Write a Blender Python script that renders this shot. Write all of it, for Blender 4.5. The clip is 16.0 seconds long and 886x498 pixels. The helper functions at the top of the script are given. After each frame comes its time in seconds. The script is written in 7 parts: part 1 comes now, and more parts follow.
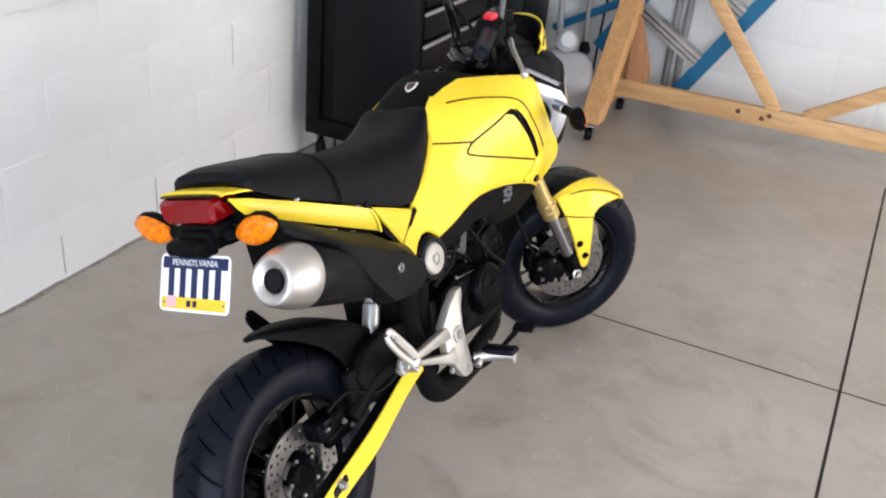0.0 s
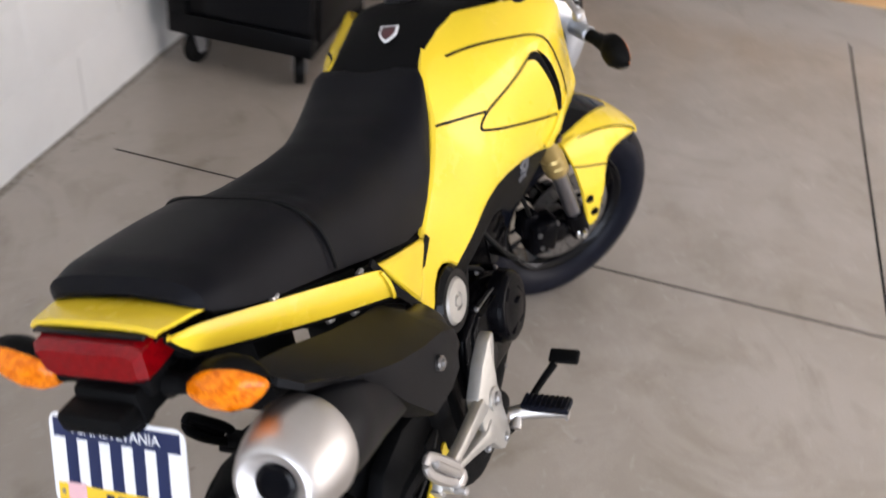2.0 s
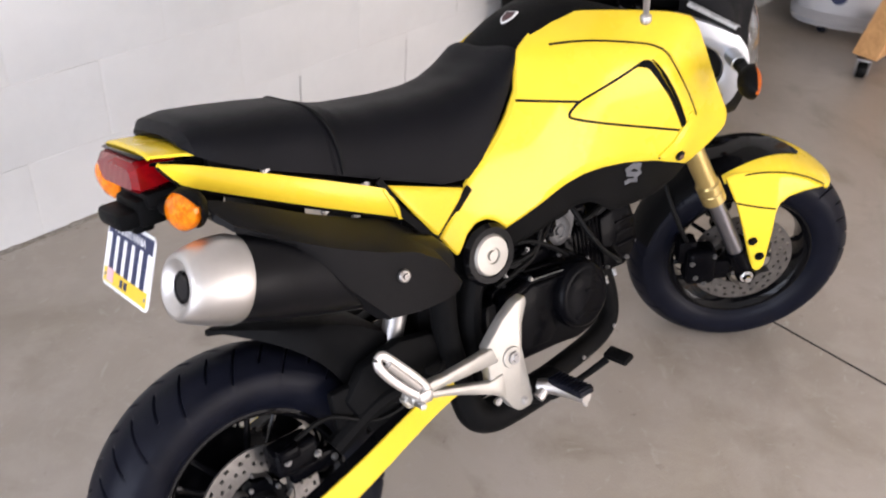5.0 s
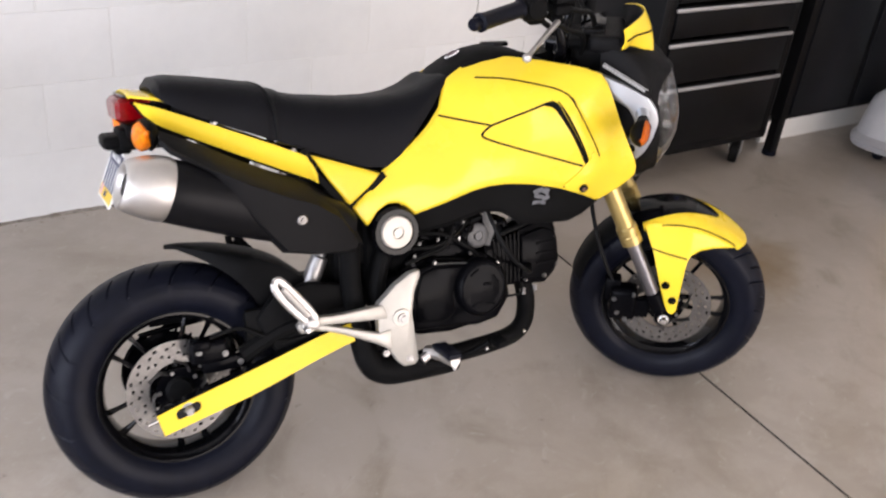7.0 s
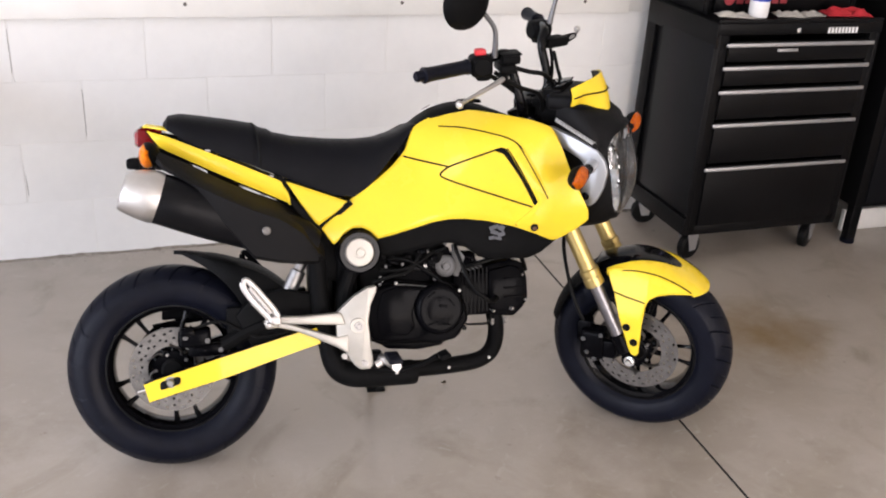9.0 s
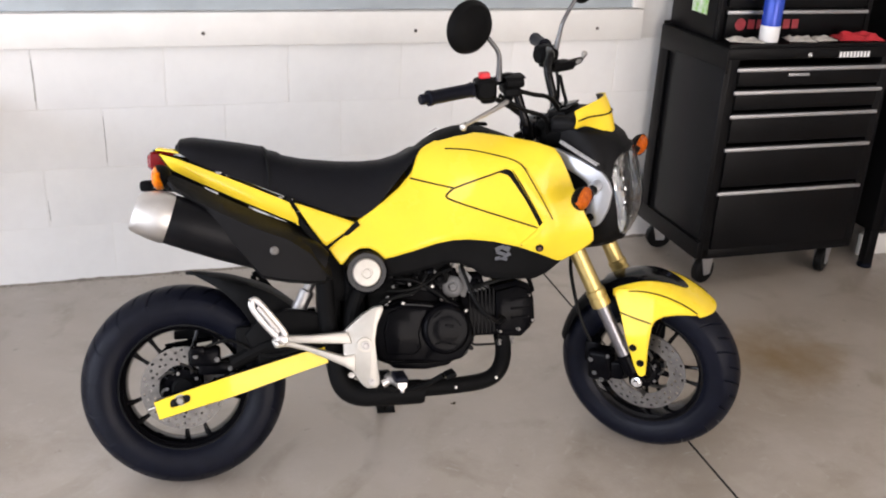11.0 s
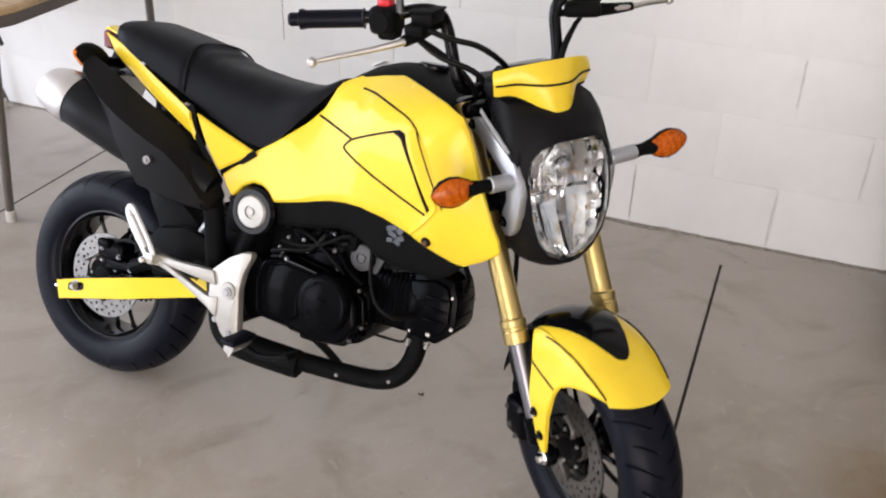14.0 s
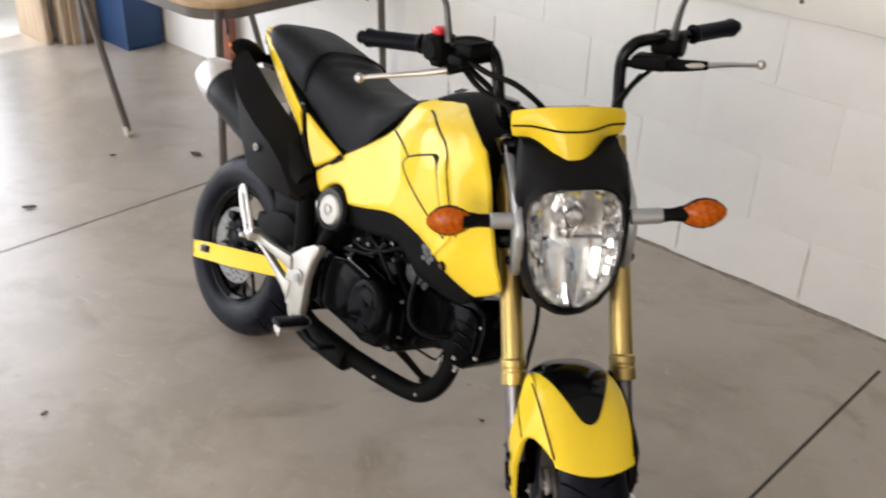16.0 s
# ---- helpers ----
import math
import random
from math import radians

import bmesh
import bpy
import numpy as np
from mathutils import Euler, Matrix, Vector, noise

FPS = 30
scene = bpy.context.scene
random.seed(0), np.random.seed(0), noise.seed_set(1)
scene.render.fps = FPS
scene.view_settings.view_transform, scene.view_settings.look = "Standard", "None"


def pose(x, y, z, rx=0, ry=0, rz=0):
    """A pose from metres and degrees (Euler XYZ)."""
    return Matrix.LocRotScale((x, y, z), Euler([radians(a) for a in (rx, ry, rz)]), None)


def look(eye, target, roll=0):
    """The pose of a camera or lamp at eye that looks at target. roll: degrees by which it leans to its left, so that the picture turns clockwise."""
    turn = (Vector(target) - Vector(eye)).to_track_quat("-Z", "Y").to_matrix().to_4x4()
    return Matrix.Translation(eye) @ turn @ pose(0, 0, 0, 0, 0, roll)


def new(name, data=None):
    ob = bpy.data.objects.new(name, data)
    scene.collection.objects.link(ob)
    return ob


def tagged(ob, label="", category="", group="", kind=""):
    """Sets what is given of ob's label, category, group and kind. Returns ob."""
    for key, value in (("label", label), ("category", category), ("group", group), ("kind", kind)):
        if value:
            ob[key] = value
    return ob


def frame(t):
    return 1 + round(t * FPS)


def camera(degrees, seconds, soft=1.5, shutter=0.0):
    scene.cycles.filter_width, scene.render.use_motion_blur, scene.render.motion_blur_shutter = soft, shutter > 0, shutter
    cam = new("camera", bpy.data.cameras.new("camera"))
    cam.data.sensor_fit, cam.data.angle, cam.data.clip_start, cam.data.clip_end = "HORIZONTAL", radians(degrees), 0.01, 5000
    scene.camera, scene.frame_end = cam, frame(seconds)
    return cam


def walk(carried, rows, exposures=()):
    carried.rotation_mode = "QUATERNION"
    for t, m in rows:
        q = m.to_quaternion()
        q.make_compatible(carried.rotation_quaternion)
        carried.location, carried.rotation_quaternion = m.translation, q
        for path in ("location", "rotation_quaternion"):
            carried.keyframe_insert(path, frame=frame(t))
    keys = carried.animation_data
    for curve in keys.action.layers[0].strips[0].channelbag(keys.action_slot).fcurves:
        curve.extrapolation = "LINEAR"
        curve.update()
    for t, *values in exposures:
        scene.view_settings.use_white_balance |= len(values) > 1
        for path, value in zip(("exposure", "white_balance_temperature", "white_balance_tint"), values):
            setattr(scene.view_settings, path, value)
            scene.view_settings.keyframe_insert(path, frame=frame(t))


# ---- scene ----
cam = camera(49.5, 16.0, 2.0, 0.5)

PATH = [
    (0, (-1.236, -0.776, 1.514), (0.404, -0.088, 0.598), 5.4),
    (0.5, (-1.169, -0.669, 1.501), (0.474, -0.068, 0.533), 5.8),
    (1, (-0.984, -0.573, 1.476), (0.612, 0.06, 0.451), 6.3),
    (1.5, (-0.788, -0.483, 1.487), (0.769, 0.146, 0.402), 7.1),
    (2, (-0.609, -0.221, 1.444), (0.959, 0.071, 0.239), 6.8),
    (2.5, (-0.478, 0.019, 1.439), (0.974, -0.017, 0.064), 6.4),
    (3, (-0.442, 0.1, 1.413), (0.932, -0.089, -0.029), 7.5),
    (3.5, (-0.428, 0.042, 1.411), (0.937, -0.018, -0.05), 5.8),
    (4, (-0.449, -0.238, 1.409), (0.911, 0.192, 0.006), 4.0),
    (6.3, (-0.59, -1.456, 1.543), (0.453, -0.119, 0.483), 5.5),
    (6.5, (-0.572, -1.505, 1.513), (0.454, -0.157, 0.45), 5.9),
    (7, (-0.441, -1.493, 1.512), (0.546, -0.079, 0.499), 6.8),
    (7.5, (-0.271, -1.481, 1.511), (0.628, -0.009, 0.498), 7.1),
    (8, (-0.117, -1.672, 1.531), (0.672, -0.088, 0.599), 6.9),
    (8.5, (-0.045, -1.878, 1.526), (0.598, -0.196, 0.656), 4.1),
    (9, (-0.063, -2.061, 1.531), (0.548, -0.355, 0.685), 3.5),
    (11.3, (0.0, -2.114, 1.522), (0.532, -0.355, 0.732), 2.4),
    (11.5, (0.056, -2.081, 1.523), (0.532, -0.314, 0.715), 2.2),
    (12, (0.303, -2.013, 1.509), (0.577, -0.241, 0.622), 2.0),
    (12.5, (0.581, -1.817, 1.495), (0.666, -0.044, 0.574), 2.9),
    (13, (0.868, -1.707, 1.5), (0.747, 0.035, 0.524), 2.5),
    (13.5, (1.207, -1.697, 1.527), (0.813, -0.007, 0.534), 2.4),
    (14, (1.401, -1.57, 1.502), (0.832, 0.056, 0.487), 2.0),
    (14.5, (1.556, -1.405, 1.509), (0.8, 0.142, 0.492), 3.0),
    (15, (1.746, -1.316, 1.517), (0.821, 0.108, 0.461), 2.7),
    (15.5, (1.894, -1.291, 1.534), (0.854, 0.073, 0.504), 4.4),
    (16, (1.924, -1.284, 1.538), (0.749, -0.003, 0.549), 1.9),
]
walk(cam, [(t, look(eye, target, roll)) for t, eye, target, roll in PATH],
     [(0.0, 0.0, 6300, 10), (1.5, -0.03, 6500, 13), (2.0, -0.15, 6450, 13), (2.4, 0.0, 6350, 12), (3.0, 0.36, 6000, 8), (3.5, 0.48, 6080, 8), (4.1, 0.17, 6500, 15.5), (6.5, 0.0, 6620, 15.5), (9.0, -0.05, 6720, 15.5),
      (12.0, -0.06, 6680, 13), (13.5, -0.13, 6640, 13), (15.0, -0.07, 6450, 12), (15.5, -0.07, 6300, 10), (16.0, -0.28, 7000, 10)])

# world and sun: a bright day outside the open garage door
world = bpy.data.worlds.new("sky")
scene.world = world
world.use_nodes = True
wn = world.node_tree
sky = wn.nodes.new("ShaderNodeTexSky")
sky.sky_type = "NISHITA"
sky.sun_disc = False
sky.sun_elevation = radians(52)
sky.sun_rotation = radians(190)
wn.links.new(sky.outputs[0], wn.nodes["Background"].inputs[0])
wn.nodes["Background"].inputs[1].default_value = 0.15
sun = new("sun", bpy.data.lights.new("sun", "SUN"))
sun.data.energy = 4.0
sun.data.angle = radians(0.5)
sun.data.color = (1.0, 0.95, 0.88)
sun.matrix_world = look((-0.6, -4, 5.2), (0, 0, 0))

# daylight falling in through the door opening
door_light = new("door_daylight", bpy.data.lights.new("door_daylight", "AREA"))
door_light.data.shape = "RECTANGLE"
door_light.data.size, door_light.data.size_y = 5.3, 2.2
door_light.data.energy = 232
door_light.data.color = (0.815, 0.875, 1.0)
door_light.matrix_world = look((-2.95, -1.9, 1.25), (0.5, -1.55, 0.9))

# warm fill from the right, added out of view
side_light = new("side_fill", bpy.data.lights.new("side_fill", "AREA"))
side_light.data.shape = "RECTANGLE"
side_light.data.size, side_light.data.size_y = 3.4, 2.1
side_light.data.energy = 168
side_light.data.color = (1.0, 0.915, 0.87)
side_light.matrix_world = look((1.75, -5.42, 1.2), (1.75, 0, 0.9))

# materials
def mat(name, color, rough=0.5, metal=0.0, var=0.0, scale=8.0, bump=0.0, bscale=120.0, coat=0.0, color2=None, fine=None, trans=0.0, spec=0.5, ior=1.45, rvar=0.0):
    m = bpy.data.materials.new(name)
    m.use_nodes = True
    nt = m.node_tree
    p = nt.nodes["Principled BSDF"]
    p.inputs["Base Color"].default_value = (*color, 1)
    p.inputs["Roughness"].default_value = rough
    p.inputs["Metallic"].default_value = metal
    p.inputs["Coat Weight"].default_value = coat
    p.inputs["Coat Roughness"].default_value = 0.08
    p.inputs["Transmission Weight"].default_value = trans
    p.inputs["Specular IOR Level"].default_value = spec
    p.inputs["IOR"].default_value = ior
    co = nt.nodes.new("ShaderNodeTexCoord")
    if var > 0 or color2:
        n1 = nt.nodes.new("ShaderNodeTexNoise")
        n1.inputs["Scale"].default_value = scale
        n1.inputs["Detail"].default_value = 6
        n1.inputs["Roughness"].default_value = 0.62
        nt.links.new(co.outputs["Object"], n1.inputs["Vector"])
        mx = nt.nodes.new("ShaderNodeMix")
        mx.data_type = "RGBA"
        ramp = nt.nodes.new("ShaderNodeMapRange")
        ramp.inputs[1].default_value, ramp.inputs[2].default_value = 0.35, 0.68
        nt.links.new(n1.outputs["Fac"], ramp.inputs[0])
        nt.links.new(ramp.outputs[0], mx.inputs["Factor"])
        c2 = color2 or tuple(c * (1 - var) for c in color)
        mx.inputs["A"].default_value = (*color, 1)
        mx.inputs["B"].default_value = (*c2, 1)
        nt.links.new(mx.outputs["Result"], p.inputs["Base Color"])
        if rvar > 0:
            rr = nt.nodes.new("ShaderNodeMapRange")
            rr.inputs[3].default_value, rr.inputs[4].default_value = rough - rvar, rough + rvar
            nt.links.new(n1.outputs["Fac"], rr.inputs[0])
            nt.links.new(rr.outputs[0], p.inputs["Roughness"])
    if bump > 0:
        n2 = nt.nodes.new("ShaderNodeTexNoise")
        n2.inputs["Scale"].default_value = bscale
        n2.inputs["Detail"].default_value = 4
        nt.links.new(co.outputs["Object"], n2.inputs["Vector"])
        b = nt.nodes.new("ShaderNodeBump")
        b.inputs["Strength"].default_value = bump
        b.inputs["Distance"].default_value = 0.002
        nt.links.new(n2.outputs["Fac"], b.inputs["Height"])
        nt.links.new(b.outputs[0], p.inputs["Normal"])
    return m


def concrete_mat():
    m = bpy.data.materials.new("concrete")
    m.use_nodes = True
    nt = m.node_tree
    p = nt.nodes["Principled BSDF"]
    geo = nt.nodes.new("ShaderNodeNewGeometry")

    def noise_at(scale, detail, rough=0.6, dist=0.0):
        n = nt.nodes.new("ShaderNodeTexNoise")
        n.inputs["Scale"].default_value = scale
        n.inputs["Detail"].default_value = detail
        n.inputs["Roughness"].default_value = rough
        n.inputs["Distortion"].default_value = dist
        nt.links.new(geo.outputs["Position"], n.inputs["Vector"])
        return n

    def mix(a, b, fac, lo, hi):
        mr = nt.nodes.new("ShaderNodeMapRange")
        mr.inputs[1].default_value, mr.inputs[2].default_value = lo, hi
        nt.links.new(fac, mr.inputs[0])
        mx = nt.nodes.new("ShaderNodeMix")
        mx.data_type = "RGBA"
        nt.links.new(mr.outputs[0], mx.inputs["Factor"])
        for sock, v in (("A", a), ("B", b)):
            if isinstance(v, tuple):
                mx.inputs[sock].default_value = (*v, 1)
            else:
                nt.links.new(v, mx.inputs[sock])
        return mx.outputs["Result"]

    big = noise_at(1.1, 5, 0.6, 0.6)
    mid = noise_at(5.5, 8, 0.7, 0.3)
    grain = noise_at(160, 3, 0.7)
    spots = noise_at(26, 3, 0.5)
    swirl = noise_at(2.2, 6, 0.55, 2.6)
    scuff = noise_at(9.0, 4, 0.6, 4.0)
    c = mix((0.400, 0.352, 0.300), (0.292, 0.250, 0.202), big.outputs["Fac"], 0.35, 0.65)
    c = mix(c, (0.268, 0.226, 0.174), swirl.outputs["Fac"], 0.52, 0.72)
    c = mix(c, (0.425, 0.393, 0.347), scuff.outputs["Fac"], 0.60, 0.80)
    c = mix(c, (0.412, 0.368, 0.320), mid.outputs["Fac"], 0.48, 0.78)
    c = mix(c, (0.20, 0.165, 0.125), spots.outputs["Fac"], 0.70, 0.80)
    c = mix(c, (0.42, 0.39, 0.35), grain.outputs["Fac"], 0.62, 0.85)
    # an old rust-brown stain on the slab
    sep = nt.nodes.new("ShaderNodeVectorMath")
    sep.operation = "DISTANCE"
    wob = nt.nodes.new("ShaderNodeVectorMath")
    wob.operation = "MULTIPLY_ADD"
    nt.links.new(mid.outputs["Color"], wob.inputs[0])
    wob.inputs[1].default_value = (0.5, 0.5, 0)
    nt.links.new(geo.outputs["Position"], wob.inputs[2])
    nt.links.new(wob.outputs[0], sep.inputs[0])
    sep.inputs[1].default_value = (2.15, 0.44, 0)
    c = mix((0.22, 0.15, 0.075), c, sep.outputs["Value"], 0.02, 0.26)
    nt.links.new(c, p.inputs["Base Color"])
    rr = nt.nodes.new("ShaderNodeMapRange")
    rr.inputs[3].default_value, rr.inputs[4].default_value = 0.24, 0.50
    nt.links.new(mid.outputs["Fac"], rr.inputs[0])
    nt.links.new(rr.outputs[0], p.inputs["Roughness"])
    # a worn sealer lies on the slab
    p.inputs["Coat Weight"].default_value = 0.7
    p.inputs["Coat Roughness"].default_value = 0.30
    b = nt.nodes.new("ShaderNodeBump")
    b.inputs["Strength"].default_value = 0.25
    b.inputs["Distance"].default_value = 0.003
    nt.links.new(grain.outputs["Fac"], b.inputs["Height"])
    nt.links.new(b.outputs[0], p.inputs["Normal"])
    return m


def wood_mat(name, a, b, axis=1):
    m = bpy.data.materials.new(name)
    m.use_nodes = True
    nt = m.node_tree
    p = nt.nodes["Principled BSDF"]
    co = nt.nodes.new("ShaderNodeTexCoord")
    mp = nt.nodes.new("ShaderNodeMapping")
    sc = [14.0, 14.0, 14.0]
    sc[axis] = 1.2
    mp.inputs["Scale"].default_value = sc
    nt.links.new(co.outputs["Object"], mp.inputs[0])
    n = nt.nodes.new("ShaderNodeTexNoise")
    n.inputs["Scale"].default_value = 3.0
    n.inputs["Detail"].default_value = 7
    n.inputs["Distortion"].default_value = 1.2
    nt.links.new(mp.outputs[0], n.inputs["Vector"])
    mr = nt.nodes.new("ShaderNodeMapRange")
    mr.inputs[1].default_value, mr.inputs[2].default_value = 0.36, 0.66
    nt.links.new(n.outputs["Fac"], mr.inputs[0])
    mx = nt.nodes.new("ShaderNodeMix")
    mx.data_type = "RGBA"
    mx.inputs["A"].default_value, mx.inputs["B"].default_value = (*a, 1), (*b, 1)
    nt.links.new(mr.outputs[0], mx.inputs["Factor"])
    nt.links.new(mx.outputs["Result"], p.inputs["Base Color"])
    p.inputs["Roughness"].default_value = 0.55
    bp = nt.nodes.new("ShaderNodeBump")
    bp.inputs["Strength"].default_value = 0.2
    bp.inputs["Distance"].default_value = 0.002
    nt.links.new(n.outputs["Fac"], bp.inputs["Height"])
    nt.links.new(bp.outputs[0], p.inputs["Normal"])
    return m


CONCRETE = concrete_mat()
JOINT = mat("joint filler", (0.016, 0.014, 0.012), 0.9, var=0.4, scale=40)
BLOCK = mat("painted block", (0.785, 0.78, 0.762), 0.5, var=0.08, scale=4, bump=0.45, bscale=34)
GAP = mat("painted mortar", (0.77, 0.763, 0.735), 0.6, var=0.06, scale=14, bump=0.4, bscale=140)
BOARD = mat("painted board", (0.78, 0.77, 0.74), 0.45, var=0.06, scale=9, bump=0.15, bscale=40)
PLASTER = mat("ceiling paint", (0.72, 0.71, 0.69), 0.8, var=0.06, scale=3)
YELLOW = mat("yellow wrap", (0.83, 0.598, 0.036), 0.27, var=0.05, scale=5, coat=0.28, bump=0.08, bscale=26, spec=0.20, rvar=0.05)
BLACKP = mat("textured black plastic", (0.005, 0.005, 0.0052), 0.52, var=0.25, scale=20, bump=0.25, bscale=900, spec=0.058)
GLOSSB = mat("gloss black paint", (0.0035, 0.0035, 0.0042), 0.12, var=0.2, scale=10, coat=0.10, spec=0.13)
ENGINE = mat("black engine casting", (0.0026, 0.0026, 0.0034), 0.15, var=0.3, scale=25, bump=0.10, bscale=200, spec=0.05, rvar=0.06)
HOSE = mat("black hose rubber", (0.005, 0.005, 0.005), 0.45, var=0.3, scale=40, spec=0.12)
GUARDP = mat("grained black guard plastic", (0.0066, 0.0064, 0.0070), 0.50, var=0.25, scale=16, bump=0.3, bscale=800, spec=0.12)
CANB = mat("satin black can", (0.004, 0.004, 0.005), 0.38, var=0.2, scale=12, bump=0.06, bscale=300, spec=0.14)
VINYL = mat("black seat vinyl", (0.0046, 0.0048, 0.0066), 0.46, var=0.2, scale=14, bump=0.35, bscale=700, spec=0.11, rvar=0.05)
# the blue in this base colour stands in for sky sheen on the tyres
RUBBER = mat("tyre rubber", (0.0052, 0.0060, 0.0110), 0.36, var=0.3, scale=30, bump=0.15, bscale=300, spec=0.11)
TAPE = mat("black tape line", (0.006, 0.006, 0.006), 0.6, var=0.1, spec=0.12)
ALU = mat("satin aluminium", (0.58, 0.56, 0.54), 0.42, 1.0, var=0.1, scale=18, bump=0.08, bscale=250)
CAST = mat("bead blasted aluminium", (0.47, 0.45, 0.41), 0.45, 0.7, var=0.12, scale=22, bump=0.2, bscale=500)
PRINT = mat("pale print", (0.45, 0.45, 0.45), 0.5, var=0.3, scale=80)
REDD = mat("faded red print", (0.32, 0.03, 0.04), 0.5, var=0.3, scale=50)
SILVER = mat("silver paint", (0.44, 0.455, 0.48), 0.36, 0.75, var=0.05, scale=12)
CHROME = mat("chrome", (0.8, 0.8, 0.8), 0.12, 1.0, var=0.05)
STEEL = mat("plain steel", (0.36, 0.35, 0.34), 0.4, 0.85, var=0.22, scale=45)
DISC = mat("brake disc steel", (0.20, 0.19, 0.18), 0.34, 0.85, var=0.3, scale=60, bump=0.1, bscale=300)
GOLD = mat("gold anodised", (0.52, 0.39, 0.15), 0.32, 0.85, var=0.12, scale=16)


def lens_mat(name, pale, deep, cells, ribs):
    """A moulded lamp lens: prism cells and slanting ribs under a glossy skin."""
    m = bpy.data.materials.new(name)
    m.use_nodes = True
    nt = m.node_tree
    p = nt.nodes["Principled BSDF"]
    co = nt.nodes.new("ShaderNodeTexCoord")
    v = nt.nodes.new("ShaderNodeTexVoronoi")
    v.inputs["Scale"].default_value = cells
    w = nt.nodes.new("ShaderNodeTexWave")
    w.bands_direction = "DIAGONAL"
    w.inputs["Scale"].default_value = ribs
    w.inputs["Distortion"].default_value = 1.5
    for n in (v, w):
        nt.links.new(co.outputs["Object"], n.inputs["Vector"])
    ad = nt.nodes.new("ShaderNodeMath")
    ad.operation = "MULTIPLY_ADD"
    nt.links.new(w.outputs["Fac"], ad.inputs[0])
    ad.inputs[1].default_value = 0.45
    sc = nt.nodes.new("ShaderNodeSeparateColor")
    nt.links.new(v.outputs["Color"], sc.inputs[0])
    nt.links.new(sc.outputs[0], ad.inputs[2])
    mr = nt.nodes.new("ShaderNodeMapRange")
    mr.inputs[1].default_value, mr.inputs[2].default_value = 0.15, 1.25
    nt.links.new(ad.outputs[0], mr.inputs[0])
    mx = nt.nodes.new("ShaderNodeMix")
    mx.data_type = "RGBA"
    mx.inputs["A"].default_value, mx.inputs["B"].default_value = (*deep, 1), (*pale, 1)
    nt.links.new(mr.outputs[0], mx.inputs["Factor"])
    nt.links.new(mx.outputs["Result"], p.inputs["Base Color"])
    b = nt.nodes.new("ShaderNodeBump")
    b.inputs["Strength"].default_value = 0.2
    b.inputs["Distance"].default_value = 0.002
    nt.links.new(ad.outputs[0], b.inputs["Height"])
    nt.links.new(b.outputs[0], p.inputs["Normal"])
    p.inputs["Roughness"].default_value = 0.14
    p.inputs["Specular IOR Level"].default_value = 0.18
    p.inputs["Coat Weight"].default_value = 0.22
    p.inputs["Coat Roughness"].default_value = 0.04
    return m


AMBER = lens_mat("amber lens", (0.54, 0.115, 0.003), (0.33, 0.052, 0.001), 230, 24)
AMBERR = lens_mat("bright amber lens", (0.86, 0.235, 0.004), (0.60, 0.12, 0.001), 230, 24)
REDLENS = lens_mat("red lens", (0.19, 0.001, 0.003), (0.145, 0.0008, 0.0025), 260, 30)
REDP = mat("red plastic", (0.62, 0.02, 0.03), 0.35, var=0.1)
GREYP = mat("grey plastic", (0.25, 0.25, 0.25), 0.45, var=0.1, scale=15)
MAROON = mat("dark maroon print", (0.07, 0.012, 0.016), 0.4, color2=(0.02, 0.02, 0.022), scale=60)
STEMG = mat("dark plated metal", (0.13, 0.13, 0.135), 0.28, 0.85, var=0.15, scale=40)
BOLTD = mat("dull zinc bolt", (0.20, 0.20, 0.20), 0.32, 0.9, var=0.3, scale=60)
BOLTR = mat("rusty bolt", (0.16, 0.085, 0.055), 0.5, 0.4, var=0.4, scale=80)
CAPG = mat("dull grey casting", (0.11, 0.11, 0.112), 0.45, 0.3, var=0.2, scale=40)
STANCH = mat("hard chrome stanchion", (0.21, 0.205, 0.22), 0.3, 0.9, var=0.12, scale=30)
DECAL = mat("grey decal", (0.060, 0.064, 0.076), 0.45, var=0.3, scale=60)
WHITE = mat("white enamel", (0.78, 0.78, 0.78), 0.35, var=0.03)
NAVY = mat("plate navy", (0.007, 0.015, 0.065), 0.4, var=0.05)
PLATEY = mat("plate yellow", (0.80, 0.52, 0.03), 0.4, var=0.05)
PINK = mat("sticker pink", (0.75, 0.45, 0.47), 0.5, var=0.1)
CHESTB = mat("black cabinet enamel", (0.005, 0.005, 0.0055), 0.36, var=0.3, scale=6, bump=0.05, bscale=200, spec=0.11)
STRIP = mat("drawer pull aluminium", (0.40, 0.40, 0.41), 0.45, 0.7, var=0.1, scale=30)
PINE = wood_mat("pine lumber", (0.66, 0.41, 0.19), (0.52, 0.29, 0.12), 1)
PINEZ = wood_mat("pine lumber upright", (0.58, 0.32, 0.13), (0.44, 0.23, 0.085), 2)
KNOT = mat("pine knot", (0.16, 0.07, 0.03), 0.6, var=0.5, scale=80)
BLUE = mat("blue painted ladder", (0.010, 0.145, 0.30), 0.4, var=0.25, scale=12)
BINB = mat("blue plastic bin", (0.012, 0.045, 0.13), 0.45, var=0.2, scale=6)
TABLE = wood_mat("tan table top", (0.42, 0.29, 0.16), (0.33, 0.22, 0.12), 0)
LEG = mat("brown table leg", (0.10, 0.085, 0.075), 0.45, var=0.2, scale=15)
LEAF = mat("dry leaf", (0.08, 0.06, 0.04), 0.8, var=0.4, scale=60)
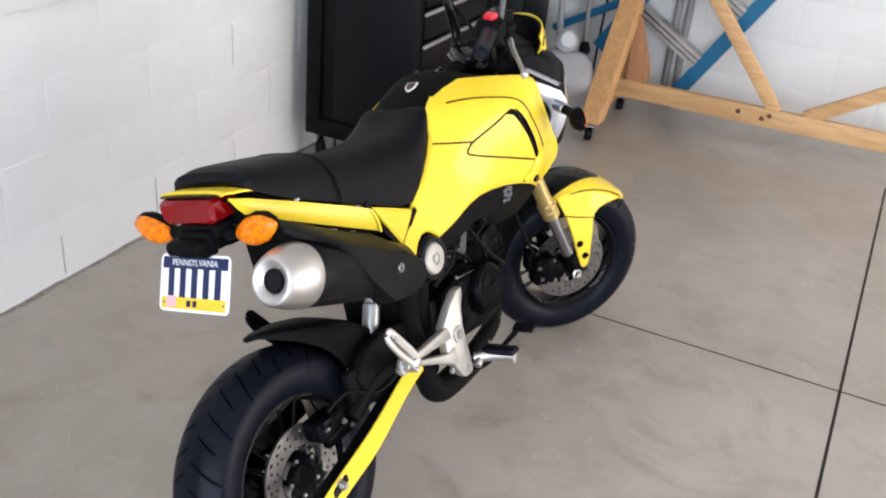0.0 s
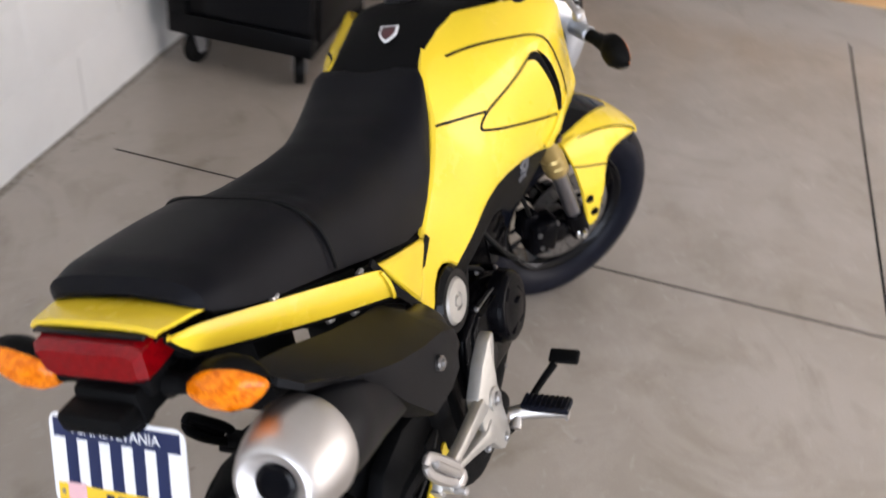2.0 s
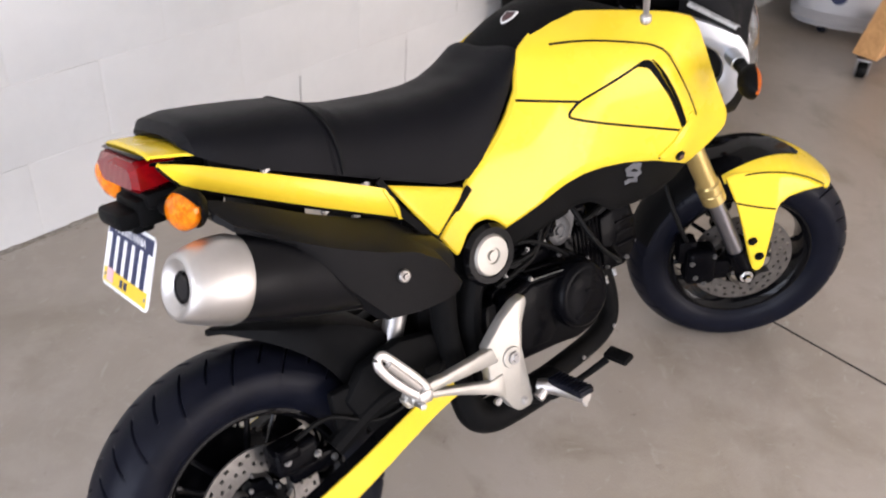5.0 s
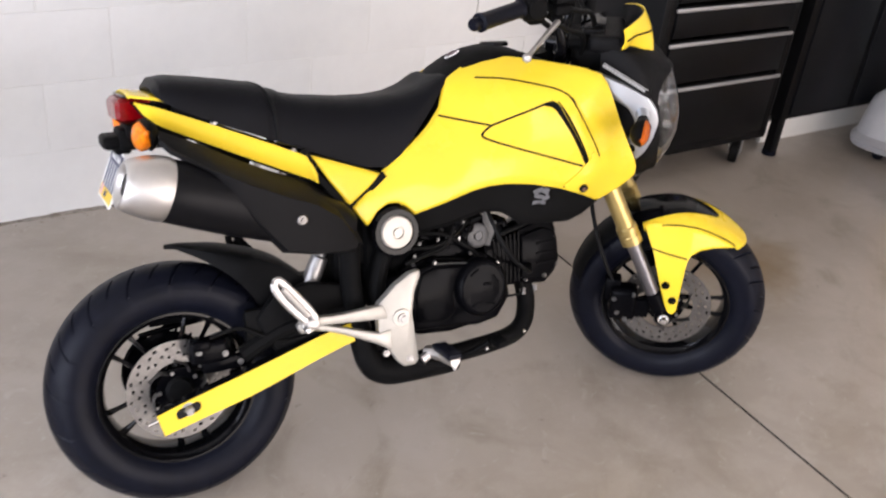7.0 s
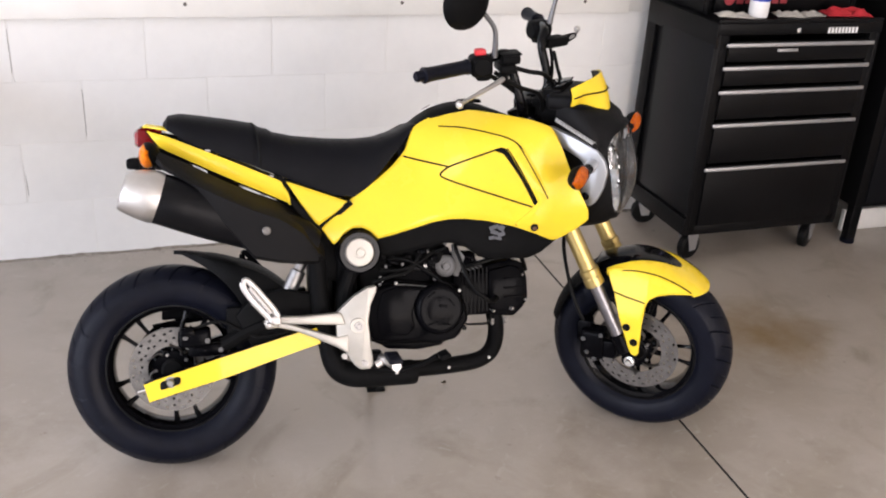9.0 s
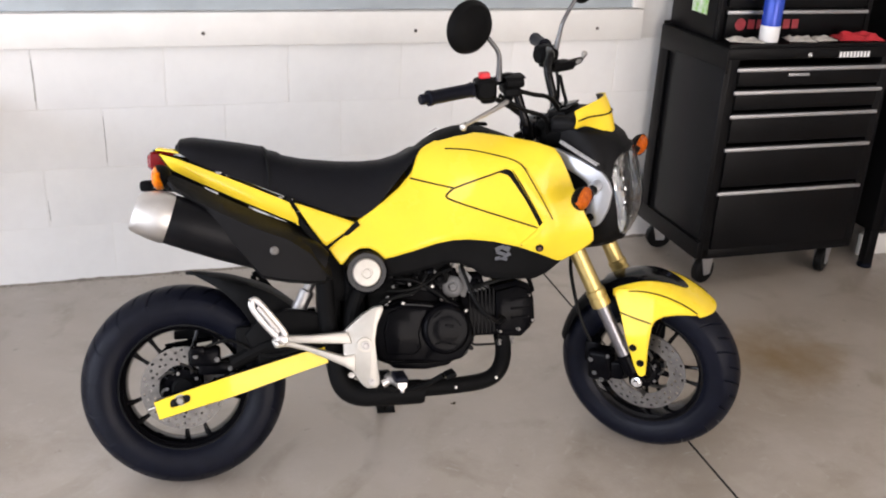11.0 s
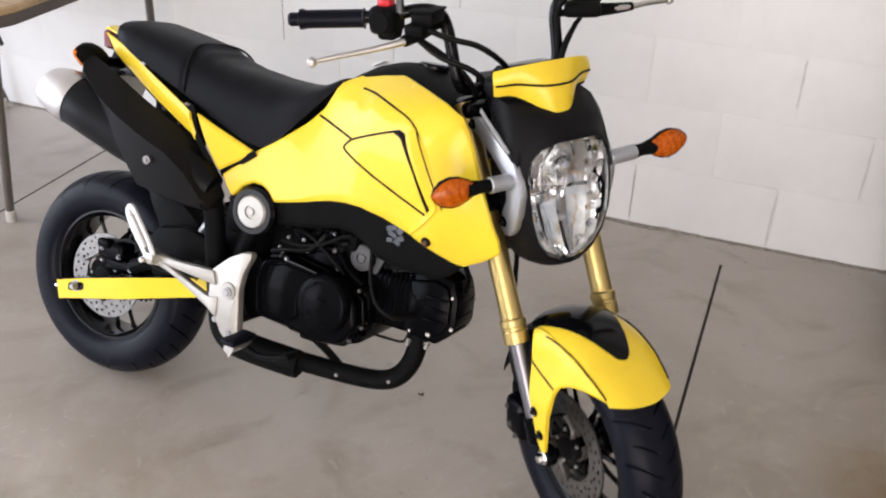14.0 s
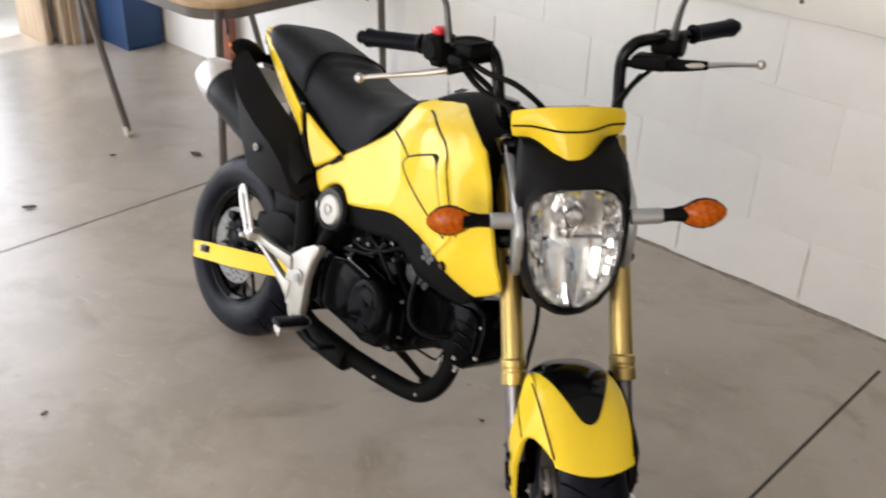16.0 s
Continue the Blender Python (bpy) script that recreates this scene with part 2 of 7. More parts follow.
ASPHALT = mat("driveway", (0.50, 0.49, 0.47), 0.9, var=0.2, scale=1.0, bump=0.3, bscale=80)
GRASS = mat("far ground", (0.10, 0.12, 0.05), 0.95, var=0.4, scale=0.5)


def glass_mat():
    m = bpy.data.materials.new("clear lens")
    m.use_nodes = True
    p = m.node_tree.nodes["Principled BSDF"]
    p.inputs["Base Color"].default_value = (0.95, 0.97, 0.98, 1)
    p.inputs["Roughness"].default_value = 0.02
    p.inputs["Transmission Weight"].default_value = 1.0
    p.inputs["IOR"].default_value = 1.3
    return m


GLASS = glass_mat()
MIRROR = mat("reflector chrome", (0.84, 0.85, 0.86), 0.2, 1.0, var=0.1, scale=30)
REFLECT = mat("metallised reflector", (0.66, 0.66, 0.67), 0.07, 1.0, color2=(0.46, 0.46, 0.46), scale=30, bump=0.12, bscale=60)
DIRT = mat("swept dirt", (0.15, 0.128, 0.105), 0.95, color2=(0.36, 0.33, 0.29), scale=90, bump=0.6, bscale=300)

# mesh tools
def add_mesh(name, bm, material, smooth=30.0):
    me = bpy.data.meshes.new(name)
    bmesh.ops.recalc_face_normals(bm, faces=bm.faces)
    bm.to_mesh(me)
    bm.free()
    me.materials.append(material)
    if smooth:
        me.polygons.foreach_set("use_smooth", [True] * len(me.polygons))
        me.set_sharp_from_angle(angle=radians(smooth))
    return me


def part(name, bm, material, parent, label="", smooth=30.0):
    ob = new(name, add_mesh(name, bm, material, smooth))
    ob.parent = parent
    if label:
        ob["label"] = label
    return ob


def thing(name, label, category, m=None, group="", kind=""):
    ob = new(name)
    ob.empty_display_size = 0.1
    if m is not None:
        ob.matrix_world = m
    return tagged(ob, label, category, group, kind)


def solid(name, bm, material, label, category="", kind="", group="", m=None, smooth=30.0):
    ob = new(name, add_mesh(name, bm, material, smooth))
    if m is not None:
        ob.matrix_world = m
    return tagged(ob, label, category, group, kind)


def join(*bms):
    out = bmesh.new()
    for b in bms:
        me = bpy.data.meshes.new("tmp")
        b.to_mesh(me)
        b.free()
        out.from_mesh(me)
        bpy.data.meshes.remove(me)
    return out


def moved(bm, m):
    bmesh.ops.transform(bm, matrix=m, verts=bm.verts)
    return bm


def mirrored(bm):
    for v in bm.verts:
        v.co.y = -v.co.y
    bmesh.ops.reverse_faces(bm, faces=bm.faces)
    return bm


def box(cx, cy, cz, sx, sy, sz, bevel=0.0, seg=2, m=None):
    bm = bmesh.new()
    bmesh.ops.create_cube(bm, size=1.0)
    for v in bm.verts:
        v.co = Vector((v.co.x * sx, v.co.y * sy, v.co.z * sz))
    if bevel > 0:
        bmesh.ops.bevel(bm, geom=bm.edges[:], offset=bevel, segments=seg, affect="EDGES", profile=0.5)
    if m is not None:
        moved(bm, m)
    return moved(bm, Matrix.Translation((cx, cy, cz)))


def prism(pts, y0, y1, bevel=0.0, seg=2, axis="y"):
    """A polygon in the x-z plane, drawn out from y0 to y1."""
    bm = bmesh.new()
    a = [bm.verts.new((x, y0, z)) for x, z in pts]
    b = [bm.verts.new((x, y1, z)) for x, z in pts]
    bm.faces.new(a)
    bm.faces.new(b[::-1])
    n = len(pts)
    for i in range(n):
        bm.faces.new((a[i], b[i], b[(i + 1) % n], a[(i + 1) % n]))
    bmesh.ops.recalc_face_normals(bm, faces=bm.faces)
    if bevel > 0:
        bmesh.ops.bevel(bm, geom=bm.edges[:], offset=bevel, segments=seg, affect="EDGES", profile=0.5)
    return bm


def loft(rings, closed=True, caps=True):
    bm = bmesh.new()
    vs = [[bm.verts.new(p) for p in r] for r in rings]
    n = len(rings[0])
    for a, b in zip(vs, vs[1:]):
        for i in range(n if closed else n - 1):
            j = (i + 1) % n
            bm.faces.new((a[i], a[j], b[j], b[i]))
    if caps and closed:
        bm.faces.new(vs[0][::-1])
        bm.faces.new(vs[-1])
    return bm


def thicken(bm, t):
    """Gives an open sheet a thickness, along its normals."""
    bmesh.ops.recalc_face_normals(bm, faces=bm.faces)
    bm.normal_update()
    old = list(bm.verts)
    inner = {v: bm.verts.new(v.co - v.normal * t) for v in old}
    faces = list(bm.faces)
    rim = [e for e in bm.edges if e.is_boundary]
    for f in faces:
        bm.faces.new([inner[v] for v in reversed(f.verts)])
    for e in rim:
        a, b = e.verts
        bm.faces.new((a, b, inner[b], inner[a]))
    return bm


def smooth_line(pts, per=6):
    out = []
    n = len(pts)
    P = [Vector(p) for p in pts]
    for i in range(n - 1):
        p0, p1, p2, p3 = P[max(i - 1, 0)], P[i], P[i + 1], P[min(i + 2, n - 1)]
        for k in range(per):
            t = k / per
            out.append(0.5 * ((2 * p1) + (p2 - p0) * t + (2 * p0 - 5 * p1 + 4 * p2 - p3) * t * t + (3 * p1 - p0 - 3 * p2 + p3) * t ** 3))
    out.append(P[-1])
    return out


def tube(pts, r, seg=12, per=6, oval=1.0):
    """A round bar along a smooth line; r may be a list, one a point."""
    line = smooth_line(pts, per) if per > 1 else [Vector(p) for p in pts]
    if isinstance(r, (int, float)):
        rad = [r] * len(line)
    else:
        rad = [float(v) for v in np.interp(np.linspace(0, len(pts) - 1, len(line)), range(len(pts)), r)]
    rings = []
    side = None
    for i, p in enumerate(line):
        d = (line[min(i + 1, len(line) - 1)] - line[max(i - 1, 0)]).normalized()
        if side is None:
            side = d.cross(Vector((0, 0, 1)) if abs(d.z) < 0.9 else Vector((1, 0, 0))).normalized()
        side = (side - d * side.dot(d)).normalized()
        up = d.cross(side)
        rings.append([p + side * (rad[i] * math.cos(a)) + up * (rad[i] * oval * math.sin(a)) for a in (2 * math.pi * k / seg for k in range(seg))])
    return loft(rings)


def turned(profile, seg=32, m=None, caps=True):
    """A body of revolution about z; the profile holds (radius, height)."""
    rings = [[(max(r, 1e-4) * math.cos(2 * math.pi * k / seg), max(r, 1e-4) * math.sin(2 * math.pi * k / seg), h) for k in range(seg)] for r, h in profile]
    bm = loft(rings, caps=caps)
    return moved(bm, m) if m is not None else bm


def along(a, b):
    """The pose with its z axis from a towards b, at a."""
    q = (Vector(b) - Vector(a)).to_track_quat("Z", "Y")
    return Matrix.Translation(a) @ q.to_matrix().to_4x4()


def rod(a, b, r, seg=16, bevel=0.0):
    h = (Vector(b) - Vector(a)).length
    e = min(bevel, r * 0.6)
    prof = [(r - e, 0), (r, e), (r, h - e), (r - e, h)] if e > 0 else [(r, 0), (r, h)]
    return turned(prof, seg, along(a, b))


def bolt(c, d, r=0.006, h=0.005):
    """A hexagon-headed bolt at c that points along d."""
    c, d = Vector(c), Vector(d).normalized()
    a = turned([(r, -h), (r, h * 0.5), (r * 0.8, h)], 6, along(c, c + d))
    b = turned([(r * 1.45, -h), (r * 1.45, -h * 0.35)], 14, along(c, c + d))
    return join(a, b)


def rbf(points):
    """A smooth sheet w(x, z) through points (x, z, w)."""
    P = np.array(points, float)

    def k(d):
        return d * d * np.log(d + 1e-9)

    d = np.hypot(P[:, None, 0] - P[None, :, 0], P[:, None, 1] - P[None, :, 1])
    n = len(P)
    A = np.zeros((n + 3, n + 3))
    A[:n, :n] = k(d) + np.eye(n) * 1e-4
    A[:n, n:], A[n:, :n] = np.c_[np.ones(n), P[:, :2]], np.c_[np.ones(n), P[:, :2]].T
    c = np.linalg.solve(A, np.r_[P[:, 2], 0, 0, 0])

    def w(x, z):
        return float(c[:n] @ k(np.hypot(P[:, 0] - x, P[:, 1] - z)) + c[n] + c[n + 1] * x + c[n + 2] * z)

    return w


def panel(upper, lower, w, cols=60, rows=12, thick=0.004, lift=0.0):
    """A skin on the right flank between two edges given as (x, z), set out by w(x, z) to the side, with its edges rolled in."""
    ux, uz = zip(*upper)
    lx, lz = zip(*lower)
    x0, x1 = max(ux[0], lx[0]), min(ux[-1], lx[-1])
    bm = bmesh.new()
    grid = []
    for i in range(cols + 1):
        x = x0 + (x1 - x0) * (0.5 - 0.5 * math.cos(math.pi * i / cols))
        hi, lo = float(np.interp(x, ux, uz)), float(np.interp(x, lx, lz))
        hi = max(hi, lo + 0.001)
        col = []
        for j in range(rows + 1):
            v = j / rows
            z = lo + (hi - lo) * v
            edge = min(v, 1 - v) * (hi - lo)
            roll = 0.004 * max(0.0, 1 - edge / 0.007) ** 2
            col.append(bm.verts.new((x, -(w(x, z) + lift - roll), z)))
        grid.append(col)
    for a, b in zip(grid, grid[1:]):
        for j in range(rows):
            bm.faces.new((a[j], b[j], b[j + 1], a[j + 1]))
    bm.normal_update()
    if bm.faces and sum(f.normal.y for f in bm.faces) > 0:
        bmesh.ops.reverse_faces(bm, faces=bm.faces)
    inner = {v: bm.verts.new((v.co.x, v.co.y + thick, v.co.z)) for v in list(bm.verts)}
    rim = [e for e in bm.edges if e.is_boundary]
    for f in list(bm.faces):
        bm.faces.new([inner[v] for v in reversed(f.verts)])
    for e in rim:
        a, b = e.verts
        bm.faces.new((a, b, inner[b], inner[a]))
    return bm


def stripe(pts, width, w, lift=0.0012, per=8):
    """A thin tape line on the right flank along points (x, z)."""
    line = smooth_line([(x, 0, z) for x, z in pts], per) if per > 1 else [Vector((x, 0, z)) for x, z in pts]
    rows = []
    for i, p in enumerate(line):
        d = (line[min(i + 1, len(line) - 1)] - line[max(i - 1, 0)]).normalized()
        s = Vector((-d.z, 0, d.x)) * (width / 2)
        ring = []
        for q, out in ((p + s, 0.0), (p + s, lift), (p - s, lift), (p - s, 0.0)):
            ring.append((q.x, -(w(q.x, q.z) + out), q.z))
        rows.append(ring)
    return loft(rows)

# ---- the garage ----
X0, X1, Y0, Y1, ZC = -2.75, 3.62, -5.3, 1.235, 2.75


def slab(x, y):
    """The slab was poured and cut a little out of square with the walls."""
    return x + 0.0222 * y, y - 0.0247 * (x - 1.3)


CUT_X, CUT_Y = ((-0.8425, -0.834), (1.343, 1.3515)), ((-3.303, -3.298), (-0.9635, -0.9545))


def floor_mesh():
    """One slab with saw-cut joints that stop short of the walls."""
    xs = [X0 - 0.2, *CUT_X[0], *CUT_X[1], 3.12, X1 + 0.2]
    ys = [Y0 - 0.2, *CUT_Y[0], *CUT_Y[1], 1.085, Y1 + 0.15]

    def deep(i, j):
        cut_x = i in (1, 3) and j < 5
        cut_y = j in (1, 3) and i < 5
        return cut_x or cut_y

    bm = bmesh.new()
    for i in range(6):
        for j in range(6):
            z = -0.012 if deep(i, j) else 0.0
            a, b, c, d = slab(xs[i], ys[j]), slab(xs[i + 1], ys[j]), slab(xs[i + 1], ys[j + 1]), slab(xs[i], ys[j + 1])
            bm.faces.new([bm.verts.new((*p, z)) for p in (a, b, c, d)])
            for di, dj, p, q in ((1, 0, b, c), (0, 1, c, d)):
                if i + di < 6 and j + dj < 6 and deep(i, j) != deep(i + di, j + dj):
                    bm.faces.new([bm.verts.new((*p, 0)), bm.verts.new((*q, 0)), bm.verts.new((*q, -0.012)), bm.verts.new((*p, -0.012))])
    bmesh.ops.remove_doubles(bm, verts=bm.verts, dist=1e-5)
    low = [bm.verts.new((*slab(x, y), -0.15)) for x, y in ((xs[0], ys[0]), (xs[-1], ys[0]), (xs[-1], ys[-1]), (xs[0], ys[-1]))]
    bm.faces.new(low[::-1])
    return bm


floor = solid("floor", floor_mesh(), CONCRETE, "worn tan concrete slab with saw-cut joints", kind="structure", smooth=0)


def filler(x0, x1, y0, y1):
    """Dirt packed into a saw cut, its surface a little below the slab."""
    corners = [slab(x, y) for x, y in ((x0, y0), (x1, y0), (x1, y1), (x0, y1))]
    part("joint_filler", loft([[(*p, z) for p in corners] for z in (-0.0115, -0.0012)]), JOINT, floor, "dark dirt in the saw cut", 0)


filler(*CUT_X[0], Y0, 1.084)
filler(*CUT_X[1], Y0, 1.084)
for xa, xb in ((X0, CUT_X[0][0]), (CUT_X[0][1], CUT_X[1][0]), (CUT_X[1][1], 3.119)):
    filler(xa, xb, *CUT_Y[1])

ceiling = solid("ceiling", box((X0 + X1) / 2, (Y0 + Y1) / 2, ZC + 0.06, X1 - X0 + 0.4, Y1 - Y0 + 0.4, 0.12), PLASTER, "flat pale painted ceiling", kind="structure", smooth=0)
wall_left = solid("wall_left", box((X0 + X1) / 2, Y1 + 0.1026, ZC / 2, X1 - X0 + 0.4, 0.2, ZC), GAP, "white-painted concrete block wall", kind="structure", smooth=0)
wall_far = solid("wall_far", box(X1 + 0.1026, (Y0 + Y1) / 2, ZC / 2, 0.2, Y1 - Y0, ZC), GAP, "white-painted concrete block wall behind the lumber rack", kind="structure", smooth=0)
# the right wall stays unseen; its opening is added for the side fill
SX0, SX1 = 0.0, 3.5
wall_right = solid("wall_right", join(box((X0 - 0.2 + SX0) / 2, Y0 - 0.1, ZC / 2, SX0 - X0 + 0.2, 0.2, ZC), box((SX1 + X1 + 0.2) / 2, Y0 - 0.1, ZC / 2, X1 + 0.2 - SX1, 0.2, ZC), box((SX0 + SX1) / 2, Y0 - 0.1, (2.25 + ZC) / 2, SX1 - SX0, 0.2, ZC - 2.25)), BLOCK, "white wall out of view, with an opening added for the side fill", kind="structure", smooth=0)
# the door wall: a narrow pier, a lintel and the other jamb
DY0, DY1, DH = -4.6, 0.80, 2.25
wall_door = solid("wall_door", join(box(X0 - 0.1, (DY1 + Y1) / 2, ZC / 2, 0.2, Y1 - DY1, ZC), box(X0 - 0.1, (Y0 + DY0) / 2, ZC / 2, 0.2, DY0 - Y0, ZC),
                                    box(X0 - 0.1, (DY0 + DY1) / 2, (DH + ZC) / 2, 0.2, DY1 - DY0, ZC - DH)), BLOCK, "white wall with a wide open garage doorway", kind="structure", smooth=0)

ground = bmesh.new()
bmesh.ops.create_grid(ground, x_segments=4, y_segments=4, size=400)
moved(ground, Matrix.Translation((0, 0, -0.16)))
solid("ground", ground, GRASS, "mown grass and open ground outside", kind="structure", smooth=0)
solid("driveway", join(box(X0 - 0.1 - 6.0, -5.0, -0.085, 12.0, 16.0, 0.14), box(2.0, Y0 - 4.06, -0.085, 9.7, 8.0, 0.14)), ASPHALT, "sunlit pale concrete driveway", kind="structure", smooth=0)

# the lapped board along the block wall
board = solid("trim_board", box(-0.475, Y1 - 0.020, 0.895, 4.53, 0.040, 0.112, 0.005), BOARD, "white-painted timber board screwed along the wall", kind="structure")
for bx in (-2.4, -1.35, -0.58, 0.163, 0.896, 1.601):
    part("screw", turned([(0.006, 0), (0.006, 0.003), (0.003, 0.004)], 10, along((bx, Y1 - 0.0415, 0.884), (bx, Y1 - 0.1, 0.884))), LEG, board, "dark screw head")


PANE = mat("dusty window pane", (0.42, 0.47, 0.50), 0.12, var=0.25, scale=3, coat=0.4)
window = solid("window_1", box(-0.47, Y1 - 0.0065, 1.19, 4.44, 0.009, 0.472, 0.002), PANE, "dusty blue-grey window pane above the sill board", kind="structure")
part("window_frame", join(box(1.775, Y1 - 0.012, 1.19, 0.05, 0.022, 0.47, 0.003), box(-0.47, Y1 - 0.012, 1.45, 4.54, 0.022, 0.05, 0.003)), BOARD, window, "white painted window frame")


def debris():
    """Crumbs and swept dirt lying along the foot of the block wall."""
    r = random.Random(21)
    bm = bmesh.new()
    n = 420
    rows = []
    for i in range(n + 1):
        x = -1.9 + 4.6 * i / n
        h = 0.004 + 0.008 * max(0.0, noise.noise(Vector((x * 6, 0.2, 0)))) + 0.005 * max(0.0, noise.noise(Vector((x * 31, 5, 0))))
        d = 0.010 + 0.016 * max(0.0, noise.noise(Vector((x * 5, 9, 0)))) + 0.010 * max(0.0, noise.noise(Vector((x * 27, 3, 0))))
        rows.append([(x, Y1 + 0.001, 0.0), (x, Y1 + 0.001, h), (x, Y1 - d * 0.4, h * 0.6), (x, Y1 - d, 0.0005), (x, Y1 - d, 0.0)])
    wedge = loft(rows, closed=True)
    for i in range(220):
        x, y, q = r.uniform(-1.8, 2.6), Y1 - 0.010 - abs(r.gauss(0, 0.024)), r.uniform(0.0010, 0.0034)
        vs = [bm.verts.new((x + q * math.cos(a) * r.uniform(0.6, 1.2), y + q * math.sin(a) * r.uniform(0.6, 1.2), 0.0004)) for a in (0.0, 1.5, 3.1, 4.6)]
        top = bm.verts.new((x, y, q * r.uniform(0.7, 1.3)))
        for k in range(4):
            bm.faces.new((vs[k], vs[(k + 1) % 4], top))
        bm.faces.new(vs[::-1])
    return join(wedge, bm)


solid("floor_debris", debris(), DIRT, "grey crumbs and swept dirt along the wall foot", "debris", kind="stuff", smooth=0)

# ---- things along the walls ----
def caster(parent, x, y, r=0.05, turn=0.0, label="black caster wheel"):
    m = pose(x, y, 0, 0, 0, turn)
    wheel = part("caster", moved(turned([(r * 0.45, -0.016), (r * 0.9, -0.016), (r, -0.010), (r, 0.010), (r * 0.9, 0.016), (r * 0.45, 0.016)], 24, pose(0, 0, r, 90)), m), HOSE, parent, label)
    leg = [(-0.016, r - 0.014), (0.016, r - 0.014), (0.040, 2 * r + 0.012), (-0.028, 2 * r + 0.012)]
    fork = join(prism(leg, -0.024, -0.020), prism(leg, 0.020, 0.024), box(0.008, 0, 2 * r + 0.012, 0.068, 0.052, 0.006, 0.001), rod((0, -0.026, r), (0, 0.026, r), 0.006, 10))
    part("caster_fork", moved(fork, m), STRIP, wheel, "bare zinc-plated caster fork")
    return wheel


def roller_cabinet():
    x0, x1, y0, y1, z0, z1 = 1.862, 2.535, 0.70, 1.165, 0.125, 0.905
    t = thing("tool_cabinet", "black enamelled steel roller tool cabinet with five drawers", "tool cabinet", pose(x0, y0, 0))
    w, d = x1 - x0, y1 - y0
    for sx, k in ((0.0, 1), (w, -1)):
        part("side_wall", box(sx + k * 0.012, d / 2, (z0 + z1) / 2, 0.012, d, z1 - z0 - 0.002, 0.003), CHESTB, t)
        part("front_post", box(0.022 if sx == 0 else w - 0.022, 0.012, (z0 + z1) / 2, 0.044, 0.02, z1 - z0 - 0.02, 0.002), CHESTB, t)
    part("back_wall", box(w / 2, d - 0.008, (z0 + z1) / 2, w - 0.04, 0.014, z1 - z0 - 0.004), CHESTB, t)
    part("bottom", box(w / 2, d / 2, z0 + 0.02, w - 0.004, d - 0.004, 0.04, 0.004), CHESTB, t)
    part("top", box(w / 2, d / 2, z1 - 0.02, w + 0.002, d + 0.002, 0.04, 0.004), CHESTB, t)
    # pressed recess frame on the side panel that faces the room
    zc, zh = (z0 + z1) / 2, z1 - z0
    part("side_frame", join(box(0.0005, d - 0.032, zc, 0.012, 0.062, zh - 0.004, 0.002), box(-0.0005, d / 2, z1 - 0.045, 0.012, d - 0.004, 0.085, 0.002), box(-0.0005, d / 2, z0 + 0.035, 0.012, d - 0.004, 0.066, 0.002)), CHESTB, t)
    part("side_panel", box(-0.0015, 0.172, zc + 0.004, 0.014, 0.336, zh - 0.155, 0.004), GREYD, t, "charcoal pressed side panel")
    tops = [0.850, 0.770, 0.686, 0.566, 0.402]
    lows = [0.775, 0.692, 0.572, 0.408, 0.165]
    for i, (a, b) in enumerate(zip(tops, lows)):
        dr = part("drawer", box(w / 2, 0.004, (a + b) / 2 - 0.004, w - 0.09, 0.02, a - b - 0.006, 0.003), CHESTB, t)
        part("drawer_pull", box(w / 2, -0.010, a - 0.017, w - 0.062, 0.010, 0.014, 0.004), STRIP, dr, "brushed aluminium full-width drawer pull")
    part("lock", turned([(0.009, 0), (0.009, 0.004), (0.006, 0.006), (0.006, 0.002)], 18, along((w * 0.47, 0.0, z1 - 0.027), (w * 0.47, -0.1, z1 - 0.027))), CHROME, t, "chrome key lock")
    bars = [box(w * 0.66 + 0.0145 * i, -0.0005, z1 - 0.028, 0.009, 0.003, 0.020) for i in range(9)]
    part("badge", join(*bars), WHITE, t, "white maker's badge lettering drawn as bars")
    part("label_plate", box(w * 0.42, -0.0075, tops[0] - 0.038, 0.085, 0.003, 0.010, 0.001), STRIP, t, "small aluminium label strip")
    for ly in (0.006, d - 0.006):
        part("lip", box(w / 2, ly, z1 + 0.006, w, 0.012, 0.012, 0.002), CHESTB, t)
    for cx, cy, a in ((0.075, 0.07, 200), (w - 0.065, 0.07, 215), (0.075, d - 0.05, 170), (w - 0.065, d - 0.05, 170)):
        caster(t, cx, cy, 0.052, a)
    return t


GREYD = mat("charcoal enamel", (0.0065, 0.007, 0.0085), 0.4, var=0.2, scale=8, spec=0.13)
roller_cabinet()


